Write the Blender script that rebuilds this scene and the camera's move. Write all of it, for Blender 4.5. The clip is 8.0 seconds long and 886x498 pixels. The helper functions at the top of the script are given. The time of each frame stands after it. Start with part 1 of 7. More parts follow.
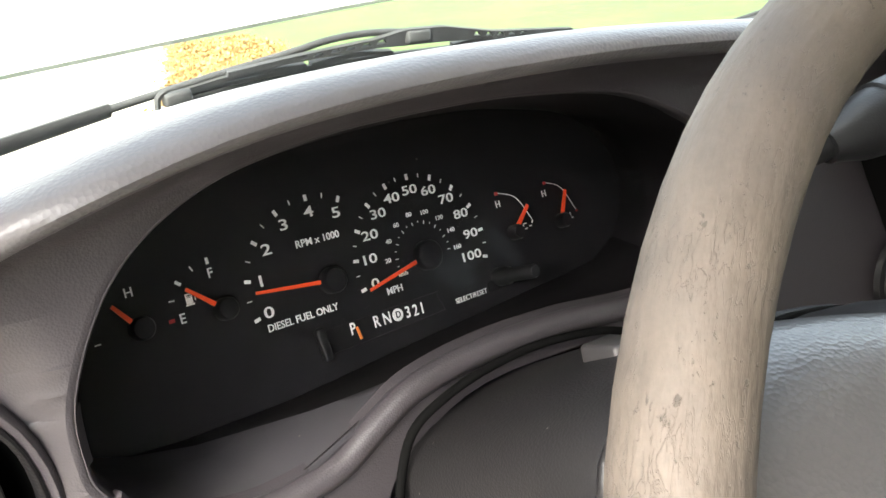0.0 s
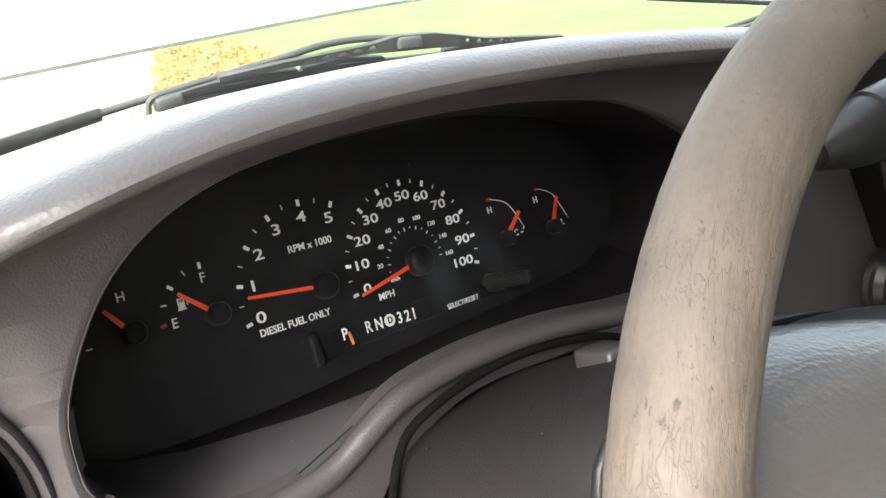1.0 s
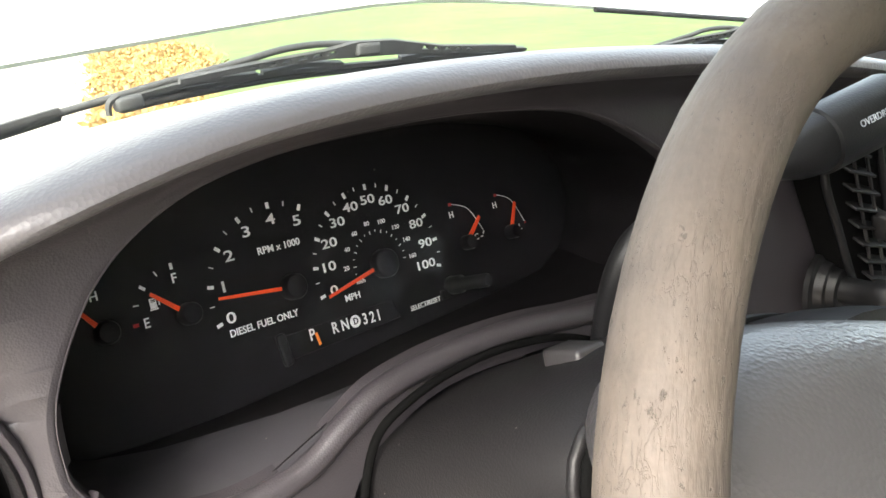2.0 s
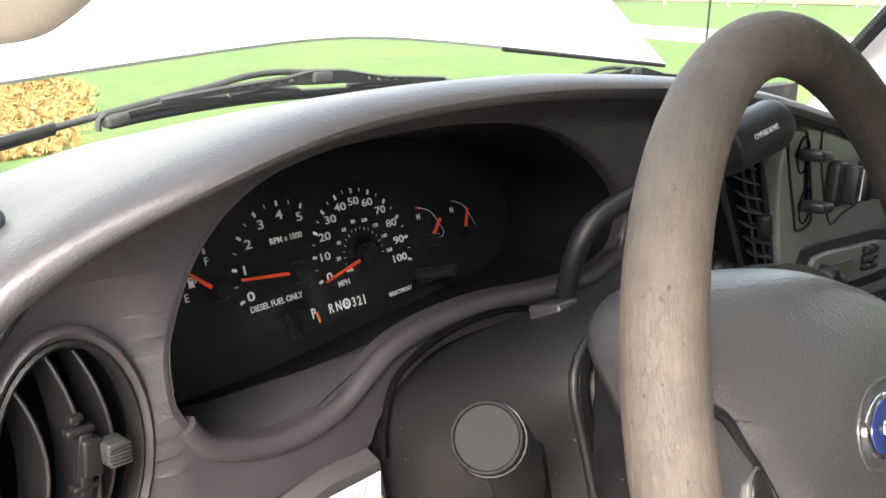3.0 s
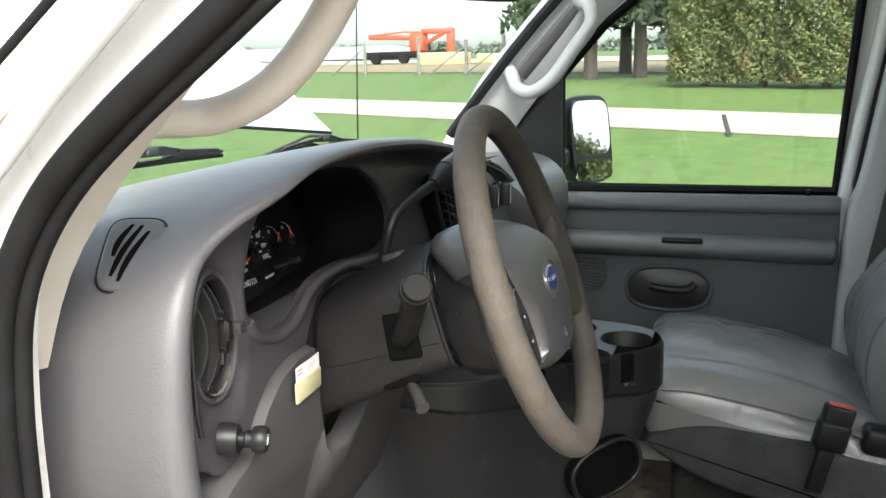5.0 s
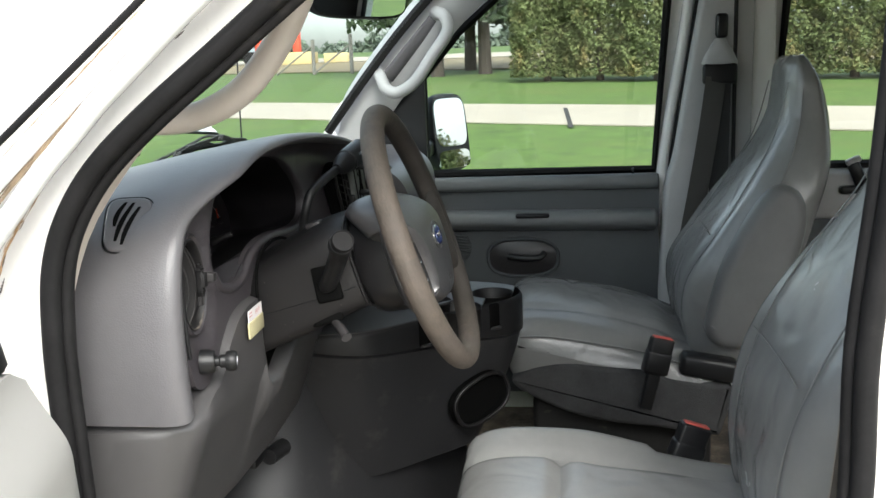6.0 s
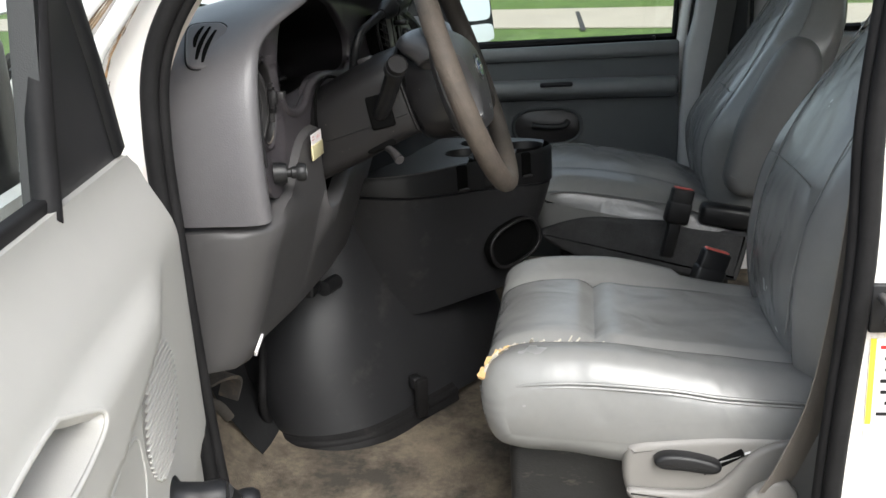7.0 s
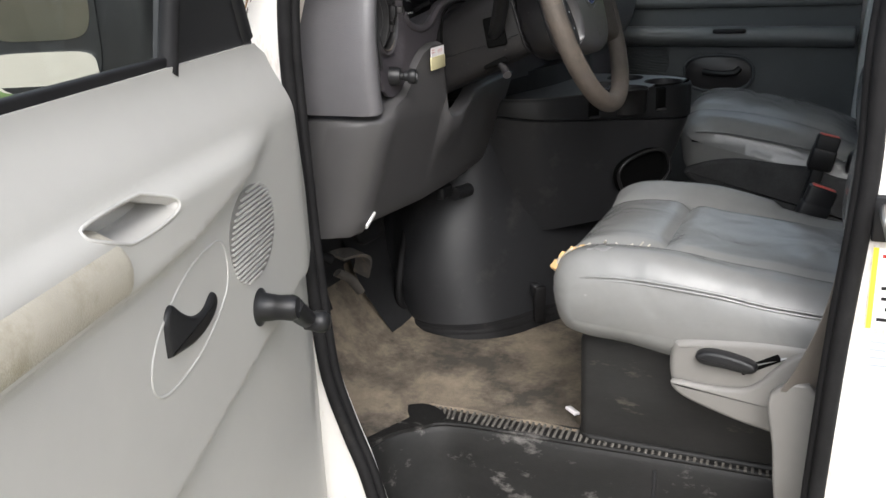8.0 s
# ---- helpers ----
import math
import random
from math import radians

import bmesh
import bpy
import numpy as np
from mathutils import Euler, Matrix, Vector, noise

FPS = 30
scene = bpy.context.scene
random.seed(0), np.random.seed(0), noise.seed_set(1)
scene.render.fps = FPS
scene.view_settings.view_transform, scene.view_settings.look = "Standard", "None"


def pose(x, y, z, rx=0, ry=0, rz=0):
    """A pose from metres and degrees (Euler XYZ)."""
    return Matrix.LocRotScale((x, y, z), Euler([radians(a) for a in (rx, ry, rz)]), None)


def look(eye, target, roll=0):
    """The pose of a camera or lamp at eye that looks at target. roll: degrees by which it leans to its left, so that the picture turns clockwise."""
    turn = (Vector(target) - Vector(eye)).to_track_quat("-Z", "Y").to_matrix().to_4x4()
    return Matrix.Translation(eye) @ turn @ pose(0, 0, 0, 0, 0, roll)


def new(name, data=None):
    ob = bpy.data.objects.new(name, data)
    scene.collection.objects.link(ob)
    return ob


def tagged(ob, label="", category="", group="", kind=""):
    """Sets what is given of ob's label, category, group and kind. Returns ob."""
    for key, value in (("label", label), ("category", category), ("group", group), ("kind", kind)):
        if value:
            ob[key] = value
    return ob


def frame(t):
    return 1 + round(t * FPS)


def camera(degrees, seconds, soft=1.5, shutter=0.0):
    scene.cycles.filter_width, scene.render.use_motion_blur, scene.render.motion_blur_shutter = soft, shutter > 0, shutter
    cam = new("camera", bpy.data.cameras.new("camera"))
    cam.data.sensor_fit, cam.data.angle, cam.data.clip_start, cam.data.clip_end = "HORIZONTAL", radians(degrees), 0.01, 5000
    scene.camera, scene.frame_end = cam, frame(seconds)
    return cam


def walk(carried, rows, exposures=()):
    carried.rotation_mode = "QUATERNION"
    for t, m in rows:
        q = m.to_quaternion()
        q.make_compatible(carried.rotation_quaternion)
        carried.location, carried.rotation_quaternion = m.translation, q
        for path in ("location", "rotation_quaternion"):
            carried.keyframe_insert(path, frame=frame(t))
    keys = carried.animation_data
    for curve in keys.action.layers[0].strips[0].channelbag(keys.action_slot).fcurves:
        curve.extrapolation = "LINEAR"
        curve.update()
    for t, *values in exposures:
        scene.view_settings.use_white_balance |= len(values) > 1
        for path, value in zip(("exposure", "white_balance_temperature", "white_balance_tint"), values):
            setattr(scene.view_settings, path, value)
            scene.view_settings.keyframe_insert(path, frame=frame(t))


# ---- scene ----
cam = camera(51.98, 8.0)
PATH = [
    (0, (-0.664, -0.072, 1.566), (0.411, 1.502, 0.961), -3.7),
    (0.5, (-0.666, -0.071, 1.569), (0.416, 1.498, 0.961), -3.4),
    (1, (-0.667, -0.071, 1.566), (0.434, 1.489, 0.973), -3.2),
    (1.5, (-0.669, -0.072, 1.568), (0.46, 1.469, 0.977), -2.7),
    (2.8, (-0.775, -0.087, 1.573), (0.608, 1.25, 1.029), 0.3),
    (3, (-0.809, -0.107, 1.571), (0.614, 1.202, 1.059), 0.3),
    (3.5, (-0.917, -0.17, 1.555), (0.615, 1.032, 1.1), 0.1),
    (4, (-1.032, -0.218, 1.564), (0.594, 0.861, 1.126), -0.2),
    (4.2, (-1.086, -0.209, 1.569), (0.591, 0.796, 1.145), -0.3),
    (5.3, (-1.418, -0.168, 1.607), (0.498, 0.281, 1.253), -1.8),
    (5.5, (-1.484, -0.183, 1.599), (0.449, 0.197, 1.256), -2.3),
    (6, (-1.622, -0.185, 1.614), (0.32, 0.098, 1.228), -2.3),
    (6.5, (-1.699, -0.155, 1.567), (0.229, 0.09, 1.094), -3.4),
    (7, (-1.771, -0.152, 1.519), (0.122, 0.158, 0.953), -3.6),
    (7.5, (-1.853, -0.266, 1.494), (-0.048, 0.313, 0.856), -3.0),
    (8, (-1.923, -0.414, 1.473), (-0.198, 0.383, 0.851), -2.7),
]
EXPOSURES = [(0, 3.4, 6700, 8), (1.5, 3.4, 6700, 8), (3, 2.94, 6750, 12), (4, 2.58, 6650, 11), (5.3, 2.1, 6350, 5), (6.5, 1.68, 6300, 6), (8, 1.34, 6250, 9)]
walk(cam, [(t, look(eye, target, roll)) for t, eye, target, roll in PATH], EXPOSURES)

# ---- light ----
world = bpy.data.worlds.new("sky")
scene.world = world
world.use_nodes = True
wn = world.node_tree
sky = wn.nodes.new("ShaderNodeTexSky")
sky.sky_type, sky.sun_disc = "NISHITA", False
sky.sun_elevation, sky.sun_rotation = radians(43), radians(-115)
sky.air_density, sky.dust_density, sky.ozone_density = 1.0, 4.0, 1.0
haze = wn.nodes.new("ShaderNodeHueSaturation")
haze.inputs["Saturation"].default_value = 0.5
wn.links.new(sky.outputs[0], haze.inputs["Color"])
wn.links.new(haze.outputs[0], wn.nodes["Background"].inputs[0])
wn.nodes["Background"].inputs[1].default_value = 0.15
sun = new("sun", bpy.data.lights.new("sun", "SUN"))
sun.data.energy, sun.data.angle, sun.data.color = 0.72, radians(44), (1.0, 0.98, 0.95)
sun.matrix_world = look((-10.0, -4.6, 10.3), (0, 0, 0))


# ---- materials ----
def mat(name, col, rough=0.5, metal=0.0, var=0.12, scale=8.0, grain=0.0, grain_scale=900.0, dirt=None, dirt_amount=0.0, dirt_scale=5.0, coat=0.0, spec=0.5, stretch=(1, 1, 1), rough_var=0.08, dirt_width=None, wrinkle=0.0, wrinkle_scale=11.0, specks=0.0, speck_share=0.12, speck_col=(0.22, 0.2, 0.17)):
    m = bpy.data.materials.new(name)
    m.use_nodes = True
    t = m.node_tree
    b = t.nodes["Principled BSDF"]
    b.inputs["Roughness"].default_value, b.inputs["Metallic"].default_value = rough, metal
    b.inputs["Coat Weight"].default_value = coat
    b.inputs["Specular IOR Level"].default_value = spec
    tc = t.nodes.new("ShaderNodeTexCoord")
    mp = t.nodes.new("ShaderNodeMapping")
    mp.inputs["Scale"].default_value = stretch
    t.links.new(tc.outputs["Object"], mp.inputs[0])

    def nz(s, detail=4.0, rgh=0.6):
        n = t.nodes.new("ShaderNodeTexNoise")
        n.inputs["Scale"].default_value, n.inputs["Detail"].default_value, n.inputs["Roughness"].default_value = s, detail, rgh
        t.links.new(mp.outputs[0], n.inputs["Vector"])
        return n

    def mix(fac, a, bb):
        x = t.nodes.new("ShaderNodeMix")
        x.data_type = "RGBA"
        for sock, v in ((x.inputs[0], fac), (x.inputs[6], a), (x.inputs[7], bb)):
            if isinstance(v, bpy.types.NodeSocket):
                t.links.new(v, sock)
            else:
                sock.default_value = v
        return x.outputs[2]

    def ramp(src, lo, hi):
        r = t.nodes.new("ShaderNodeMapRange")
        r.inputs[1].default_value, r.inputs[2].default_value = lo, hi
        t.links.new(src, r.inputs[0])
        return r.outputs[0]

    c = tuple(col) + (1.0,)
    dark = tuple(x * (1 - var) for x in col) + (1.0,)
    lite = tuple(min(1, x * (1 + var)) for x in col) + (1.0,)
    n1, n2 = nz(scale), nz(scale * 9, 3)
    out = mix(ramp(n1.outputs[0], 0.3, 0.7), dark, lite)
    out = mix(0.35, out, mix(ramp(n2.outputs[0], 0.35, 0.65), dark, c))
    if dirt:
        n3 = nz(dirt_scale, 6, 0.7)
        out = mix(ramp(n3.outputs[0], 0.62 - 0.35 * dirt_amount, 0.82 - 0.2 * dirt_amount if dirt_width is None else 0.62 - 0.35 * dirt_amount + dirt_width), out, tuple(dirt) + (1.0,))
    if specks:
        sv = t.nodes.new("ShaderNodeTexVoronoi")
        sv.inputs["Scale"].default_value = specks
        t.links.new(mp.outputs[0], sv.inputs["Vector"])
        mu = t.nodes.new("ShaderNodeMath")
        mu.operation = "MULTIPLY"
        t.links.new(ramp(sv.outputs["Color"], 0.99 - speck_share, 1.0 - speck_share), mu.inputs[0])
        t.links.new(ramp(sv.outputs["Distance"], 0.2, 0.12), mu.inputs[1])
        out = mix(mu.outputs[0], out, tuple(speck_col) + (1.0,))
    t.links.new(out, b.inputs["Base Color"])
    rr = t.nodes.new("ShaderNodeMapRange")
    rr.inputs[3].default_value, rr.inputs[4].default_value = max(0.02, rough - rough_var), min(1, rough + rough_var)
    t.links.new(n1.outputs[0], rr.inputs[0])
    t.links.new(rr.outputs[0], b.inputs["Roughness"])
    if grain:
        v = t.nodes.new("ShaderNodeTexVoronoi")
        v.inputs["Scale"].default_value = grain_scale
        t.links.new(mp.outputs[0], v.inputs["Vector"])
        bp = t.nodes.new("ShaderNodeBump")
        bp.inputs["Strength"].default_value, bp.inputs["Distance"].default_value = grain, 0.001
        t.links.new(v.outputs["Distance"], bp.inputs["Height"])
        t.links.new(bp.outputs[0], b.inputs["Normal"])
        if wrinkle:
            wn_ = nz(wrinkle_scale, 1.2, 0.4)
            wn_.inputs["Distortion"].default_value = 1.2
            b2 = t.nodes.new("ShaderNodeBump")
            b2.inputs["Strength"].default_value, b2.inputs["Distance"].default_value = wrinkle, 0.016
            t.links.new(wn_.outputs[0], b2.inputs["Height"])
            t.links.new(b2.outputs[0], bp.inputs["Normal"])
    return m


DASH = mat("dash_plastic", (0.112, 0.108, 0.1135), 0.4, var=0.09, grain=0.22, grain_scale=520, wrinkle=0.03, wrinkle_scale=14)
DISPLAY = mat("dull_green_display", (0.09, 0.105, 0.07), 0.3, var=0.05)
TRAY = mat("tray_plastic", (0.062, 0.0595, 0.066), 0.36, var=0.14, scale=14, grain=0.08, grain_scale=1500, specks=300, speck_share=0.1)
RIBGREY = mat("ribbed_grey_plastic", (0.034, 0.032, 0.033), 0.4, var=0.1)
RIBDARK = mat("worn_black_plastic", (0.0095, 0.009, 0.0095), 0.5, spec=0.3, var=0.25, scale=60, grain=0.1, specks=500, speck_share=0.1, speck_col=(0.08, 0.075, 0.07))
PALE_ARC = mat("pale_matt_grey", (0.12, 0.105, 0.09), 0.95, var=0.3, scale=200)
BEZEL = mat("bezel_plastic", (0.046, 0.0412, 0.0455), 0.42, var=0.12, grain=0.12, grain_scale=1000, specks=200, speck_share=0.05, speck_col=(0.12, 0.11, 0.1))
RIBRUB = mat("dusty_ribbed_rubber", (0.13, 0.12, 0.105), 0.8, var=0.35, scale=40, dirt=(0.05, 0.046, 0.04), dirt_amount=0.4, dirt_scale=30)
LOWER = mat("lower_plastic", (0.06, 0.0575, 0.0585), 0.46, var=0.07, grain=0.12, grain_scale=1200)
STACK = mat("centre_panel_plastic", (0.15, 0.158, 0.15), 0.42, var=0.08, grain=0.1, grain_scale=1200)
ENGINE = mat("engine_cover_plastic", (0.021, 0.0212, 0.023), 0.45, var=0.12, grain=0.1, grain_scale=1200, spec=0.35, dirt=(0.055, 0.052, 0.05), dirt_amount=0.15, dirt_scale=9)
HUB = mat("glossy_hub_plastic", (0.012, 0.0115, 0.0125), 0.3, var=0.12, grain=0.06, grain_scale=900, spec=0.45, specks=300, speck_share=0.05)
COLUMN = mat("column_plastic", (0.0135, 0.0127, 0.0133), 0.42, var=0.15, grain=0.14, grain_scale=900, spec=0.32, specks=330)
PAD = mat("wheel_pad", (0.05, 0.048, 0.0498), 0.34, var=0.1, grain=0.25, grain_scale=520, spec=1.0)
# near-black that paints the shade inside slots, gaps and holes
HOLE_M = mat("hollow_shade", (0.004, 0.004, 0.004), 0.95, spec=0.05)
# grey from dust plus the windscreen's pale haze, put into the colour
WIPER = mat("dusty_hazed_wiper_plastic", (0.05, 0.05, 0.049), 0.6, var=0.3, scale=60, grain=0.2, spec=0.3)
BLACK = mat("black_plastic", (0.012, 0.012, 0.013), 0.4, var=0.2, grain=0.1, spec=0.35)
RUBBER = mat("black_rubber", (0.014, 0.0135, 0.014), 0.6, var=0.3, scale=20, spec=0.12, dirt=(0.05, 0.045, 0.04), dirt_amount=0.1)
FACE = mat("cluster_face", (0.015, 0.0142, 0.016), 0.45, var=0.3, scale=30, spec=0.25, specks=210, speck_share=0.06, speck_col=(0.09, 0.085, 0.08))
CLHOOD = mat("cluster_hood", (0.0105, 0.0095, 0.0105), 0.55, spec=0.18, var=0.15, grain=0.15)
MARK = mat("white_print", (0.93, 0.93, 0.93), 0.5, var=0.03)
PINK = mat("faded_print", (0.6, 0.3, 0.3), 0.7)
RED = mat("red_print", (0.45, 0.02, 0.02), 0.5, var=0.05)
NEEDLE = mat("needle_red", (0.95, 0.09, 0.02), 0.45, var=0.04)
ORANGE = mat("orange_pointer", (0.9, 0.25, 0.05), 0.5, var=0.05)
VINYL = mat("grey_vinyl", (0.205, 0.205, 0.2), 0.24, spec=0.6, var=0.08, scale=9, grain=0.1, grain_scale=1200, wrinkle=0.3, wrinkle_scale=11, rough_var=0.09)
FRAY = mat("frayed_cloth", (0.45, 0.42, 0.36), 0.9, var=0.2, scale=60)
# darker than the cushion vinyl; only the folded armrest uses it
VINYL_D = mat("darker_grey_vinyl", (0.12, 0.12, 0.118), 0.45, var=0.1, scale=12, grain=0.2, grain_scale=900)
SKIRT = mat("grey_seat_carpet", (0.055, 0.055, 0.056), 0.95, var=0.25, scale=20, grain=0.8, grain_scale=420, spec=0.1)
SEATBOX = mat("scuffed_seat_box", (0.02, 0.0195, 0.019), 0.55, var=0.3, scale=14, grain=0.25, grain_scale=420, spec=0.3, dirt=(0.06, 0.054, 0.045), dirt_amount=0.06, dirt_scale=22, dirt_width=0.08, stretch=(1, 0.5, 1.4))
FOAM = mat("yellow_foam", (0.55, 0.36, 0.16), 0.9, var=0.3, scale=60)
BEIGE = mat("pillar_plastic", (0.58, 0.525, 0.47), 0.5, var=0.06, grain=0.15, grain_scale=900)
TRIM = mat("grey_pillar_plastic", (0.42, 0.42, 0.42), 0.5, var=0.07, grain=0.15)
DOORGREY = mat("door_card_plastic", (0.41, 0.4, 0.378), 0.42, var=0.05, scale=4, grain=0.1, grain_scale=1200, wrinkle=0.03, wrinkle_scale=5)
SHIELD = mat("seat_shield_plastic", (0.2, 0.191, 0.18), 0.42, var=0.06, grain=0.1, grain_scale=1200)
ARMREST = mat("armrest_vinyl", (0.4, 0.37, 0.31), 0.42, var=0.1, scale=12, grain=0.3, grain_scale=500, dirt=(0.25, 0.22, 0.15), dirt_amount=0.3, dirt_scale=14)
# ledge paler as lit, lining darker as shaded: the light is in these colours
LEDGE = mat("lit_ledge_plastic", (0.16, 0.168, 0.172), 0.45, var=0.08, grain=0.2)
PDOOR = mat("shaded_door_plastic", (0.066, 0.072, 0.076), 0.5, spec=0.3, var=0.08, grain=0.2)
WHITE = mat("white_paint", (0.8, 0.8, 0.79), 0.25, var=0.03, coat=0.4)
WHITE_D = mat("dirty_white_paint", (0.76, 0.74, 0.71), 0.4, var=0.06, scale=10, dirt=(0.3, 0.18, 0.09), dirt_amount=0.28, dirt_scale=9, stretch=(1, 1.5, 0.6))
CARPET = mat("worn_carpet", (0.19, 0.155, 0.115), 0.95, var=0.45, scale=14, grain=0.8, grain_scale=380, dirt=(0.05, 0.043, 0.035), dirt_amount=0.56, dirt_scale=6, dirt_width=0.19)
DARKMAT = mat("dark_vinyl_floor", (0.022, 0.022, 0.023), 0.65, spec=0.2, var=0.3, scale=12, grain=0.3, dirt=(0.12, 0.1, 0.08), dirt_amount=0.2)
STEP = mat("scuffed_step_plastic", (0.014, 0.0135, 0.013), 0.5, spec=0.25, dirt_width=0.12, var=0.3, scale=14, grain=0.2, dirt=(0.13, 0.122, 0.115), dirt_amount=0.16, dirt_scale=19, stretch=(1, 0.5, 1))
CHROME = mat("chrome", (0.8, 0.8, 0.8), 0.12, 1.0, var=0.02)
METAL = mat("dull_metal", (0.35, 0.34, 0.33), 0.4, 0.9, var=0.15)
BLUE = mat("blue_enamel", (0.012, 0.028, 0.16), 0.25, var=0.05, coat=0.6)
PAPER = mat("white_paper", (0.75, 0.72, 0.72), 0.8, var=0.05)
YPLAS = mat("yellowed_plastic", (0.55, 0.5, 0.3), 0.35, var=0.15, scale=30)
WEB_D = mat("dark_belt_webbing", (0.07, 0.066, 0.062), 0.75, var=0.12, grain=0.5, grain_scale=800)
PEDAL = mat("worn_pedal_metal", (0.085, 0.078, 0.072), 0.6, 0.3, var=0.3, scale=40, dirt=(0.2, 0.15, 0.1), dirt_amount=0.25, dirt_scale=40)
WEB = mat("belt_webbing", (0.19, 0.17, 0.15), 0.75, var=0.1, grain=0.5, grain_scale=800)
BUCKLE_RED = mat("red_button", (0.55, 0.1, 0.08), 0.45, var=0.1)
GRASS = mat("lawn", (0.075, 0.13, 0.021), 0.9, var=0.42, scale=3.0, dirt=(0.105, 0.13, 0.028), dirt_amount=0.35, dirt_scale=0.35)
CONCRETE = mat("pale_concrete", (0.36, 0.32, 0.26), 0.85, var=0.12, scale=0.8)
FIELD = mat("dry_field", (0.2, 0.16, 0.09), 0.95, var=0.25, scale=0.1)
BARK = mat("bark", (0.075, 0.06, 0.05), 0.9, var=0.4, scale=6, grain=0.8, grain_scale=30)
HEDGE = mat("arborvitae", (0.135, 0.16, 0.07), 1.0, var=0.4, spec=0.05, scale=1.2, dirt=(0.2, 0.135, 0.06), dirt_amount=0.3, dirt_scale=1.3)
# green paled in the colour itself to give the haze of distance
FARWOOD = mat("hazed_far_leaves", (0.12, 0.15, 0.115), 0.9, var=0.3, scale=0.3)
PINE = mat("pine_needles", (0.05, 0.075, 0.035), 0.8, var=0.5, scale=2.0)
MACH_RED = mat("orange_machine_paint", (0.6, 0.08, 0.04), 0.5, var=0.1)
YELLOW = mat("yellow_print", (0.8, 0.65, 0.05), 0.5, var=0.05)
BUSH = mat("autumn_leaves", (0.34, 0.215, 0.07), 0.85, var=0.45, scale=6)
YBOX = mat("tan_metal", (0.5, 0.4, 0.2), 0.7, var=0.1)
GREYB = mat("grey_sheet_metal", (0.4, 0.43, 0.47), 0.6, var=0.1, scale=0.3)
GRIME = mat("pale_grime", (0.3, 0.225, 0.15), 0.8, var=0.4, scale=60)
STAIN = mat("rust_stain", (0.32, 0.2, 0.1), 0.8, var=0.5, scale=40)
GREYWOOD = mat("weathered_post_wood", (0.2, 0.19, 0.175), 0.9, var=0.2, scale=6)
TAN = mat("tan_siding", (0.36, 0.29, 0.2), 0.8, var=0.12, scale=1.2)
HEADLINER = mat("headliner_cloth", (0.4, 0.39, 0.37), 0.95, var=0.05, grain=0.3)
DARKCLOTH = mat("dark_liner", (0.03, 0.03, 0.03), 0.9, var=0.2)


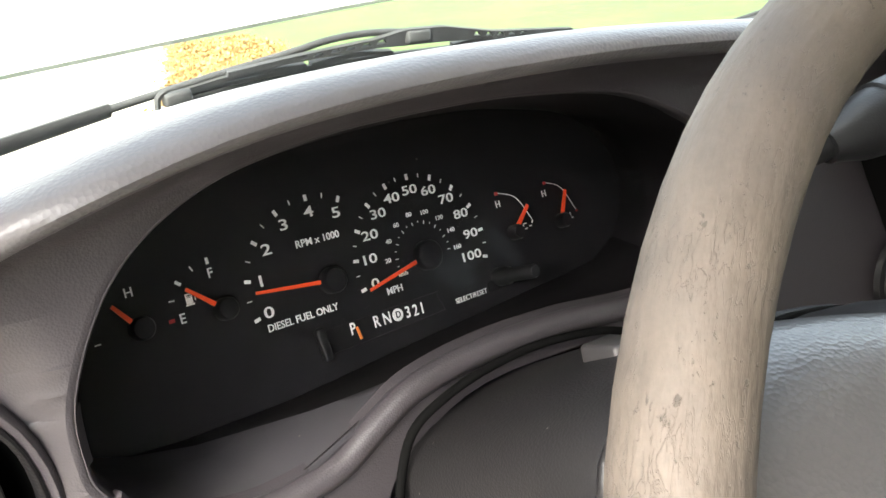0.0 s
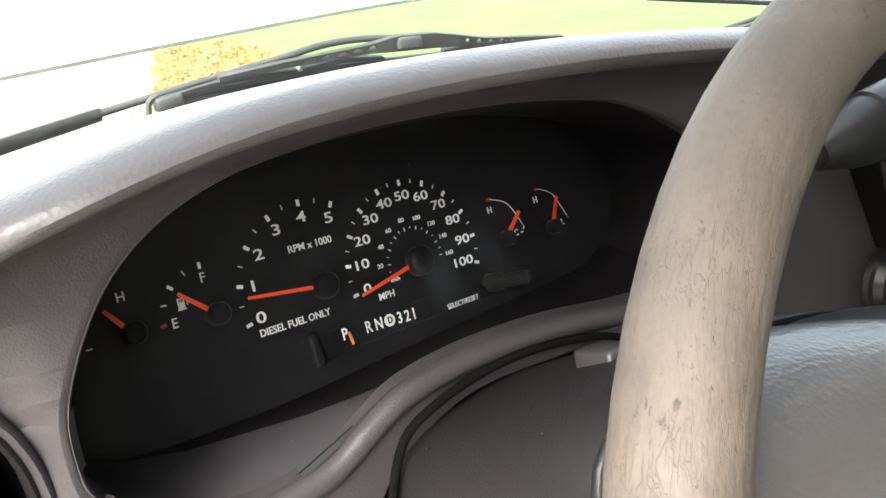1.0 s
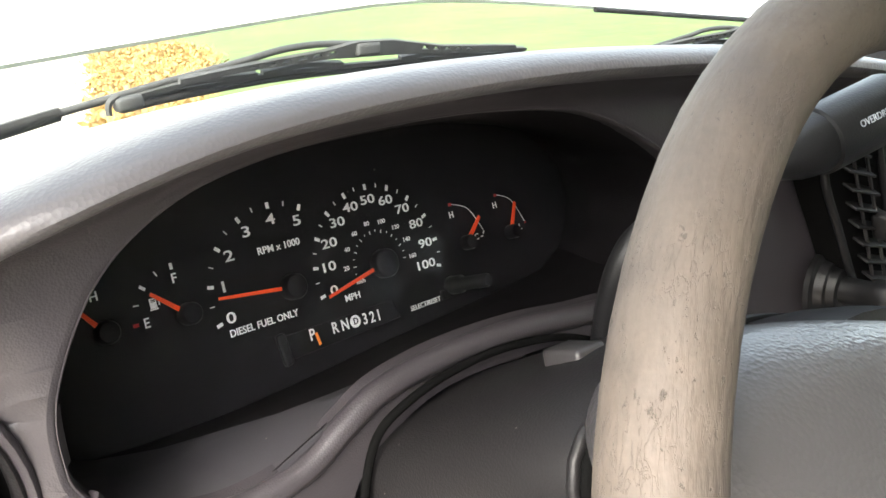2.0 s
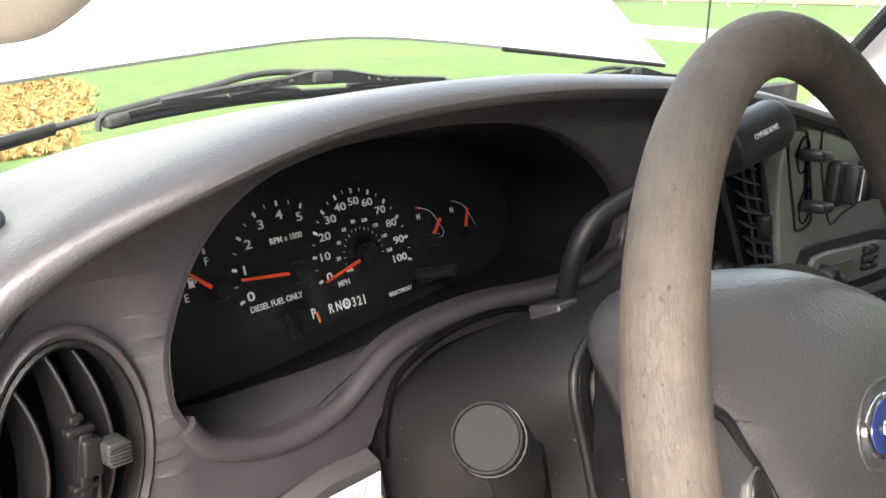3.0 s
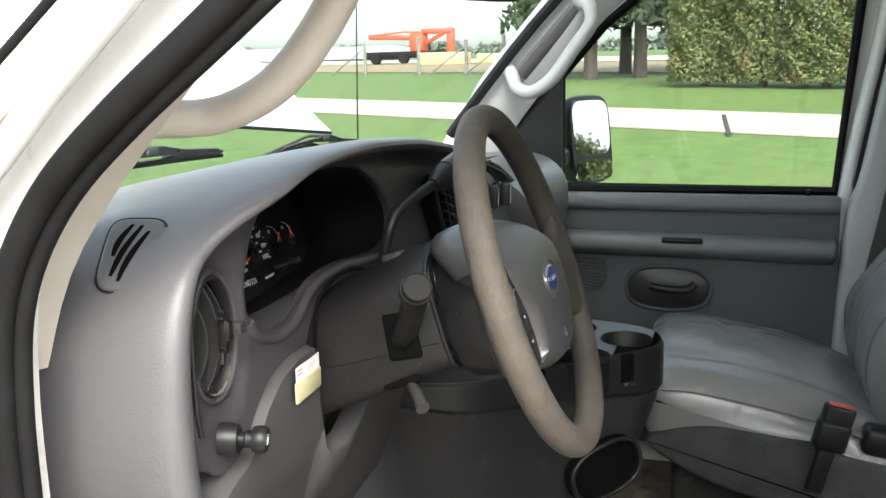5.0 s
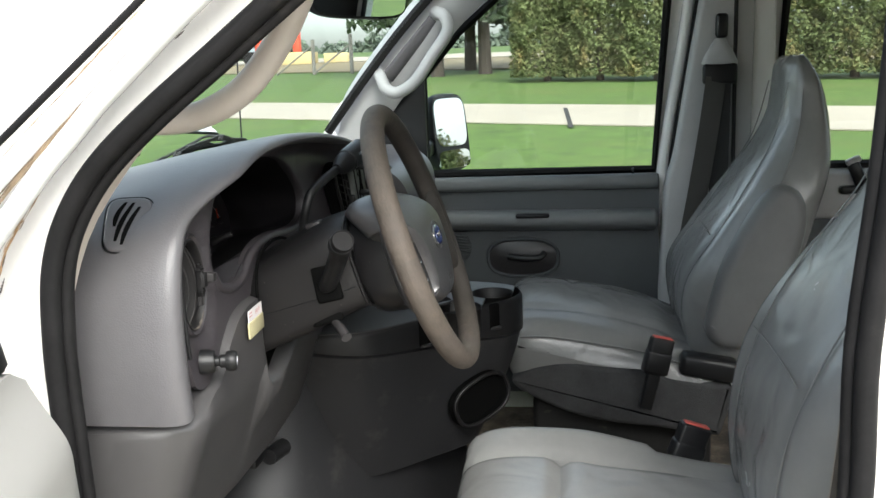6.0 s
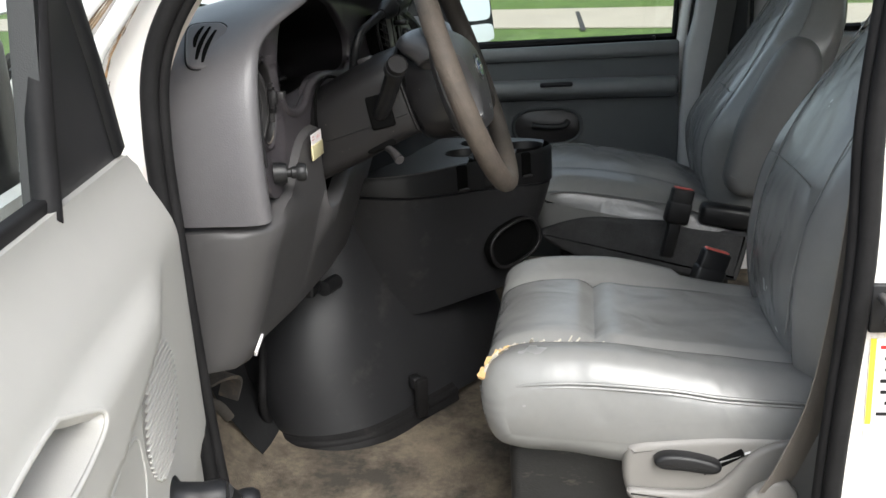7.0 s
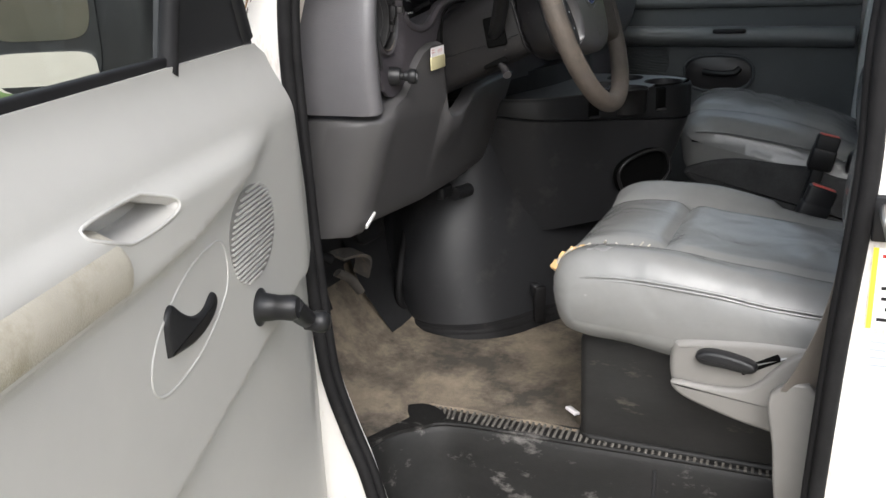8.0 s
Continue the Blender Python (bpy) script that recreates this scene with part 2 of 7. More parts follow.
def rim_leather(name, centre, ex, ez, radius):
    """Leather wrapped round a ring: streaks run along it, with pits and a darker stretch."""
    m = mat(name, (0.09, 0.073, 0.059), 0.68, var=0.28, scale=55)
    t = m.node_tree
    b = t.nodes["Principled BSDF"]
    base = b.inputs["Base Color"].links[0].from_socket

    def node(kind, *ins, op=None):
        n = t.nodes.new("ShaderNode" + kind)
        if op:
            n.operation = op
        for i, v in enumerate(ins):
            if isinstance(v, bpy.types.NodeSocket):
                t.links.new(v, n.inputs[i])
            elif v is not None:
                n.inputs[i].default_value = v
        return n

    geo = t.nodes.new("ShaderNodeTexCoord").outputs["Object"]
    d = node("VectorMath", geo, tuple(centre), op="SUBTRACT").outputs[0]
    ey = Vector(ex).cross(Vector(ez))
    px, pz, py = (node("VectorMath", d, tuple(a), op="DOT_PRODUCT").outputs["Value"] for a in (ex, ez, ey))
    ang = node("Math", pz, px, op="ARCTAN2").outputs[0]
    r2 = node("Math", node("Math", px, px, op="MULTIPLY").outputs[0], node("Math", pz, pz, op="MULTIPLY").outputs[0], op="ADD").outputs[0]
    rr = node("Math", r2, 0.5, op="POWER").outputs[0]
    arc = node("Math", ang, radius, op="MULTIPLY").outputs[0]
    flat = node("CombineXYZ", arc, py, rr).outputs[0]
    fine = node("CombineXYZ", node("Math", arc, 0.28, op="MULTIPLY").outputs[0], py, rr).outputs[0]

    def tex(kind, vec, scale):
        n = t.nodes.new("ShaderNodeTex" + kind)
        t.links.new(vec, n.inputs["Vector"])
        n.inputs["Scale"].default_value = scale
        return n

    def rng(src, lo, hi, a=0.0, c=1.0):
        n = node("MapRange", src, lo, hi, a, c)
        return n.outputs[0]

    def mixc(fac, a, c):
        n = t.nodes.new("ShaderNodeMix")
        n.data_type = "RGBA"
        for s, v in ((n.inputs[0], fac), (n.inputs[6], a), (n.inputs[7], c)):
            if isinstance(v, bpy.types.NodeSocket):
                t.links.new(v, s)
            else:
                s.default_value = v
        return n.outputs[2]

    st = tex("Noise", fine, 330)
    st.inputs["Detail"].default_value = 5
    col = mixc(rng(st.outputs[0], 0.5, 0.75, 0.0, 0.2), base, (0.125, 0.104, 0.086, 1))
    col = mixc(rng(st.outputs[0], 0.4, 0.22, 0.0, 0.35), col, (0.05, 0.041, 0.034, 1))
    n2 = tex("Noise", flat, 70)
    # the stretch from the top to the far side is darker
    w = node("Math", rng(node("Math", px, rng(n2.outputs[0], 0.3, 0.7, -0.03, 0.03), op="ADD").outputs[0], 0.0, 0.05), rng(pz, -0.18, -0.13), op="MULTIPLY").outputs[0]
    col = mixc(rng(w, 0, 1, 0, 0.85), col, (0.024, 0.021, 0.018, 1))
    sp = tex("Noise", node("CombineXYZ", node("Math", arc, 0.6, op="MULTIPLY").outputs[0], py, rr).outputs[0], 480)
    sp.inputs["Detail"].default_value = 6
    sp.inputs["Roughness"].default_value = 0.65
    pit = node("Math", rng(sp.outputs[0], 0.62, 0.67), rng(n2.outputs[0], 0.36, 0.52), op="MULTIPLY").outputs[0]
    col = mixc(rng(pit, 0, 1, 0, 0.8), col, (0.032, 0.024, 0.019, 1))
    # cracks along the wrap, in worn patches only
    ck = tex("Noise", fine, 460)
    ck.inputs["Detail"].default_value = 7
    ck.inputs["Distortion"].default_value = 0.6
    crack = node("Math", node("Math", ck.outputs[0], 0.5, op="SUBTRACT").outputs[0], 0.0, op="ADD").outputs[0]
    crack = node("Math", crack, None, op="ABSOLUTE").outputs[0]
    patch = rng(tex("Noise", flat, 34).outputs[0], 0.47, 0.62)
    crack = node("Math", rng(crack, 0.03, 0.004), patch, op="MULTIPLY").outputs[0]
    col = mixc(rng(crack, 0, 1, 0, 0.3), col, (0.04, 0.03, 0.024, 1))
    stain = rng(tex("Noise", flat, 22).outputs[0], 0.45, 0.7, 0.0, 0.6)
    col = mixc(stain, col, (0.06, 0.051, 0.046, 1))
    pit = node("Math", pit, node("Math", crack, 0.5, op="MULTIPLY").outputs[0], op="MAXIMUM").outputs[0]
    t.links.new(col, b.inputs["Base Color"])
    hgt = node("Math", node("Math", st.outputs[0], n2.outputs[0], op="ADD").outputs[0], node("Math", pit, 0.6, op="MULTIPLY").outputs[0], op="SUBTRACT").outputs[0]
    bp = t.nodes.new("ShaderNodeBump")
    bp.inputs["Strength"].default_value, bp.inputs["Distance"].default_value = 0.5, 0.0014
    t.links.new(hgt, bp.inputs["Height"])
    t.links.new(bp.outputs[0], b.inputs["Normal"])
    return m


def glass_mat(name, tint, gloss):
    m = bpy.data.materials.new(name)
    m.use_nodes = True
    t = m.node_tree
    t.nodes.remove(t.nodes["Principled BSDF"])
    tr, gl, mx = (t.nodes.new("ShaderNode" + k) for k in ("BsdfTransparent", "BsdfGlossy", "MixShader"))
    tr.inputs[0].default_value = (*tint, 1)
    gl.inputs["Roughness"].default_value = 0.02
    mx.inputs[0].default_value = gloss
    t.links.new(tr.outputs[0], mx.inputs[1])
    t.links.new(gl.outputs[0], mx.inputs[2])
    t.links.new(mx.outputs[0], t.nodes["Material Output"].inputs[0])
    return m


GLASS = glass_mat("window_glass", (0.93, 0.96, 0.94), 0.04)
LENS = glass_mat("cluster_lens", (0.98, 0.98, 0.98), 0.002)


# ---- mesh helpers ----
def finish(bm, sharp=38):
    bmesh.ops.recalc_face_normals(bm, faces=bm.faces)
    lim = radians(sharp)
    for f in bm.faces:
        f.smooth = True
    for e in bm.edges:
        e.smooth = len(e.link_faces) == 2 and e.calc_face_angle(0) < lim


def part(name, bm, material, parent=None, label="", sharp=50):
    finish(bm, sharp)
    me = bpy.data.meshes.new(name)
    bm.to_mesh(me)
    bm.free()
    me.materials.append(material)
    ob = new(name, me)
    if parent is not None:
        ob.parent = parent
        ob.matrix_parent_inverse = parent.matrix_basis.inverted() if parent.parent is None else Matrix()
    if label:
        ob["label"] = label
    return ob


def thing(name, at, label, category, group="", kind=""):
    ob = new(name)
    ob.location = at
    ob.empty_display_size = 0.05
    return tagged(ob, label, category, group, kind)


def alone(name, bm, material, label, category, group="", kind="", sharp=50):
    return tagged(part(name, bm, material, None, "", sharp), label, category, group, kind)


def spline(pts, n=8, closed=False):
    """Catmull-Rom through the points."""
    p = [np.array(q, float) for q in pts]
    k = len(p)
    out = []
    for i in range(k if closed else k - 1):
        a, b, c, d = (p[(i + j) % k] if closed else p[min(max(i + j, 0), k - 1)] for j in (-1, 0, 1, 2))
        for s in range(n):
            u = s / n
            out.append(0.5 * (2 * b + (c - a) * u + (2 * a - 5 * b + 4 * c - d) * u * u + (3 * b - a - 3 * c + d) * u ** 3))
    if not closed:
        out.append(p[-1])
    return [tuple(q) for q in out]


def loft(rings, closed=True, caps=True, bm=None):
    bm = bm or bmesh.new()
    vs = [[bm.verts.new(p) for p in r] for r in rings]
    n = len(rings[0])
    for a, b in zip(vs, vs[1:]):
        for i in range(n if closed else n - 1):
            j = (i + 1) % n
            bm.faces.new((a[i], a[j], b[j], b[i]))
    if caps and closed:
        bm.faces.new(vs[0][::-1])
        bm.faces.new(vs[-1])
    return bm


def thicken(bm, t):
    bmesh.ops.recalc_face_normals(bm, faces=bm.faces)
    bmesh.ops.solidify(bm, geom=bm.faces[:], thickness=t)
    return bm


def tube(pts, r, seg=10, closed=False, squash=1.0, bm=None, up=None):
    p = [Vector(q) for q in pts]
    k = len(p)
    rs = [r(i / (k - 1)) if callable(r) else r for i in range(k)]
    rings = []
    ref = None
    for i in range(k):
        t = (p[(i + 1) % k] - p[i - 1]) if closed else (p[min(i + 1, k - 1)] - p[max(i - 1, 0)])
        t.normalize()
        if up is not None:
            ref = Vector(up) - t * Vector(up).dot(t)
        elif ref is None:
            ref = t.orthogonal()
        else:
            ref = ref - t * ref.dot(t)
        ref.normalize()
        o = t.cross(ref)
        rings.append([p[i] + (ref * math.cos(a) * squash + o * math.sin(a)) * rs[i] for a in (2 * math.pi * j / seg for j in range(seg))])
    if closed:
        rings.append(rings[0])
        bm = loft(rings, True, False, bm)
        bmesh.ops.remove_doubles(bm, verts=bm.verts, dist=1e-6)
        return bm
    return loft(rings, True, True, bm)


def lathe(profile, m=None, seg=24, bm=None):
    """profile: (radius, height) along z, placed by m."""
    m = m or Matrix()
    rings = [[m @ Vector((max(r, 1e-5) * math.cos(a), max(r, 1e-5) * math.sin(a), h)) for a in (2 * math.pi * j / seg for j in range(seg))] for r, h in profile]
    return loft(rings, True, True, bm)


def rbox(size, r, m=None, seg=2, bm=None):
    b = bmesh.new()
    bmesh.ops.create_cube(b, size=1)
    bmesh.ops.scale(b, vec=size, verts=b.verts)
    if r:
        bmesh.ops.bevel(b, geom=b.edges[:], offset=r, segments=seg, profile=0.5, affect="EDGES")
    if m is not None:
        bmesh.ops.transform(b, matrix=m, verts=b.verts)
    if bm is None:
        return b
    me = bpy.data.meshes.new("tmp")
    b.to_mesh(me)
    b.free()
    bm.from_mesh(me)
    bpy.data.meshes.remove(me)
    return bm


def inset(c, d):
    """Move a closed dense 2D contour inwards by d."""
    p = np.array(c)
    t = np.roll(p, -1, 0) - np.roll(p, 1, 0)
    t /= np.linalg.norm(t, axis=1)[:, None] + 1e-12
    area = np.sum(p[:, 0] * np.roll(p[:, 1], -1) - p[:, 1] * np.roll(p[:, 0], -1))
    nrm = np.c_[-t[:, 1], t[:, 0]] * (1 if area > 0 else -1)
    return p + nrm * d


def pillow(c, a0, a1, r, place, steps=4, bulge=0.0, bm=None):
    """A contour in (u, v) swept from w = a0 to a1 with ends rounded by r; place maps (u, v, w) to a point."""
    rings = []
    sg = 1 if a1 > a0 else -1
    for i in range(steps + 1):
        a = math.pi / 2 * i / steps
        rings.append((r * (1 - math.sin(a)), a0 + sg * r * (1 - math.cos(a))))
    mids = [(-bulge * math.sin(math.pi * k / 6), a0 + sg * r + (a1 - a0 - 2 * sg * r) * k / 6) for k in range(1, 6)] if bulge else []
    allr = rings + mids + [(d, a1 - sg * (w - a0) * sg) for d, w in rings[::-1]]
    return loft([[place(u, v, w) for u, v in inset(c, d)] for d, w in allr], True, True, bm)


def plate(outline, holes, place, thick=0.004, cuts=(), bm=None):
    """A flat sheet with holes in (u, v), cut along lines u or v = value, bent by place(u, v)."""
    b = bmesh.new()
    es = []
    for c in [outline, *holes]:
        vs = [b.verts.new((p[0], p[1], 0)) for p in c]
        es += [b.edges.new((vs[i], vs[(i + 1) % len(vs)])) for i in range(len(vs))]
    bmesh.ops.triangle_fill(b, use_beauty=True, use_dissolve=False, edges=es, normal=(0, 0, 1))
    for axis, v in cuts:
        co = (v, 0, 0) if axis == "u" else (0, v, 0)
        bmesh.ops.bisect_plane(b, geom=b.verts[:] + b.edges[:] + b.faces[:], plane_co=co, plane_no=(1, 0, 0) if axis == "u" else (0, 1, 0))
    for v in b.verts:
        v.co = place(v.co.x, v.co.y)
    thicken(b, thick)
    return b


def oval(cx, cy, rx, ry, n=32, power=2.0, turn=0.0):
    out = []
    for i in range(n):
        a = 2 * math.pi * i / n
        x = math.copysign(abs(math.cos(a)) ** (2 / power), math.cos(a)) * rx
        y = math.copysign(abs(math.sin(a)) ** (2 / power), math.sin(a)) * ry
        c, s = math.cos(turn), math.sin(turn)
        out.append((cx + x * c - y * s, cy + x * s + y * c))
    return out


def interp(x, table):
    xs, ys = zip(*table)
    return float(np.interp(x, xs, ys))


def writing(text, size, m, material, parent, wide=1.0, bold=0.0, depth=0.0002, name="lettering"):
    cu = bpy.data.curves.new("text", "FONT")
    cu.body, cu.size, cu.align_x, cu.align_y, cu.extrude, cu.offset = text, size, "CENTER", "CENTER", depth, bold * size
    cu.resolution_u = 3
    ob = bpy.data.objects.new("text", cu)
    scene.collection.objects.link(ob)
    me = bpy.data.meshes.new_from_object(ob.evaluated_get(bpy.context.evaluated_depsgraph_get()))
    bpy.data.objects.remove(ob)
    bpy.data.curves.remove(cu)
    me.name = name
    me.transform(m @ Matrix.Diagonal((wide, 1, 1, 1)))
    me.materials.clear()
    me.materials.append(material)
    o = new(name, me)
    if parent is not None:
        o.parent = parent
        o.matrix_parent_inverse = parent.matrix_basis.inverted() if parent.parent is None else Matrix()
    return o


# ---- outdoors ----
SLOPE = 0.037


def gz(x, y):
    return SLOPE * min(x, 130)


def ground_sheet(x0, x1, y0, y1, nx, ny, dz=0.0):
    xs, ys = np.linspace(x0, x1, nx), np.linspace(y0, y1, ny)
    return loft([[(x, y, gz(x, y) + dz) for y in ys] for x in xs], False, False)


g = alone("ground", ground_sheet(-900, 900, -900, 900, 40, 40), GRASS, "mown green lawn that slopes gently up from the van", "lawn", kind="structure")
def strip(x0, x1, k, y0, y1, n, dz):
    return loft([[(x + k * y, y, gz(x + k * y, y) + dz) for y in np.linspace(y0, y1, n)] for x in (x0, x1)], False, False)


alone("road", thicken(strip(15.0, 19.4, 0.5, -200, 200, 60, 0.03), 0.02), CONCRETE, "pale concrete road across the lawn", "road", kind="structure")

def yard(y):
    return max(-1.15, -0.62 + 0.344 * (y + 0.07)) if y > 4 else -1.15


alone("pavement", thicken(loft([[(x, y, gz(x, y) + 0.02) for x in (-14, yard(y))] for y in (-30, 0, 4, 4.5, 8, 12, 20, 40)], False, False), 0.01), CONCRETE, "pale concrete yard beside the van", "pavement", kind="structure")
alone("field", thicken(strip(40, 62, 0.5, -150, 150, 40, 0.05), 0.02), FIELD, "dry brown field strip beyond the road", "field", kind="structure")

# ---- van shell ----
FZ = 0.67
SEAL_F = [(0.215, 0.56), (0.262, 0.69), (0.288, 0.76), (0.312, 0.84), (0.321, 0.93), (0.328, 1.08), (0.332, 1.3), (0.33, 1.38), (0.322, 1.44), (0.302, 1.49), (0.265, 1.54), (0.21, 1.588), (0.14, 1.64), (0.06, 1.70), (-0.05, 1.78), (-0.15, 1.82)]
SEAL_R = [(-0.3, 1.84), (-0.42, 1.82), (-0.465, 1.74), (-0.46, 1.54), (-0.445, 1.36), (-0.445, 1.21), (-0.43, 1.0), (-0.42, 0.8), (-0.41, 0.6), (-0.36, 0.5), (0.1, 0.49)]
OPENING = spline(SEAL_F + SEAL_R, 5, closed=True)
XD = -0.80

# driver's side wall with the door opening
front = [(0.52, 1.40), (0.47, 1.455), (0.40, 1.515), (0.293, 1.60), (0.197, 1.676), (0.08, 1.77), (-0.06, 1.88), (-0.18, 1.97)]
side_out = [(-2.6, 0.38), (0.62, 0.38), (0.62, 1.30), *front, (-2.6, 1.97)]
inner_hole = [tuple(p) for p in inset(OPENING, -0.004)]
# two unseen rear openings, added to let light reach the passenger seat
wall_l = alone("wall_left", plate(side_out, [inner_hole, [(-0.78, 1.33), (-0.8, 1.8), (-1.55, 1.8), (-1.55, 1.33)], [(-1.68, 1.33), (-1.68, 1.8), (-2.45, 1.8), (-2.45, 1.33)]], lambda u, v: (XD - 0.02, u, v), 0.05), WHITE_D, "white painted van body side with a stained door opening", "van body", kind="structure")
seal = thing("door_seal", (XD, 0.2, 0.56), "worn black rubber seal round the door opening", "door seal", kind="structure")
part("outer_bead", tube([(XD - 0.02, y, z) for y, z in inset(OPENING, 0.006)], 0.0105, 12, True), RUBBER, seal)
part("inner_bead", tube([(XD - 0.010, y, z) for y, z in inset(OPENING, 0.0165)], 0.0075, 10, True), RUBBER, seal)

GAS = [(XD - 0.045, y, z) for y, z in spline(front, 4)]
alone("trim", tube(GAS, 0.0035, 8), RUBBER, "black gasket along the windscreen pillar", "trim", kind="structure")


def on_pillar(t, k, proud=0.0):
    """t up along the pillar, k from the door seal (0) to the windscreen (1)."""
    q = SEAL_F[6:14]
    a = [interp(t, [(i / (len(front) - 1), p[j]) for i, p in enumerate(front)]) for j in (0, 1)]
    b = [interp(t, [(i / (len(q) - 1), p[j]) for i, p in enumerate(q)]) for j in (0, 1)]
    return (XD - 0.0455 - proud, b[0] + (a[0] - b[0]) * k, b[1] + (a[1] - b[1]) * k)


for k, r in ((0.42, 0.010), (0.74, 0.009)):
    alone("trim", tube([on_pillar(t, k, 0.004 + 0.004 * math.sin(9 * t)) for t in np.linspace(0, 1, 40)], r, 10), WHITE, "white pressed rib on the door pillar", "trim", kind="structure")

rng = random.Random(12)


def streaks(name, count, bands, length, width, material, label):
    """Thin wavy dirt lines along the pillar, joined; bands: k, spread, drift along the line."""
    bm = bmesh.new()
    for i in range(count):
        k0, sp, drift = rng.choice(bands)
        t0, ln = rng.uniform(0.0, 0.9), rng.uniform(*length)
        k0, w, ph = k0 + rng.gauss(0, sp), rng.uniform(*width), rng.uniform(0, 6)
        ts = np.linspace(t0, min(1.0, t0 + ln), 14)
        tube([on_pillar(t, k0 + drift * (t - 0.5) + 0.012 * math.sin(7 * t + ph) + 0.004 * math.sin(37 * t + ph), 0.0003) for t in ts], lambda s, w=w, ph=ph: w * math.sin(math.pi * min(0.98, max(0.02, s))) ** 0.6 * (0.65 + 0.35 * math.sin(40 * s + ph)), 5, bm=bm)
    alone(name, bm, material, label, "dirt", kind="stuff")


streaks("dirt_streaks", 70, ((0.60, 0.02, 0.0), (0.66, 0.03, 0.12), (0.82, 0.04, 0.05), (0.52, 0.015, -0.1)), (0.15, 0.5), (0.0006, 0.0026), GRIME, "pale brown dirt streaks along the pillar grooves")
streaks("rust_streaks", 9, ((0.60, 0.012, 0.0), (0.30, 0.008, 0.0)), (0.12, 0.3), (0.0006, 0.0014), STAIN, "brown rust lines along the pillar")
streaks("paint_chips", 40, ((0.28, 0.012, 0.0), (0.29, 0.02, 0.0), (0.5, 0.12, 0.0)), (0.012, 0.05), (0.0005, 0.0013), BARK, "dark chipped paint along the pillar")

# passenger side wall with two window openings
PW = [(0.30, 1.335), (0.30, 1.50), (0.22, 1.585), (0.11, 1.71), (0.0, 1.80), (-0.06, 1.83), (-0.40, 1.83), (-0.435, 1.80), (-0.40, 1.335)]
PW2 = [(-0.70, 1.335), (-0.73, 1.80), (-0.76, 1.83), (-2.42, 1.83), (-2.45, 1.80), (-2.45, 1.335)]
pfront = [(0.52, 1.42), (0.46, 1.52), (0.36, 1.63), (0.24, 1.75), (0.1, 1.86), (-0.02, 1.97)]
wall_r = alone("wall_right", plate([(-2.6, 0.38), (0.62, 0.38), (0.62, 1.30), *pfront, (-2.6, 1.97)], [PW, PW2], lambda u, v: (0.885, u, v), 0.03), WHITE, "white painted van body side with window openings", "van body", kind="structure")
alone("wall_back", rbox((1.7, 0.03, 1.6), 0.0, pose(0.02, -2.6, 1.18)), DARKCLOTH, "dark lined rear end of the van's cabin", "van body", kind="structure")
alone("floor", rbox((1.36, 3.1, 0.04), 0.0, pose(0.14, -1.05, FZ - 0.02)), CARPET, "dirty worn brown carpet on the van floor", "floor", kind="structure")
TOE = ((0.41, FZ + 0.012), (0.43, FZ + 0.035), (0.5, FZ + 0.13), (0.555, FZ + 0.28), (0.556, FZ + 0.6))
alone("toe_board", loft([[(x, y, z) for x in (-0.36, 0.75)] for y, z in TOE], False, False), DARKMAT, "black vinyl toe board rising to the bulkhead", "floor", kind="structure")
def carpet_row(y, z):
    xl = interp(y, [(0.0, -0.575), (0.24, -0.575), (0.33, -0.81)])
    return [(x, y, z + 0.0025 * noise.noise((x * 14, y * 14, 1.7))) for x in np.linspace(xl, -0.04, 26)]


CARPET_ROWS = spline(((-0.08, FZ + 0.003), (0.08, FZ + 0.005), (0.2, FZ + 0.01), (0.33, FZ + 0.02), (0.42, FZ + 0.034), (0.48, FZ + 0.075), (0.53, FZ + 0.14), (0.55, FZ + 0.2)), 6)
alone("toe_carpet", loft([carpet_row(y, z) for y, z in CARPET_ROWS], False, False), CARPET, "dirty brown carpet rising under the pedals", "floor", kind="structure")
alone("toe_wall", loft([[(x, y, z) for x in (-0.81, -0.36)] for y, z in ((0.53, FZ + 0.1), (0.555, FZ + 0.28), (0.556, FZ + 0.6))], False, False), DARKMAT, "black vinyl above the carpet", "floor", kind="structure")
alone("floor_flap", plate(spline([(-0.582, 0.262), (-0.612, 0.2), (-0.65, 0.225), (-0.69, 0.266), (-0.735, 0.28), (-0.76, 0.3), (-0.735, 0.34), (-0.65, 0.325)], 3, True), [], lambda u, v: (u, v, FZ + 0.014 + 0.002 * math.sin(40 * u)), 0.006), STEP, "worn black rubber flap at the step corner", "floor", kind="structure")
alone("kick_panel", thicken(loft([[(x, 0.335, z) for x in (-0.81, -0.5)] for z in (0.40, 0.6, FZ - 0.008)], False, False), 0.006), STEP, "black scuffed kick panel in front of the step", "trim", kind="structure")
alone("floor_edge", rbox((0.26, 2.16, 0.03), 0.0, pose(-0.672, -1.52, FZ - 0.016)), DARKMAT, "dark floor edge behind the driver's seat", "floor", kind="structure")
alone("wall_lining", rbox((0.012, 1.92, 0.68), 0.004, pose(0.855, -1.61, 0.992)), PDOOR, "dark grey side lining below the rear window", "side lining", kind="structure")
alone("ceiling", rbox((1.7, 2.55, 0.03), 0.0, pose(0.02, -1.32, 1.955)), HEADLINER, "pale cloth headliner of the van", "ceiling", kind="structure")
alone("roof", rbox((1.8, 2.75, 0.03), 0.01, pose(0.02, -1.3, 1.99)), WHITE, "white painted van roof", "roof", kind="structure")
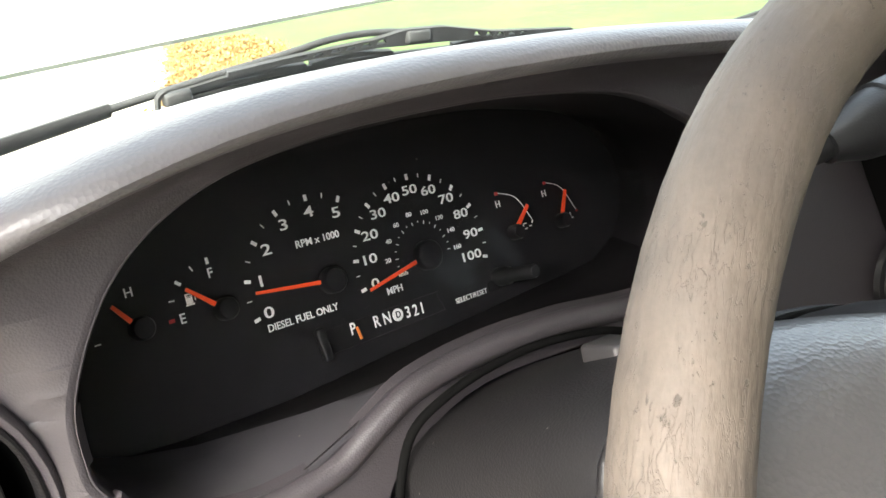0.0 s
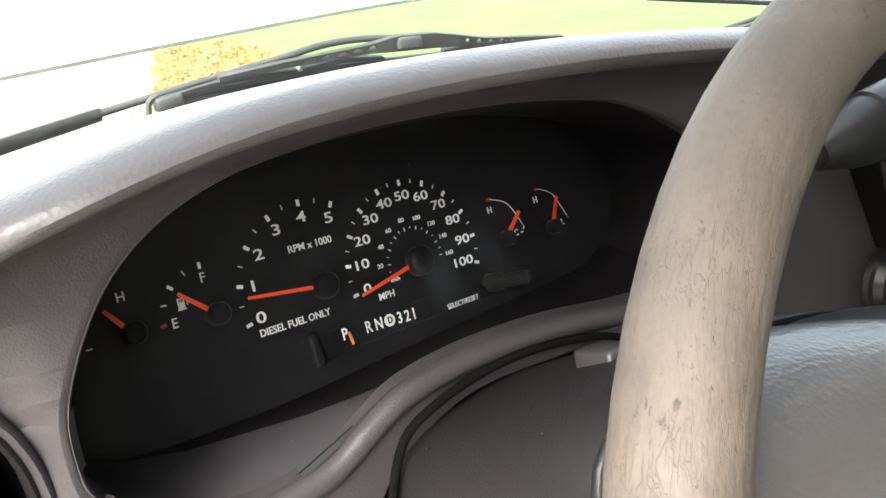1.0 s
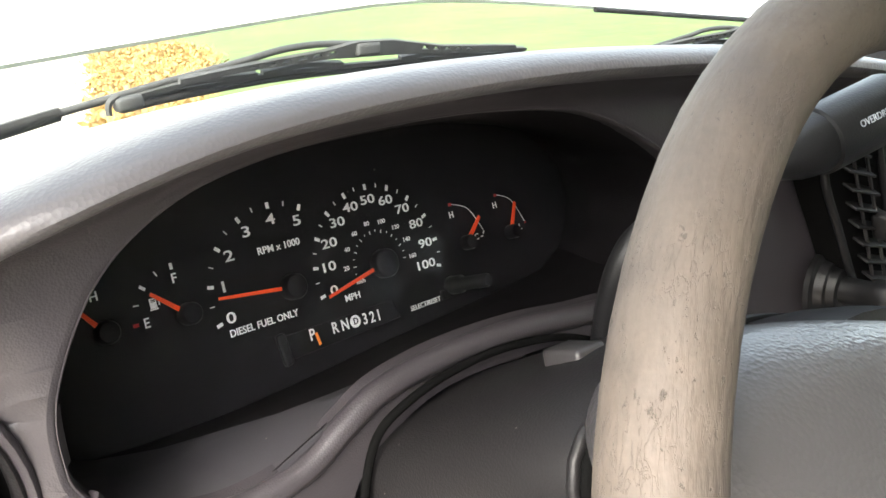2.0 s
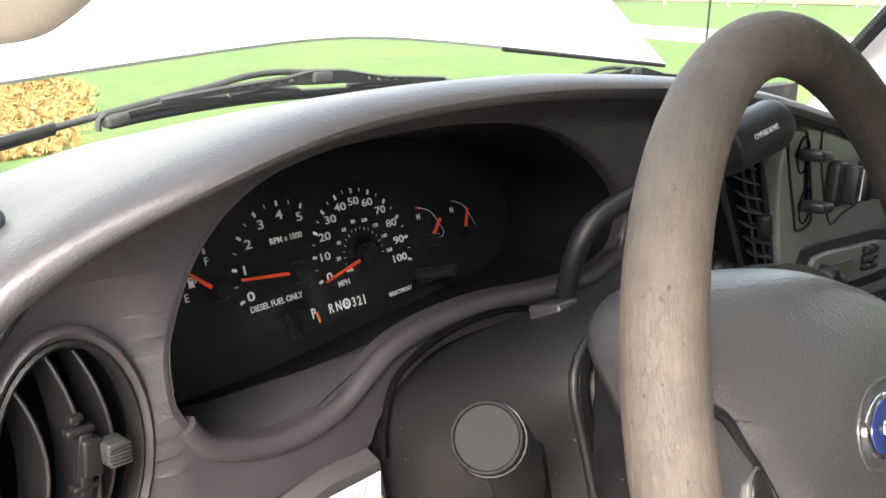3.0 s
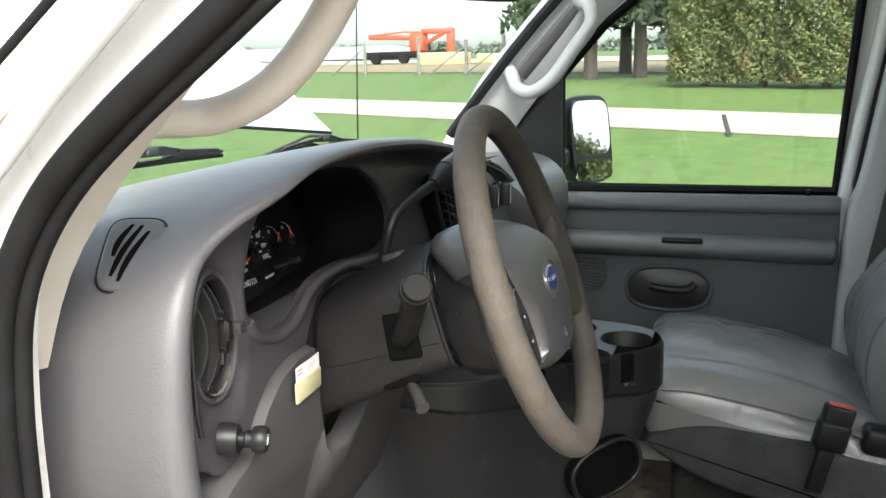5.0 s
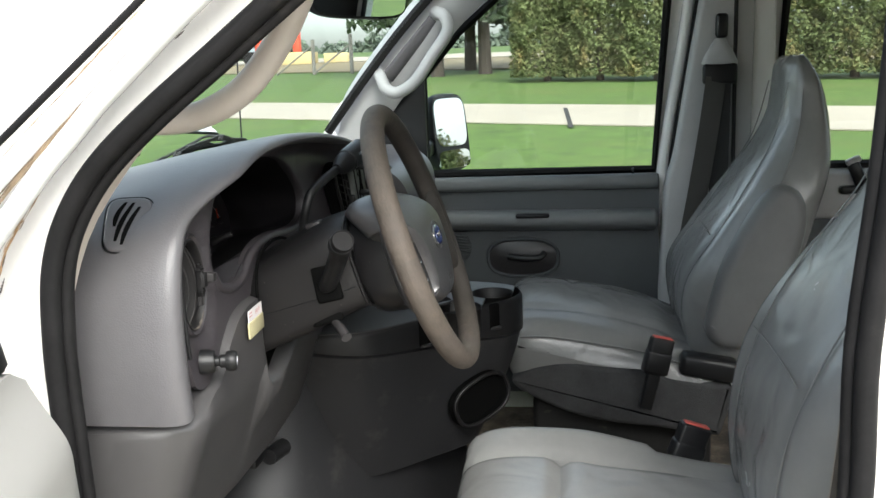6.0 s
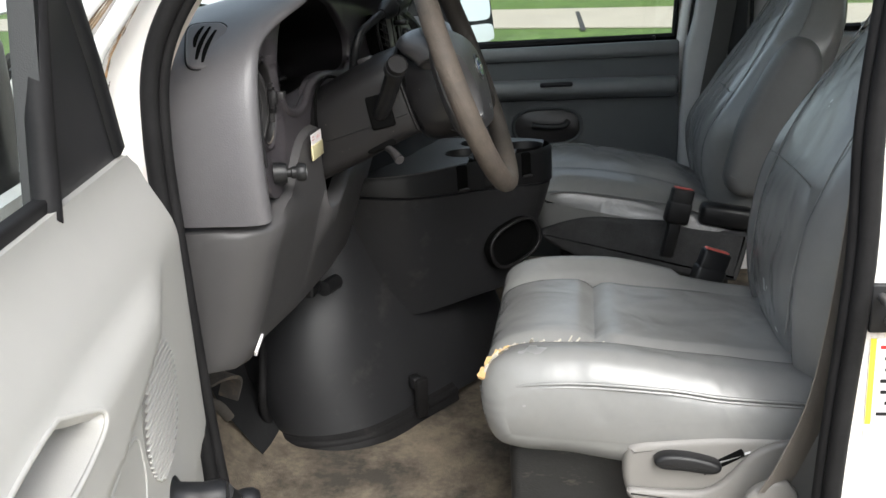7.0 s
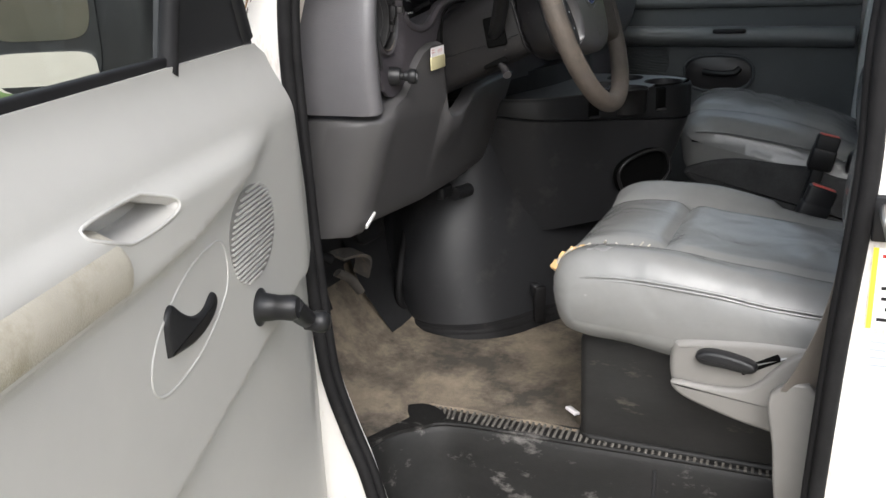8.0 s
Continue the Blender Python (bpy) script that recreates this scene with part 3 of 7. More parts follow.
alone("wall_front", rbox((1.62, 0.03, 0.85), 0.0, pose(0.03, 0.56, 1.02)), DARKMAT, "black bulkhead behind the dashboard", "bulkhead", kind="structure")

# windscreen and its black edge
def wsp(u, v):
    """u across -1..1, v from base to top."""
    x = 0.74 * u * (1 - 0.06 * v)
    return (x, 0.52 - 0.07 * u * u - 0.42 * v - 0.03 * v * u * u, 1.465 + 0.47 * v + 0.03 * math.sin(math.pi * v))


ws = alone("window_1", thicken(loft([[wsp(u, v) for u in np.linspace(-1, 1, 25)] for v in np.linspace(0, 1, 12)], False, False), 0.005), GLASS, "clear windscreen of the van", "windscreen", kind="structure")
ws.visible_shadow = False
for sgn in (-1, 1):
    alone("trim", tube([wsp(sgn * 0.985, v) for v in np.linspace(0, 1, 10)], 0.012, 6), RUBBER, "black windscreen edge strip", "trim", kind="structure")
for c, nm in ((PW, "window_2"), (PW2, "window_3")):
    w = thing(nm, (0.85, 0, 1.33), "side window with a black rubber frame", "window", kind="structure")
    part("window_frame", tube([(0.845, y, z) for y, z in c], 0.012, 6, True), RUBBER, w)
    p = part("pane", plate([tuple(q) for q in inset(c, 0.002)], [], lambda u, v: (0.862, u, v), 0.004), GLASS, w)
    p.visible_shadow = False

# A-pillars, roof rails, B-pillar trim
def pillar(sgn, off):
    cen = spline([(0.742, 0.40, 1.42), (0.735, 0.36, 1.52), (0.72, 0.25, 1.655), (0.70, 0.13, 1.78), (0.67, -0.01, 1.9)], 5)
    rings = []
    for x, y, z in cen:
        rings.append([(sgn * (x + off + a), y + b, z + c) for a, b, c in ((-0.03, 0.035, 0.03), (0.0, 0.05, 0.045), (0.05, 0.04, 0.04), (0.065, -0.01, 0.0), (0.055, -0.045, -0.04), (0.0, -0.05, -0.045), (-0.035, -0.02, -0.015))])
    return loft(rings)


alone("trim", pillar(-1, 0.0), BEIGE, "beige plastic A-pillar cover", "pillar trim", kind="structure")
alone("trim", pillar(1, 0.05), TRIM, "pale grey plastic A-pillar cover", "pillar trim", kind="structure")


def grab_handle(sgn, material):
    h = thing("grab_handle", (sgn * 0.72, 0.25, 1.55), "curved plastic grab handle on the windscreen pillar", "grab handle", "pillar grab handles")
    if sgn < 0:
        path = [(-0.735, 0.30, 1.575), (-0.70, 0.265, 1.573), (-0.672, 0.23, 1.573), (-0.668, 0.192, 1.585), (-0.668, 0.158, 1.607), (-0.668, 0.125, 1.645), (-0.668, 0.098, 1.69), (-0.672, 0.075, 1.74), (-0.70, 0.06, 1.78)]
        part("grip", tube(spline(path, 6), lambda t: 0.0152 + 0.007 * (2 * t - 1) ** 8, 16), material, h)
        part("mount", tube(spline([(-0.742, 0.318, 1.55), (-0.733, 0.29, 1.583), (-0.728, 0.262, 1.612)], 5), 0.021, 12, squash=0.6), material, h)
    else:
        path = [(0.75, 0.315, 1.62), (0.71, 0.298, 1.60), (0.695, 0.282, 1.572), (0.69, 0.25, 1.563), (0.69, 0.205, 1.59), (0.69, 0.16, 1.65), (0.69, 0.12, 1.705), (0.695, 0.122, 1.74), (0.71, 0.14, 1.755), (0.75, 0.165, 1.76)]
        part("grip", tube(spline(path, 6), 0.0155, 14), material, h)
        part("mount", tube(spline([(0.742, 0.285, 1.60), (0.738, 0.225, 1.665), (0.735, 0.155, 1.74)], 5), 0.024, 10, squash=0.6), DASH, h)
    return h


grab_handle(-1, BEIGE)
grab_handle(1, TRIM)
alone("trim", pillow(spline([(-0.425, 0.8), (-0.42, 1.24), (-0.447, 1.385), (-0.48, 1.6), (-0.512, 1.80), (-0.515, 1.9), (-0.592, 1.9), (-0.592, 1.33), (-0.6, 0.8)], 4, True), 0.84, 0.775, 0.014, lambda u, v, w: (w, u, v)), TRIM, "pale grey plastic B-pillar cover", "pillar trim", kind="structure")
alone("trim", pillow(spline([(-0.59, 0.8), (-0.588, 1.33), (-0.59, 1.9), (-0.638, 1.9), (-0.638, 1.33), (-0.64, 0.8)], 4, True), 0.84, 0.792, 0.006, lambda u, v, w: (w, u, v)), TRIM, "pale grey plastic strip beside the belt", "pillar trim", kind="structure")
alone("trim", pillow(spline([(-0.636, 1.28), (-0.636, 1.9), (-0.69, 1.9), (-0.69, 1.28)], 4, True), 0.85, 0.81, 0.006, lambda u, v, w: (w, u, v)), WHITE, "white painted edge of the rear window", "pillar trim", kind="structure")
JAMB = [(-0.40, 1.18), (-0.412, 1.30), (-0.432, 1.45), (-0.465, 1.65), (-0.492, 1.84)]
alone("trim", tube([(0.842, y - 0.006, z) for y, z in spline(JAMB, 6)], 0.016, 10), WHITE, "white painted rear edge of the passenger door frame", "trim", kind="structure")
alone("trim", tube([(0.822, y - 0.024, z) for y, z in spline([(-0.40, 0.8)] + JAMB, 6)], 0.007, 8), RUBBER, "black rubber seal beside the passenger door", "trim", kind="structure")
alone("trim", tube([(0.776, -0.592, z) for z in np.linspace(1.1, 1.88, 10)], 0.005, 8), DARKCLOTH, "dark groove in the pillar cover", "trim", kind="structure")
alone("window_sill", pillow(spline([(0.0, 0.0), (0.05, 0.0), (0.055, -0.03), (0.05, -0.11), (0.0, -0.115)], 4, True), -0.7, -2.4, 0.004, lambda u, v, w: (0.868 - u, w, 1.318 + v), 2), TRIM, "pale grey ledge below the rear side window", "window sill", kind="structure")
wl = thing("window_latch", (0.81, -0.9, 1.27), "black latch of the hinged rear side window", "window latch")
part("base", rbox((0.03, 0.06, 0.02), 0.006, pose(0.805, -0.892, 1.274)), BLACK, wl)
part("lever", rbox((0.022, 0.03, 0.075), 0.008, pose(0.806, -0.905, 1.312, -24)), BLACK, wl)
part("tip", rbox((0.02, 0.036, 0.016), 0.004, pose(0.806, -0.893, 1.348, -24)), TRIM, wl, "pale worn tip")

# ---- dashboard ----
dash = thing("dashboard", (-0.4, 0.4, 1.2), "dark grey grained plastic van dashboard with arched instrument hood", "dashboard")
PATHX = [(-0.732, 1.243), (-0.738, 1.30), (-0.736, 1.36), (-0.726, 1.41), (-0.705, 1.45), (-0.67, 1.479), (-0.625, 1.501), (-0.56, 1.519), (-0.49, 1.527), (-0.40, 1.529), (-0.32, 1.526), (-0.24, 1.521), (-0.16, 1.512), (-0.06, 1.497), (0.06, 1.474), (0.18, 1.452), (0.32, 1.438), (0.5, 1.43), (0.68, 1.42), (0.75, 1.39), (0.775, 1.33)]
PATH2 = spline(PATHX, 4)
tn = np.gradient(np.array(PATH2), axis=0)
tn /= np.linalg.norm(tn, axis=1)[:, None]
NRM = np.c_[-tn[:, 1], tn[:, 0]]
STATIONS = [(0.25, -0.014, -0.06), (0.212, -0.0095, -0.042), (0.203, -0.0078, -0.035), (0.1965, -0.005, -0.025), (0.194, -0.002, -0.015), (0.195, 0.0012, -0.007), (0.1995, 0.004, -0.001), (0.207, 0.0056, 0.002), (0.22, 0.0056, 0.004), (0.242, 0.003, 0.004), (0.28, -0.003, 0.004), (0.33, -0.012, 0.004), (0.4, -0.026, 0.002), (0.455, -0.037, 0.0), (0.485, -0.06, 0.0)]
rings = []
for y, dt, de in STATIONS:
    r = []
    for (x, z), n in zip(PATH2, NRM):
        b = min(1, max(0, (-0.60 - x) / 0.10))
        b = b * b * (3 - 2 * b)
        d = dt * (1 - b) + (de * (1 - 0.6 * max(0.0, n[1])) if de < 0 else de) * b - 0.015 * b * max(0.0, n[1]) * interp(y, [(0.2, 0), (0.27, 1), (0.4, 1), (0.46, 0)])
        y = y + 0.075 * min(1, max(0, (x - 0.1) / 0.16)) * max(0, (0.3 - y) / 0.11)
        yy = y + (0.04 * b if y < 0.3 else 0.04 * b * max(0, (0.46 - y) / 0.16))
        r.append((x + n[0] * d, yy - 0.03 * max(0, b - 0.5) * (y > 0.45), z + n[1] * d))
    rings.append(r)
part("top_pad", loft(rings, False, False), DASH, dash, "grey grained soft dash top")

# instrument bezel
LIP = [(-0.610, 1.40), (-0.605, 1.386), (-0.594, 1.372), (-0.573, 1.363), (-0.545, 1.358), (-0.512, 1.363), (-0.489, 1.377), (-0.468, 1.388), (-0.43, 1.394), (-0.38, 1.394), (-0.33, 1.389), (-0.27, 1.387), (-0.236, 1.397)]
CROWN = [(-0.228, 1.425), (-0.243, 1.451), (-0.282, 1.4775), (-0.335, 1.4985), (-0.404, 1.507), (-0.465, 1.5075), (-0.519, 1.5025), (-0.562, 1.4885), (-0.591, 1.465), (-0.609, 1.428)]
HOLE = spline(LIP + CROWN, 7, True)
VENT_C = (-0.6565, 1.383)
VENT = oval(*VENT_C, 0.0325, 0.053, 36)
SEAM = [(0.33, 1.385), (0.25, 1.42), (0.177, 1.443), (0.06, 1.466), (-0.06, 1.489), (-0.16, 1.505), (-0.24, 1.514), (-0.32, 1.519), (-0.40, 1.522), (-0.49, 1.520), (-0.56, 1.512), (-0.62, 1.494), (-0.66, 1.473), (-0.69, 1.443), (-0.703, 1.41)]
EDGE = [(-0.706, 1.345), (-0.702, 1.31), (-0.69, 1.276), (-0.67, 1.262), (-0.645, 1.264), (-0.622, 1.276), (-0.6, 1.299), (-0.566, 1.322), (-0.525, 1.33), (-0.492, 1.33), (-0.484, 1.343), (-0.462, 1.362), (-0.43, 1.374), (-0.38, 1.375), (-0.335, 1.370), (-0.315, 1.34), (-0.31, 1.26), (-0.29, 1.225), (0.0, 1.21), (0.24, 1.19), (0.31, 1.21), (0.35, 1.29)]
OUT = spline([(x - 0.003 * min(1, max(0, (-0.60 - x) / 0.10)), z + 0.009 * min(1, max(0, (x + 0.72) / 0.06))) for x, z in SEAM] + EDGE, 3, True)


def seam_z(x):
    return interp(x, sorted(SEAM))


def bez(u, v):
    k = min(1, max(0, 1 - (seam_z(u) - v) / 0.02))
    b = min(1, max(0, (-0.58 - u) / 0.11))
    far = math.hypot((u - VENT_C[0]) / 0.042, (v - VENT_C[1]) / 0.064)
    dish = min(1, max(0, (1.5 - far) / 0.5)) * min(1, max(0, (-0.612 - u) / 0.012))
    return (u, 0.242 + 0.009 * dish * dish * (3 - 2 * dish) - 0.03 * k ** 1.6 * (1 - b * b * (3 - 2 * b)) - 0.012 * min(1, max(0, (u + 0.25) / 0.15)), v)


part("bezel", plate(OUT, [HOLE, VENT], bez, 0.006, [("v", 1.2 + 0.02 * i) for i in range(14)] + [("v", 1.475 + 0.005 * i) for i in range(10)] + [("u", -0.72 + 0.01 * i) for i in range(15)] + [("v", 1.29 + 0.01 * i) for i in range(18)] + [("u", -0.56 + 0.06 * i) for i in range(15)]), BEZEL, dash, "darker plastic instrument surround")
SEAM3 = spline(SEAM + [(-0.7035, 1.345), (-0.6995, 1.31)], 6)
part("pad_seam", tube([(x, bez(x, z - 0.002)[1] - 0.0006, z + 0.0012) for x, z in SEAM3 if x > -0.62] + [(x + 0.0025, 0.2405, z - 0.002) for x, z in SEAM3 if x <= -0.62], 0.0024, 8), BLACK, dash, "dark seam between the pad and the surround")
RET = spline([(-0.692, 1.43), (-0.698, 1.40), (-0.699, 1.345), (-0.694, 1.305), (-0.682, 1.275)], 4)
part("bezel_return", loft([[(x + dx, y, z) for x, z in RET] for dx, y in ((-0.0105, 0.239), (-0.017, 0.262), (-0.02, 0.31))], False, False), BEZEL, dash)
part("column_gap", tube(spline([(-0.487, 0.234, 1.325), (-0.486, 0.234, 1.345), (-0.478, 0.234, 1.368), (-0.46, 0.234, 1.379), (-0.433, 0.234, 1.386), (-0.40, 0.234, 1.388), (-0.361, 0.234, 1.383), (-0.33, 0.234, 1.372)], 5), 0.0022, 8), HOLE_M, dash, "near-black tube painting the gap's shade above the steering column")
part("bezel_lip", tube([(x, bez(x, z)[1] + 0.002, z - 0.004) for x, z in spline(LIP[1:], 5)], 0.0065, 8), BEZEL, dash)
part("opening_roll", loft([[(x, bez(x, z)[1] + dy, z) for x, z in inset(HOLE, d)] for d, dy in ((-0.0035, -0.0006), (-0.0015, -0.0004), (0.0, 0.0004), (0.0011, 0.0022), (0.0016, 0.005), (0.0016, 0.012))], True, False), BEZEL, dash, "rounded edge of the instrument opening")
# hood and tray inside the opening
cx, cz = -0.415, 1.425


def polar(c, n=72):
    a = sorted((math.atan2(z - cz, x - cx), math.hypot(x - cx, z - cz)) for x, z in c)
    an, rn = [q[0] for q in a], [q[1] for q in a]
    an, rn = [an[-1] - 2 * math.pi] + an + [an[0] + 2 * math.pi], [rn[-1]] + rn + [rn[0]]
    return [(cx + np.interp(t, an, rn) * math.cos(t), cz + np.interp(t, an, rn) * math.sin(t)) for t in np.linspace(-math.pi, math.pi, n, endpoint=False)]


FRONT_C = polar(HOLE)
BACK_C = polar(spline([(-0.604, 1.37), (-0.585, 1.352), (-0.50, 1.347), (-0.40, 1.352), (-0.30, 1.357), (-0.225, 1.365), (-0.192, 1.41), (-0.225, 1.455), (-0.31, 1.474), (-0.42, 1.477), (-0.52, 1.47), (-0.585, 1.45), (-0.608, 1.41)], 6, True))
CT = 0.35


def cl_y(x, z):
    return 0.352 + 0.08 * (x + 0.501) + CT * (z - 1.389)


inner = []
for k in range(7):
    s = k / 6
    ring = []
    for (x0, z0), (x1, z1) in zip(FRONT_C, BACK_C):
        e = s ** 0.8
        x, z = x0 + (x1 - x0) * e, z0 + (z1 - z0) * e
        y0 = bez(x0, z0)[1] + 0.002
        ring.append((x, y0 + (cl_y(x1, z1) + 0.004 - y0) * s, z))
    inner.append(ring)
lo = [i for i, (x, z) in enumerate(FRONT_C) if z < 1.402 and x < -0.29]
i0, i1 = min(lo), max(lo)


def inner_at(i, s):
    q = min(max(s, 0.0), 1.0) * 6
    k = min(5, int(q))
    a, b = inner[k][i], inner[k + 1][i]
    return tuple(a[j] + (b[j] - a[j]) * (q - k) for j in range(3))


def tray_depth(i):
    """How far back the grey tray reaches before the black lens frame begins."""
    return interp(FRONT_C[i][0], [(-0.6, 1.0), (-0.55, 0.95), (-0.5, 0.72), (-0.46, 0.4), (-0.42, 0.2), (-0.3, 0.1)])


span_i = range(i0 - 1, i1 + 2)
part("cluster_tray", loft([[inner_at(i, tray_depth(i) * k / 6) for i in span_i] for k in range(7)], False, False), TRAY, dash)
part("lens_frame", loft([[inner_at(i, tray_depth(i) + (1 - tray_depth(i)) * k / 6) for i in span_i] for k in range(7)], False, False), CLHOOD, dash, "black lower lens frame")
part("cluster_hood", loft([r[i1 + 1:] + r[:i0] for r in inner], False, False), CLHOOD, dash, "black plastic inner hood")
part("tray_crease", tube([inner_at(i, 0.055) for i in span_i if FRONT_C[i][0] < -0.36], 0.0005, 5), CLHOOD, dash)

# knee panel
KX = [-0.735, -0.728, -0.71, -0.69, -0.67, -0.655, -0.64, -0.62, -0.596, -0.566, -0.528, -0.505, -0.492, -0.486, -0.48, -0.465, -0.45, -0.42, -0.38, -0.35, -0.30, -0.22, -0.15]
ZT = [(-0.735, 1.232), (-0.69, 1.244), (-0.668, 1.256), (-0.655, 1.26), (-0.64, 1.263), (-0.62, 1.276), (-0.596, 1.302), (-0.566, 1.322), (-0.528, 1.331), (-0.492, 1.331), (-0.486, 1.30), (-0.48, 1.222), (-0.465, 1.204), (-0.42, 1.203), (-0.38, 1.22), (-0.35, 1.236), (-0.15, 1.24)]
ZB = [(-0.735, 1.04), (-0.70, 1.04), (-0.66, 1.052), (-0.47, 1.04), (-0.3, 1.04), (-0.15, 1.05)]
rings = []
for x in KX:
    zt, zb = interp(x, ZT), interp(x, ZB)
    yo = interp(x, [(-0.735, 0.09), (-0.728, 0.045), (-0.71, 0.012), (-0.69, 0.0), (-0.2, 0.0)])
    zm = min(zt - 0.012, 1.235)
    prof = [(0.36, zt), (0.246, zt), (0.232, zt - 0.006), (0.229, zm), (0.24, zm - 0.03), (0.262, zb + 0.09), (0.285, zb + 0.03), (0.292, zb + 0.008), (0.30, zb), (0.36, zb + 0.005), (0.37, 0.5 * (zt + zb))]
    if x > -0.487:
        prof = [(0.252, zt), (0.246, zt)] + prof[2:-2] + [(0.305, zb + 0.004), (0.27, 0.5 * (zt + zb))]
    rings.append([(x, min(0.37, y + yo), z) for y, z in prof])
part("knee_panel", loft(rings), LOWER, dash, "grey plastic knee panel under the dash")
part("tag", rbox((0.035, 0.004, 0.008), 0.001, pose(-0.685, 0.285, 1.064, 20, -25, 0)), PAPER, dash, "small white sticker")

# passenger side of the dash
rings = []
for k in range(25):
    s = k / 24
    e = math.sin(min(1, 0.3 + s / 0.12) * math.pi / 2) * math.sin(min(1, 0.25 + (1 - s) / 0.1) * math.pi / 2)
    r = []
    for y, z in spline([(0.40, 1.425), (0.29, 1.432), (0.225, 1.424), (0.185, 1.396), (0.168, 1.355), (0.17, 1.30), (0.195, 1.24), (0.24, 1.21), (0.4, 1.2)], 4):
        xl = 0.19 + max(0, 1.44 - z) * 0.85
        r.append((xl + (0.735 - xl) * s, 0.33 + (y - 0.33) * e, 1.31 + (z - 1.31) * (0.8 + 0.2 * e)))
    rings.append(r)
part("glovebox_pad", loft(rings), DASH, dash, "grey rounded passenger dash pad")
part("glovebox_seam", tube(spline([(0.36, 0.1715, 1.335), (0.5, 0.1685, 1.332), (0.66, 0.1695, 1.325)], 6), 0.0016, 6), BLACK, dash, "thin glovebox lid line")
part("end_vent", rbox((0.02, 0.03, 0.085), 0.009, pose(0.705, 0.2, 1.33, 6, 0, 35)), BLACK, dash, "black passenger end vent")
part("lower_dash", rbox((0.55, 0.2, 0.12), 0.03, pose(0.53, 0.34, 1.14)), DASH, dash)

# ---- instrument cluster ----
clu = thing("instrument_cluster", (-0.4, 0.36, 1.35), "black instrument panel with white numerals and orange-red needles", "instrument cluster")
CN = math.atan(CT)


def cpt(u, v, h=0.0):
    """u, v in mm on the dial face from x -0.40, z 1.40; h out of the face."""
    x, z = -0.40 + u / 1000, 1.40 + v / 1000 * math.cos(CN)
    y = cl_y(x, z)
    return Vector((x, y - h * math.cos(CN), z + h * math.sin(CN)))


def cmat(u, v, turn=0.0, h=0.0006):
    p = cpt(u, v, h)
    ex = (cpt(u + 1, v) - cpt(u, v)).normalized()
    ey = (cpt(u, v + 1) - cpt(u, v)).normalized()
    ez = ex.cross(ey).normalized()
    m = Matrix((ex, ey, ez)).transposed().to_4x4()
    m.translation = p
    return m @ Matrix.Rotation(turn, 4, "Z")


part("dial_face", plate([tuple(p) for p in inset(BACK_C, -0.004)], [], lambda x, z: (x, cl_y(x, z) + 0.001, z), 0.002), FACE, clu)


def ticks(name, items, material):
    """items: (u, v, angle, length, width) in mm."""
    bm = bmesh.new()
    for u, v, a, ln, wd in items:
        rbox((ln / 1000, wd / 1000, 0.0004), 0, cmat(u, v, a, 0.0004), bm=bm)
    return part(name, bm, material, clu)


def ring_ticks(c, r, a0, step, n, big, small):
    out = []
    for i in range(2 * n - 1):
        a = radians(a0 - step * i / 2)
        ln, wd = big if i % 2 == 0 else small
        rr = r if i % 2 == 0 else r + 0.5
        out.append((c[0] + rr * math.cos(a), c[1] + rr * math.sin(a), a, ln, wd))
    return out


TC, SC = (-49.6, 1.5), (19.8, -2.0)
ticks("tachometer_marks", ring_ticks(TC, 46.2, 193.3, 26.05, 6, (3.6, 1.9), (2.8, 0.6)), MARK)
ticks("speedometer_marks", ring_ticks(SC, 47.6, 191.5, 20.7, 11, (3.6, 1.9), (2.4, 0.6)), MARK)
ticks("kilometre_marks", ring_ticks(SC, 19.5, 200, 25.5, 9, (2.0, 0.5), (1.2, 0.4)), MARK)
for i in range(6):
    a = radians(193.3 - 26.05 * i)
    writing(str(i), 0.0085, cmat(TC[0] + 38.6 * math.cos(a), TC[1] + 38.0 * math.sin(a)), MARK, clu, 1.5, 0.011, name="numeral")
for i in range(11):
    a = radians(191.5 - 20.7 * i)
    rr = 39.5 if i < 10 else 36.5
    writing(str(10 * i), 0.0078, cmat(SC[0] + rr * math.cos(a) * 0.985, SC[1] + rr * math.sin(a)), MARK, clu, 1.5, 0.011, name="numeral")
for i in range(1, 9):
    a = radians(200 - 25.5 * i)
    writing(str(20 * i), 0.0038, cmat(SC[0] + 26 * math.cos(a), SC[1] + 25.5 * math.sin(a)), MARK, clu, 1.1, 0.01, name="numeral")
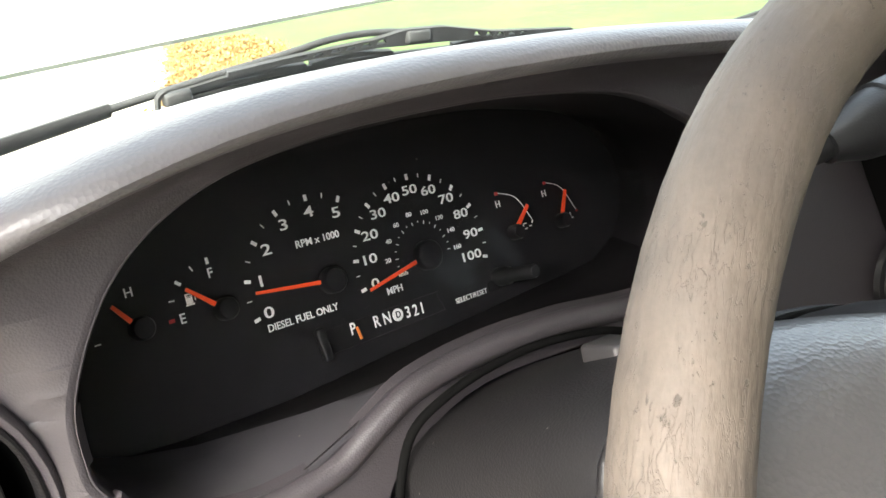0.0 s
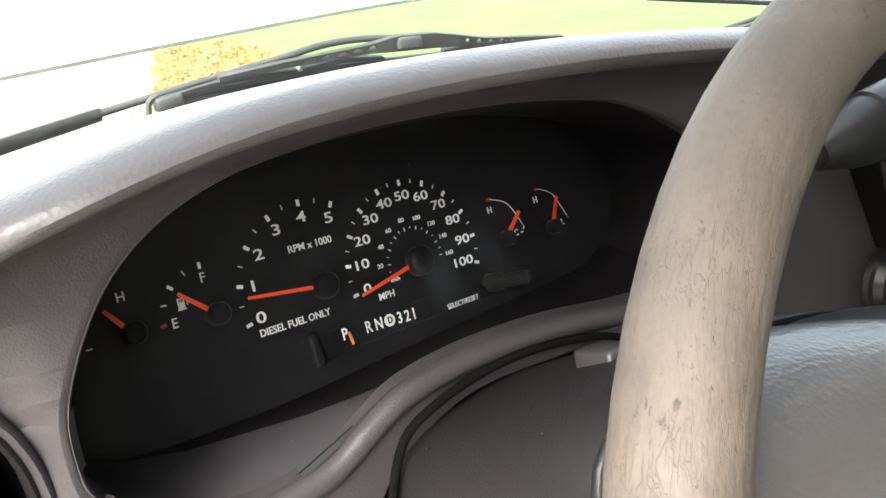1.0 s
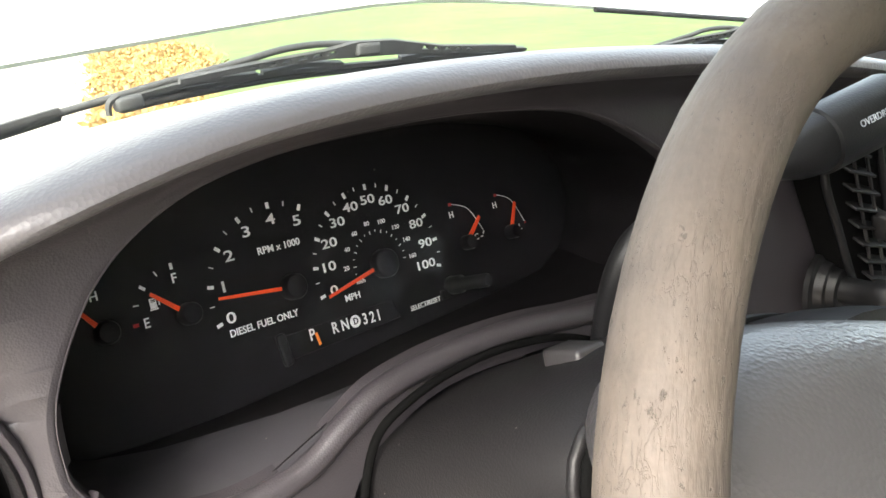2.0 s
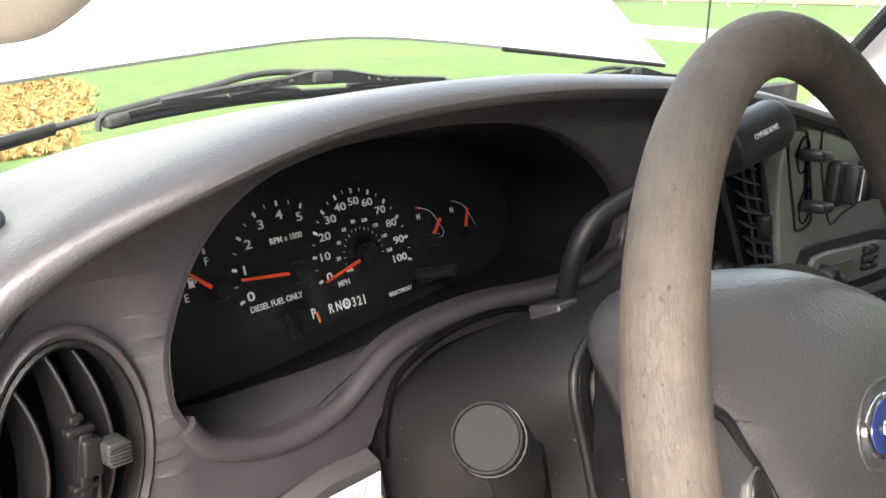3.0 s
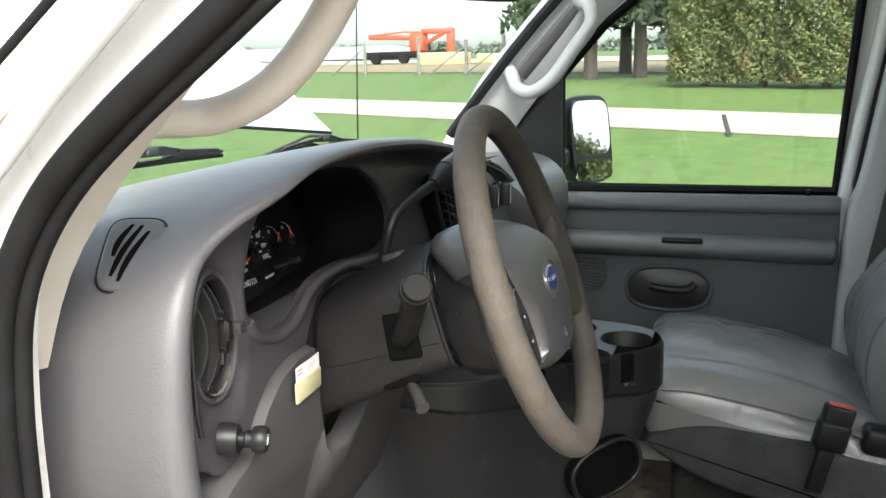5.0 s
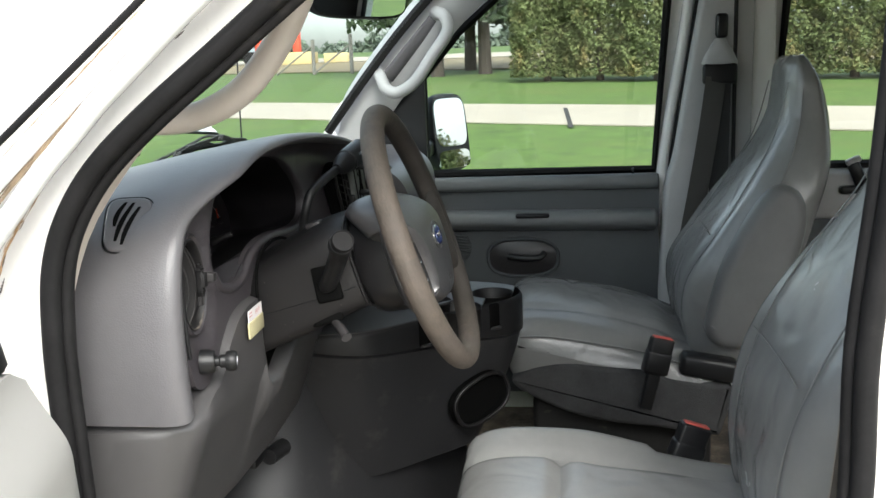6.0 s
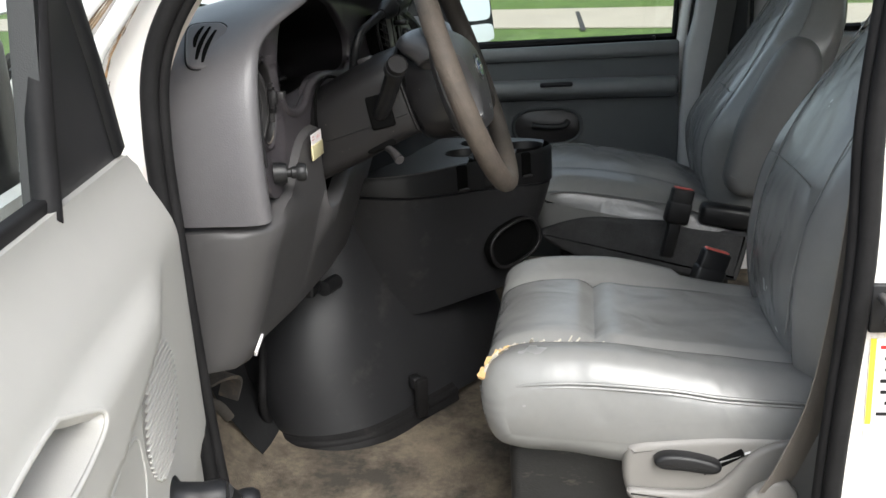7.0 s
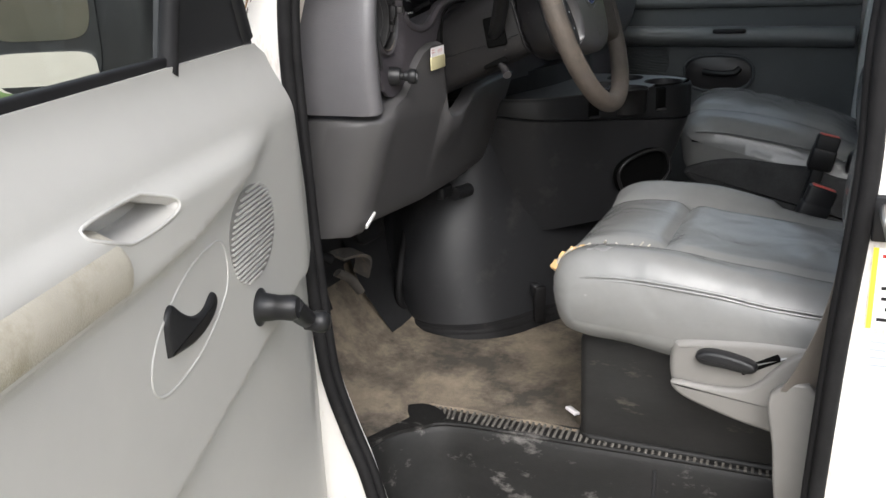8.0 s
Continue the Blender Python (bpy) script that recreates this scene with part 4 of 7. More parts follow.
for txt, size, u, v, wide in (("RPM x 1000", 0.0058, -47.9, 23.6, 1.0), ("DIESEL FUEL ONLY", 0.0056, -68.1, -15.4, 0.95), ("MPH", 0.0058, -6.6, -16.8, 1.0), ("km/h", 0.0034, 2, -9.5, 1.0), ("SELECT/RESET", 0.0044, 47.2, -35.7, 0.95),
                              ("P", 0.0095, -40.4, -30.5, 0.8), ("R", 0.0095, -24.1, -31.1, 0.8), ("N", 0.0095, -16.8, -31.3, 0.8), ("3", 0.0095, -1.7, -32.0, 0.8), ("2", 0.0095, 3.8, -32.4, 0.8), ("1", 0.0095, 8.8, -32.6, 0.8),
                              ("H", 0.0066, -156.1, 22.9, 1.0), ("F", 0.0072, -113.4, 21.5, 0.95), ("E", 0.0072, -133.2, 3.0, 0.95), ("H", 0.006, 86.3, 14.4, 1.0), ("C", 0.006, 104.4, -4.5, 1.0), ("H", 0.006, 128, 12.8, 1.0), ("L", 0.006, 148.3, -6.7, 1.0)):
    writing(txt, size, cmat(u, v), MARK, clu, wide, 0.012 if size > 0.0055 else -0.002)
part("gear_disc", lathe([(0.0, 0), (0.0037, 0), (0.0037, 0.0006), (0.0, 0.0006)], cmat(-9.0, -31.2, h=0.0002), 20), MARK, clu)
writing("D", 0.0055, cmat(-9.0, -31.2, h=0.0012), FACE, clu, 0.9, 0.015)
ticks("fuel_marks", [(-136.5, 13.1, radians(175), 3, 0.8), (-131.1, 20.9, radians(140), 3.4, 1.6), (-122.6, 26.3, radians(115), 3, 0.7), (-113.4, 28.1, radians(90), 3.4, 1.6)], MARK)
for q in [(-138.8, 3.5, 0, 3.0, 1.9), (87.2, 21.4, 0, 2.6, 2.2), (130.9, 19.6, 0, 2.4, 2.0), (154.5, -4.5, 0.3, 1.6, 1.2)]:
    ticks("red_mark", [q], RED)
# pump symbol
ticks("pump_symbol", [(-127.5, 12.0, 0, 3.6, 5.2), (-124.2, 12.2, 1.5, 3.6, 0.6), (-127.5, 8.9, 0, 4.6, 0.8)], MARK)
ticks("pump_symbol_window", [(-127.5, 13.2, 0, 2.4, 1.6)], FACE)
for c0, c1, c2 in (((88.7, 21.4), (102.5, 15.5), (111.9, -0.8)), ((132.4, 19.6), (144.8, 13.6), (153.8, -3.4))):
    part("gauge_arc", tube([cpt(*q, 0.0006) for q in spline([c0, c1, c2], 8)], 0.00028, 5), MARK, clu)
for q in [(111.9, -2.6, 0.9, 2.2, 0.8), (109.6, -5.0, 0, 2.2, 0.9), (-176, 2.9, 0, 3, 0.7)]:
    ticks("gauge_mark", [q], MARK)


def gauge(c, tip, width, hub_r, base=0.18):
    cu, tu = Vector(c), Vector(tip)
    d = (tu - cu).normalized()
    o = Vector((-d.y, d.x))
    st = cu + d * hub_r * 0.75
    bm = bmesh.new()
    lo, hi = [], []
    for p, w in ((st, width), (tu, width * 0.72)):
        for s in (-1, 1):
            q = p + o * s * w / 2
            lo.append(cpt(q.x, q.y, 0.0022))
            hi.append(cpt(q.x, q.y, 0.003))
    order = (0, 1, 3, 2)
    loft([[lo[i] for i in order], [hi[i] for i in order]], True, True, bm)
    part("needle", bm, NEEDLE, clu, "orange-red pointer")
    part("needle_hub", lathe([(0, 0), (hub_r / 1000, 0), (hub_r / 1000, 0.006), (hub_r * 0.85 / 1000, 0.0075), (0, 0.0078)], cmat(*c, h=0.0004), 24), FACE, clu, "black round needle cap")


gauge((20.5, -3.0), (-24.0, -12.5), 2.4, 9.0)
gauge((-46.5, -0.5), (-92.5, 4.8), 2.3, 7.5)
gauge((-111, 1.8), (-128.7, 17.0), 2.6, 6.0)
gauge((-155, 4.5), (-166, 18.7), 2.6, 6.0)
gauge((93, -6.0), (109.5, 8.8), 3.2, 5.0)
gauge((136.5, -8.0), (146.5, 11.6), 3.2, 5.0)
part("gear_pointer", rbox((0.0016, 0.0075, 0.0006), 0, cmat(-37.2, -33.5, radians(10), 0.0008)), ORANGE, clu, "orange gear pointer")
part("gear_window", plate([(-57, -26.0), (23, -26.0), (27, -39.0), (-60, -41)], [[(-55.5, -27), (22, -27), (25.5, -38), (-58, -40)]], lambda u, v: tuple(cpt(u, v, 0.0004)), 0.0006), FACE, clu)
part("gear_housing", rbox((0.006, 0.019, 0.004), 0.0015, cmat(-61, -33, 0.1, 0.002)), FACE, clu)
part("reset_stem", lathe([(0, 0), (0.0062, 0), (0.006, 0.010), (0.0045, 0.012), (0.0045, 0.034), (0.0035, 0.036), (0, 0.036)], cmat(72, -30, h=0.0), 20), BLACK, clu, "black reset knob")
part("trip_window", rbox((0.03, 0.007, 0.002), 0.001, cmat(76, -33.5, 0.05, 0.001)), CLHOOD, clu)
lens = part("lens", plate([tuple(p) for p in inset(BACK_C, 0.002)], [], lambda x, z: (x, cl_y(x, z) - 0.03, z), 0.0015), LENS, clu, "clear plastic lens")
lens.visible_shadow = False

# ---- round side vent, top vent, knob, label ----
def ellipse_ring(c, rx, ry, y, n=36):
    return [(x, y, z) for x, z in oval(c[0], c[1], rx, ry, n)]


vent = thing("side_air_vent", (-0.65, 0.25, 1.384), "oval black air vent with a thumb tab", "air vent")
part("vent_dish", loft([ellipse_ring(VENT_C, *q) for q in ((0.0392, 0.061, 0.2515), (0.0386, 0.0603, 0.247), (0.0366, 0.058, 0.2455), (0.0346, 0.0556, 0.247), (0.0325, 0.053, 0.251))], True, False), BEZEL, vent)
part("vent_ring", loft([ellipse_ring(VENT_C, *q) for q in ((0.0337, 0.0542, 0.251), (0.0337, 0.0542, 0.2475), (0.0324, 0.0526, 0.2465), (0.0308, 0.0508, 0.248), (0.0302, 0.0502, 0.258))], True, False), COLUMN, vent)
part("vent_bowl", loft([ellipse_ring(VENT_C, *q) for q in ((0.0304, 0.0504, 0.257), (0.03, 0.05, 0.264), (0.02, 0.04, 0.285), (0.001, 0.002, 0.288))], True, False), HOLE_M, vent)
for dx, hv, f, tall in ((-0.0165, 0.041, 0.2475, 1.0), (-0.001, 0.049, 0.2455, 1.0), (0.0135, 0.045, 0.2485, 1.0)):
    edge = [(VENT_C[0] + dx + 0.0095 * (1 - (k / 8) ** 2) - 0.004, f + 0.010 * (k / 8) ** 2, VENT_C[1] + hv * k / 8) for k in range(-8, 9)]
    deep = [(x - 0.0065 + 0.003 * (k / 8) ** 2, y + 0.016 - 0.006 * (k / 8) ** 2, z) for k, (x, y, z) in zip(range(-8, 9), edge)]
    sl = part("slat", thicken(loft([edge, deep], False, False), 0.0016), RIBDARK, vent)
    part("slat_edge", tube(edge, 0.0009, 6), RIBGREY, sl)
VT = Vector((-0.6545, 0.236, 1.388))
part("hinge_bar", rbox((0.006, 0.008, 0.030), 0.0012, pose(VT.x - 0.002, VT.y + 0.002, VT.z - 0.003, 0, 4, 0)), RIBDARK, vent)
part("hinge_block", rbox((0.009, 0.009, 0.017), 0.0015, pose(VT.x, VT.y, VT.z + 0.001, 0, 4, 0)), RIBDARK, vent)
for z, w in ((0.0135, 0.012), (-0.012, 0.011)):
    part("hinge_pin", rbox((w, 0.006, 0.0028), 0.0008, pose(VT.x - 0.003, VT.y + 0.001, VT.z + z)), RIBDARK, vent)
part("hinge_hook", rbox((0.006, 0.005, 0.003), 0.0008, pose(VT.x - 0.004, VT.y + 0.001, VT.z + 0.019)), RIBDARK, vent)
for x, ln in ((-0.004, 0.016), (0.004, 0.02)):
    part("hinge_stem", rbox((0.0016, 0.004, ln), 0.0005, pose(VT.x + x, VT.y + 0.004, VT.z - 0.02, 0, 5, 0)), RIBGREY, vent)
part("thumb_tab", rbox((0.010, 0.012, 0.0105), 0.0014, pose(-0.6465, 0.2305, 1.3905)), RIBGREY, vent, "ribbed grey thumb tab")
for i in range(6):
    part("tab_rib", rbox((0.0098, 0.0014, 0.0008), 0.0002, pose(-0.6465, 0.2243, 1.3862 + 0.0017 * i)), RIBGREY, vent)
# uneven pale arc along the ring's lower edge
part("pale_line", tube([(VENT_C[0] + 0.0318 * math.cos(a), 0.2475, VENT_C[1] + 0.0518 * math.sin(a)) for a in np.linspace(-2.0, -0.7, 14)], lambda t: (0.0012 + 0.0006 * math.sin(31 * t)) * math.sin(math.pi * t) + 0.0003, 6), PALE_ARC, vent, "pale line at the bottom of the vent")

# slots on the dash shoulder, for the side window
dv = thing("demister_vent", (-0.69, 0.31, 1.455), "ribbed side window vent on the dash shoulder", "air vent")
DO, DA = Vector((-0.6825, 0.303, 1.4565)), Vector((-0.17, 1.0, 0.0)).normalized()
DB = Vector((0.046, 0.012, 0.046)).normalized()
DN = DB.cross(DA).normalized()
if DN.z < 0:
    DN = -DN


def dvp(u, v, h=0.0):
    return DO + DA * u + DB * v + DN * h


part("vent_frame", pillow(oval(0, 0, 0.0265, 0.037, 40, 4.2), -0.004, 0.0075, 0.004, lambda u, v, w: dvp(u, v, w), 4), DASH, dv)
part("vent_border", tube([dvp(u, v, 0.004) for u, v in oval(0, 0, 0.0275, 0.038, 40, 4.2)], 0.0011, 6, True), BLACK, dv)
for i, (v0, v1) in enumerate(((-0.029, 0.004), (-0.029, 0.022), (-0.024, 0.028), (-0.004, 0.029))):
    uc = -0.0135 + 0.009 * i
    mid = [(uc - 0.32 * (v0 + (v1 - v0) * k / 10) + 0.003 * math.sin(math.pi * k / 10), v0 + (v1 - v0) * k / 10, 0.0029 * math.sin(math.pi * (0.1 + 0.8 * k / 10)) ** 0.6) for k in range(11)]
    c = [(u - w, v) for u, v, w in mid] + [(u + w, v) for u, v, w in mid[::-1]]
    part("slot", loft([[dvp(u, v, h) for u, v in c] for h in (0.005, 0.008)]), HOLE_M, dv, "slot shape with its shade in near-black colour")

lk = thing("light_switch", (-0.668, 0.22, 1.288), "black pull knob of the headlight switch", "switch")
KM = look((-0.6635, 0.244, 1.2935), (-0.6405, 0.159, 1.2905)) @ pose(0, 0, 0, 180, 0, 0) @ Matrix.Diagonal((0.84, 0.84, 0.84, 1))
part("collar", lathe([(0, 0), (0.017, 0), (0.017, 0.012), (0.0145, 0.02), (0, 0.02)], KM, 24), BLACK, lk)
part("stem", lathe([(0, 0.018), (0.007, 0.018), (0.007, 0.026), (0.0095, 0.028), (0.0095, 0.036), (0, 0.036)], KM, 20), BLACK, lk)
part("knob", lathe([(0, 0.034), (0.013, 0.035), (0.0145, 0.04), (0.0145, 0.046), (0.012, 0.05), (0, 0.049)], KM, 24), BLACK, lk)
sym = bmesh.new()
for i in range(6):
    a = i * math.pi / 3
    rbox((0.0022, 0.0007, 0.0004), 0, KM @ pose(0, 0, 0.0502) @ Matrix.Rotation(a, 4, "Z") @ pose(0.0048, 0, 0), bm=sym)
lathe([(0.0018, 0.0498), (0.0028, 0.0498), (0.0028, 0.0504), (0.0018, 0.0504)], KM, 12, bm=sym)
part("symbol", sym, MARK, lk)

lb = thing("label_holder", (-0.53, 0.228, 1.29), "small yellowed plastic holder with a white paper slip", "label holder")
LM = pose(-0.527, 0.2255, 1.306, 90, 0, 2)
part("paper_slip", rbox((0.056, 0.026, 0.0008), 0, LM @ pose(0.001, 0.0045, 0.001)), PAPER, lb)
part("plastic_sleeve", rbox((0.06, 0.021, 0.003), 0.001, LM @ pose(0, -0.008, 0.0014)), YPLAS, lb)
mk = bmesh.new()
for i, (u, v, w) in enumerate(((-0.019, 0.0135, 0.011), (-0.019, 0.0095, 0.013), (0.002, 0.010, 0.0012), (0.0065, 0.011, 0.0012), (0.011, 0.010, 0.0012), (0.0165, 0.011, 0.0012))):
    rbox((w, 0.0013 if i < 2 else 0.0055, 0.0003), 0, LM @ pose(u, v, 0.0017, 0, 0, -12 if i > 1 else 0), bm=mk)
part("print", mk, PINK, lb, "faded illegible pink print")

# ---- centre stack ----
cs = thing("centre_control_panel", (0.08, 0.22, 1.3), "dark grey heater and radio panel", "control panel")
part("panel", pillow(spline([(-0.02, 1.468), (0.06, 1.462), (0.15, 1.44), (0.235, 1.405), (0.29, 1.36), (0.31, 1.25), (0.05, 1.235), (0.005, 1.30), (-0.03, 1.40)], 4, True), 0.232, 0.212, 0.004, lambda u, v, w: (u, w, v)), STACK, cs, "grey-green control panel face")
VH = spline([(-0.15, 1.445), (-0.125, 1.466), (-0.09, 1.462), (-0.068, 1.43), (-0.035, 1.352), (-0.035, 1.332), (-0.06, 1.328), (-0.085, 1.345), (-0.12, 1.395)], 4, True)
part("vent_housing", pillow(VH, 0.236, 0.214, 0.003, lambda u, v, w: (u, w, v)), HOLE_M, cs, "black centre air vent")
part("vent_rim", tube([(u, 0.2125, v) for u, v in inset(VH, 0.001)], 0.0028, 8, True), BLACK, cs)
for i in range(9):
    t = i / 8
    part("vent_slat", rbox((0.046 - 0.012 * abs(2 * t - 1), 0.012, 0.0018), 0.0005, pose(-0.117 + 0.064 * t, 0.211, 1.452 - 0.112 * t, 24, 14, 0)), RIBDARK, cs)
for dx in (-0.011, 0.006):
    part("vent_blade", tube([(-0.112 + dx, 0.209, 1.455), (-0.052 + dx, 0.209, 1.338)], 0.0013, 6), RIBGREY, cs)
part("vent_tab", rbox((0.009, 0.012, 0.02), 0.002, pose(-0.08, 0.203, 1.396, 0, -20, 0)), RIBDARK, cs)
LP = spline([(-0.028, 1.462), (0.004, 1.468), (0.018, 1.455), (0.042, 1.392), (0.04, 1.376), (0.012, 1.374), (0.002, 1.39)], 4, True)
part("lever_plate", tube([(u, 0.2115, v) for u, v in LP], 0.0016, 6, True), RIBDARK, cs, "dark outline of the lever panel")
part("lever_slot", loft([[(u, y, v) for u, v in ((0.012, 1.452), (0.021, 1.449), (0.034, 1.392), (0.025, 1.395))] for y in (0.2128, 0.2108)]), HOLE_M, cs)
for x, z in ((0.006, 1.446), (0.022, 1.397)):
    part("slider_knob", rbox((0.026, 0.026, 0.010), 0.003, pose(x, 0.2, z, 0, 6, 0)), BLACK, cs)
    part("slider_ring", tube([(x + u, 0.2085, z + v) for u, v in oval(-0.003, 0.0, 0.013, 0.0165, 24)], 0.0009, 6, True), HOLE_M, cs)
KP = spline([(0.05, 1.462), (0.13, 1.447), (0.20, 1.415), (0.216, 1.385), (0.13, 1.372), (0.09, 1.372)], 4, True)
part("knob_plate", tube([(u, 0.2115, v) for u, v in KP], 0.0012, 6, True), RIBDARK, cs)
for x, z in ((0.088, 1.409), (0.172, 1.402)):
    part("heater_knob", pillow(oval(x, z, 0.0165, 0.0225, 24, 3.4, -0.1), 0.213, 0.199, 0.004, lambda u, v, w: (u, w, v), 3), BLACK, cs)
    part("knob_grip", rbox((0.010, 0.016, 0.038), 0.003, pose(x + 0.002, 0.193, z, 0, 6, 0)), BLACK, cs)
    part("knob_mark", rbox((0.0012, 0.001, 0.03), 0, pose(x + 0.006, 0.1845, z, 0, 6, 0)), GREYB, cs)
RS = spline([(0.028, 1.352), (0.15, 1.345), (0.28, 1.328), (0.295, 1.29), (0.29, 1.268), (0.06, 1.296), (0.036, 1.315)], 3, True)
part("radio_surround", pillow(RS, 0.214, 0.2095, 0.001, lambda u, v, w: (u, w, v)), BLACK, cs)
RR = spline([(0.05, 1.342), (0.15, 1.334), (0.272, 1.318), (0.283, 1.285), (0.07, 1.304), (0.056, 1.318)], 3, True)
part("radio", pillow(RR, 0.2115, 0.204, 0.003, lambda u, v, w: (u, w, v)), STACK, cs)
part("radio_display", loft([[(u, y, v) for u, v in ((0.1, 1.326), (0.155, 1.321), (0.157, 1.302), (0.102, 1.307))] for y in (0.2045, 0.2028)]), DISPLAY, cs, "dull green radio display")
for x, z in ((0.066, 1.322), (0.088, 1.309)):
    part("radio_knob", lathe([(0, 0), (0.011, 0), (0.0105, 0.012), (0.008, 0.016), (0, 0.016)], pose(x, 0.204, z, 90), 20), BLACK, cs)
for i in range(2):
    for j in range(3):
        part("radio_button", rbox((0.017, 0.008, 0.0075), 0.002, pose(0.19 + 0.024 * i, 0.2015, 1.324 - 0.0095 * j - 0.002 * i, 0, 6, 0)), BLACK, cs)
part("button_row", pillow(spline([(0.04, 1.287), (0.3, 1.252), (0.3, 1.232), (0.06, 1.262)], 3, True), 0.214, 0.2095, 0.001, lambda u, v, w: (u, w, v)), BLACK, cs)
for i in range(5):
    part("row_button", rbox((0.03, 0.01, 0.014), 0.003, pose(0.085 + 0.045 * i, 0.207, 1.27 - 0.006 * i, 0, 7, 0)), RIBDARK, cs)
part("pull_switch", lathe([(0, 0), (0.023, 0), (0.023, 0.004), (0.019, 0.0055), (0.0175, 0.0115), (0.015, 0.0125), (0.014, 0.018), (0.0095, 0.019), (0.0095, 0.038), (0.0125, 0.041), (0.0128, 0.053), (0.0105, 0.057), (0, 0.0575)], pose(-0.105, 0.2335, 1.352, 90, 0, 8), 28), BLACK, cs, "round black pull switch")
part("blank_switch", pillow(spline([(-0.126, 1.437), (-0.088, 1.44), (-0.086, 1.412), (-0.118, 1.405), (-0.125, 1.412)], 3, True), 0.236, 0.224, 0.004, lambda u, v, w: (u, w, v)), COLUMN, cs, "grey blank switch cap")

for ob in cs.children:
    ob.data.transform(Matrix.Translation((0, -0.006, 0)))

# ---- steering column ----
col = thing("steering_column", (-0.41, 0.2, 1.3), "dark grey plastic steering column with levers", "steering column")
AX, E2 = Vector((0, -0.959, 0.284)), Vector((0, 0.284, 0.959))
W0 = Vector((-0.40, 0.02, 1.386))


def wp(u, v, h=0.0):
    """u right, v up in the wheel's plane, h towards the driver."""
    return W0 + Vector((u, 0, 0)) + E2 * v + AX * h


SH = [(-0.084, 0.0, 0.02), (-0.075, 0.045, 0.03), (0, 0.062, 0), (0.075, 0.045, 0), (0.084, 0, 0), (0.075, -0.062, 0), (0, -0.07, 0), (-0.075, -0.062, 0)]
rings = []
for h, s in ((-0.30, 0.9), (-0.24, 0.95), (-0.18, 1.0), (-0.12, 1.0), (-0.085, 0.98), (-0.075, 0.93)):
    rings.append([tuple(wp(u * s, v * s + 0.010 - 0.022 * max(0, (-h - 0.11) / 0.13), h)) for u, v, _ in spline(SH, 5, True)])
part("shroud", loft(rings), COLUMN, col)
part("collar", loft([[tuple(wp(u * s, v * s + 0.004, h)) for u, v in oval(0, -0.006, 0.084, 0.066, 36, 2.6)] for h, s in ((-0.086, 0.98), (-0.075, 1.0), (-0.06, 0.97), (-0.045, 0.88))]), COLUMN, col)
part("shroud_rim", tube([wp(u * 0.985, v * 0.985 + 0.010, -0.083) for u, v, _ in spline(SH, 5, True)], 0.0025, 8, True), COLUMN, col)
part("shroud_gap", tube([wp(u * 0.985, v * 0.985 + 0.010, -0.0765) for u, v, _ in spline(SH, 5, True)], 0.0022, 8, True), HOLE_M, col, "near-black ring painting the gap's shade behind the wheel hub")
part("hazard_switch", rbox((0.018, 0.022, 0.015), 0.002, pose(-0.419, 0.168, 1.4085, -16)), RIBGREY, col, "grey hazard light switch")
SEAMC = [wp(-0.0846 * s_ - 0.0002, -0.024, h) for h, s_ in ((-0.24, 0.95), (-0.18, 1.0), (-0.12, 1.0), (-0.088, 0.985))]
part("shroud_seam", tube(SEAMC, 0.0009, 6), BLACK, col)
lv = part("turn_lever", tube(spline([(-0.468, 0.145, 1.335), (-0.49, 0.134, 1.345), (-0.512, 0.12, 1.366), (-0.538, 0.105, 1.392), (-0.561, 0.095, 1.410)], 6), lambda t: 0.0125 + 0.0012 * t, 14, squash=0.9), BLACK, col, "black wiper and turn signal lever")
LVM = look((-0.562, 0.095, 1.411), (-0.59, 0.078, 1.43)) @ pose(0, 0, 0, 180)
part("lever_knob", lathe([(0, -0.006), (0.0135, -0.006), (0.0138, 0.0), (0.014, 0.011), (0.0135, 0.0125), (0.0125, 0.0128), (0.012, 0.0115), (0, 0.0115)], LVM, 28), RUBBER, lv, "dark grey round lever end")
part("knob_ring", lathe([(0.0125, -0.008), (0.0152, -0.006), (0.0152, 0.001), (0.0145, 0.003), (0.0125, 0.003)], LVM, 24), BLACK, lv)
part("lever_boot", rbox((0.014, 0.036, 0.05), 0.004, pose(-0.481, 0.138, 1.343, -12, 6, 0)), HOLE_M, col, "lever slot, its shade a near-black box")
part("tilt_slot", rbox((0.010, 0.046, 0.015), 0.0045, pose(-0.4735, 0.143, 1.292, -16, 0, 0)), HOLE_M, col)
part("tilt_lever", tube(spline([(-0.465, 0.14, 1.288), (-0.486, 0.124, 1.285), (-0.505, 0.11, 1.275)], 5), lambda t: 0.0045 + 0.0028 * t, 10), RIBGREY, col, "ribbed tilt lever")
gs = part("gear_lever", tube(spline([(-0.357, 0.207, 1.36), (-0.3575, 0.204, 1.395), (-0.359, 0.196, 1.428), (-0.349, 0.190, 1.447), (-0.322, 0.180, 1.460), (-0.29, 0.171, 1.470), (-0.262, 0.163, 1.4775)], 6), 0.0068, 12), BLACK, col, "black bent gear lever")
GA = Vector((0.08, -0.018, 0.022)).normalized()
GB = Vector((-0.278, 0.167, 1.4735))
GS = (Vector((-0.55, -0.78, 0.25)) - GA * Vector((-0.55, -0.78, 0.25)).dot(GA)).normalized()
GU = GS.cross(GA).normalized()
GM = Matrix((GS, GU, GA)).transposed().to_4x4()
GM.translation = GB
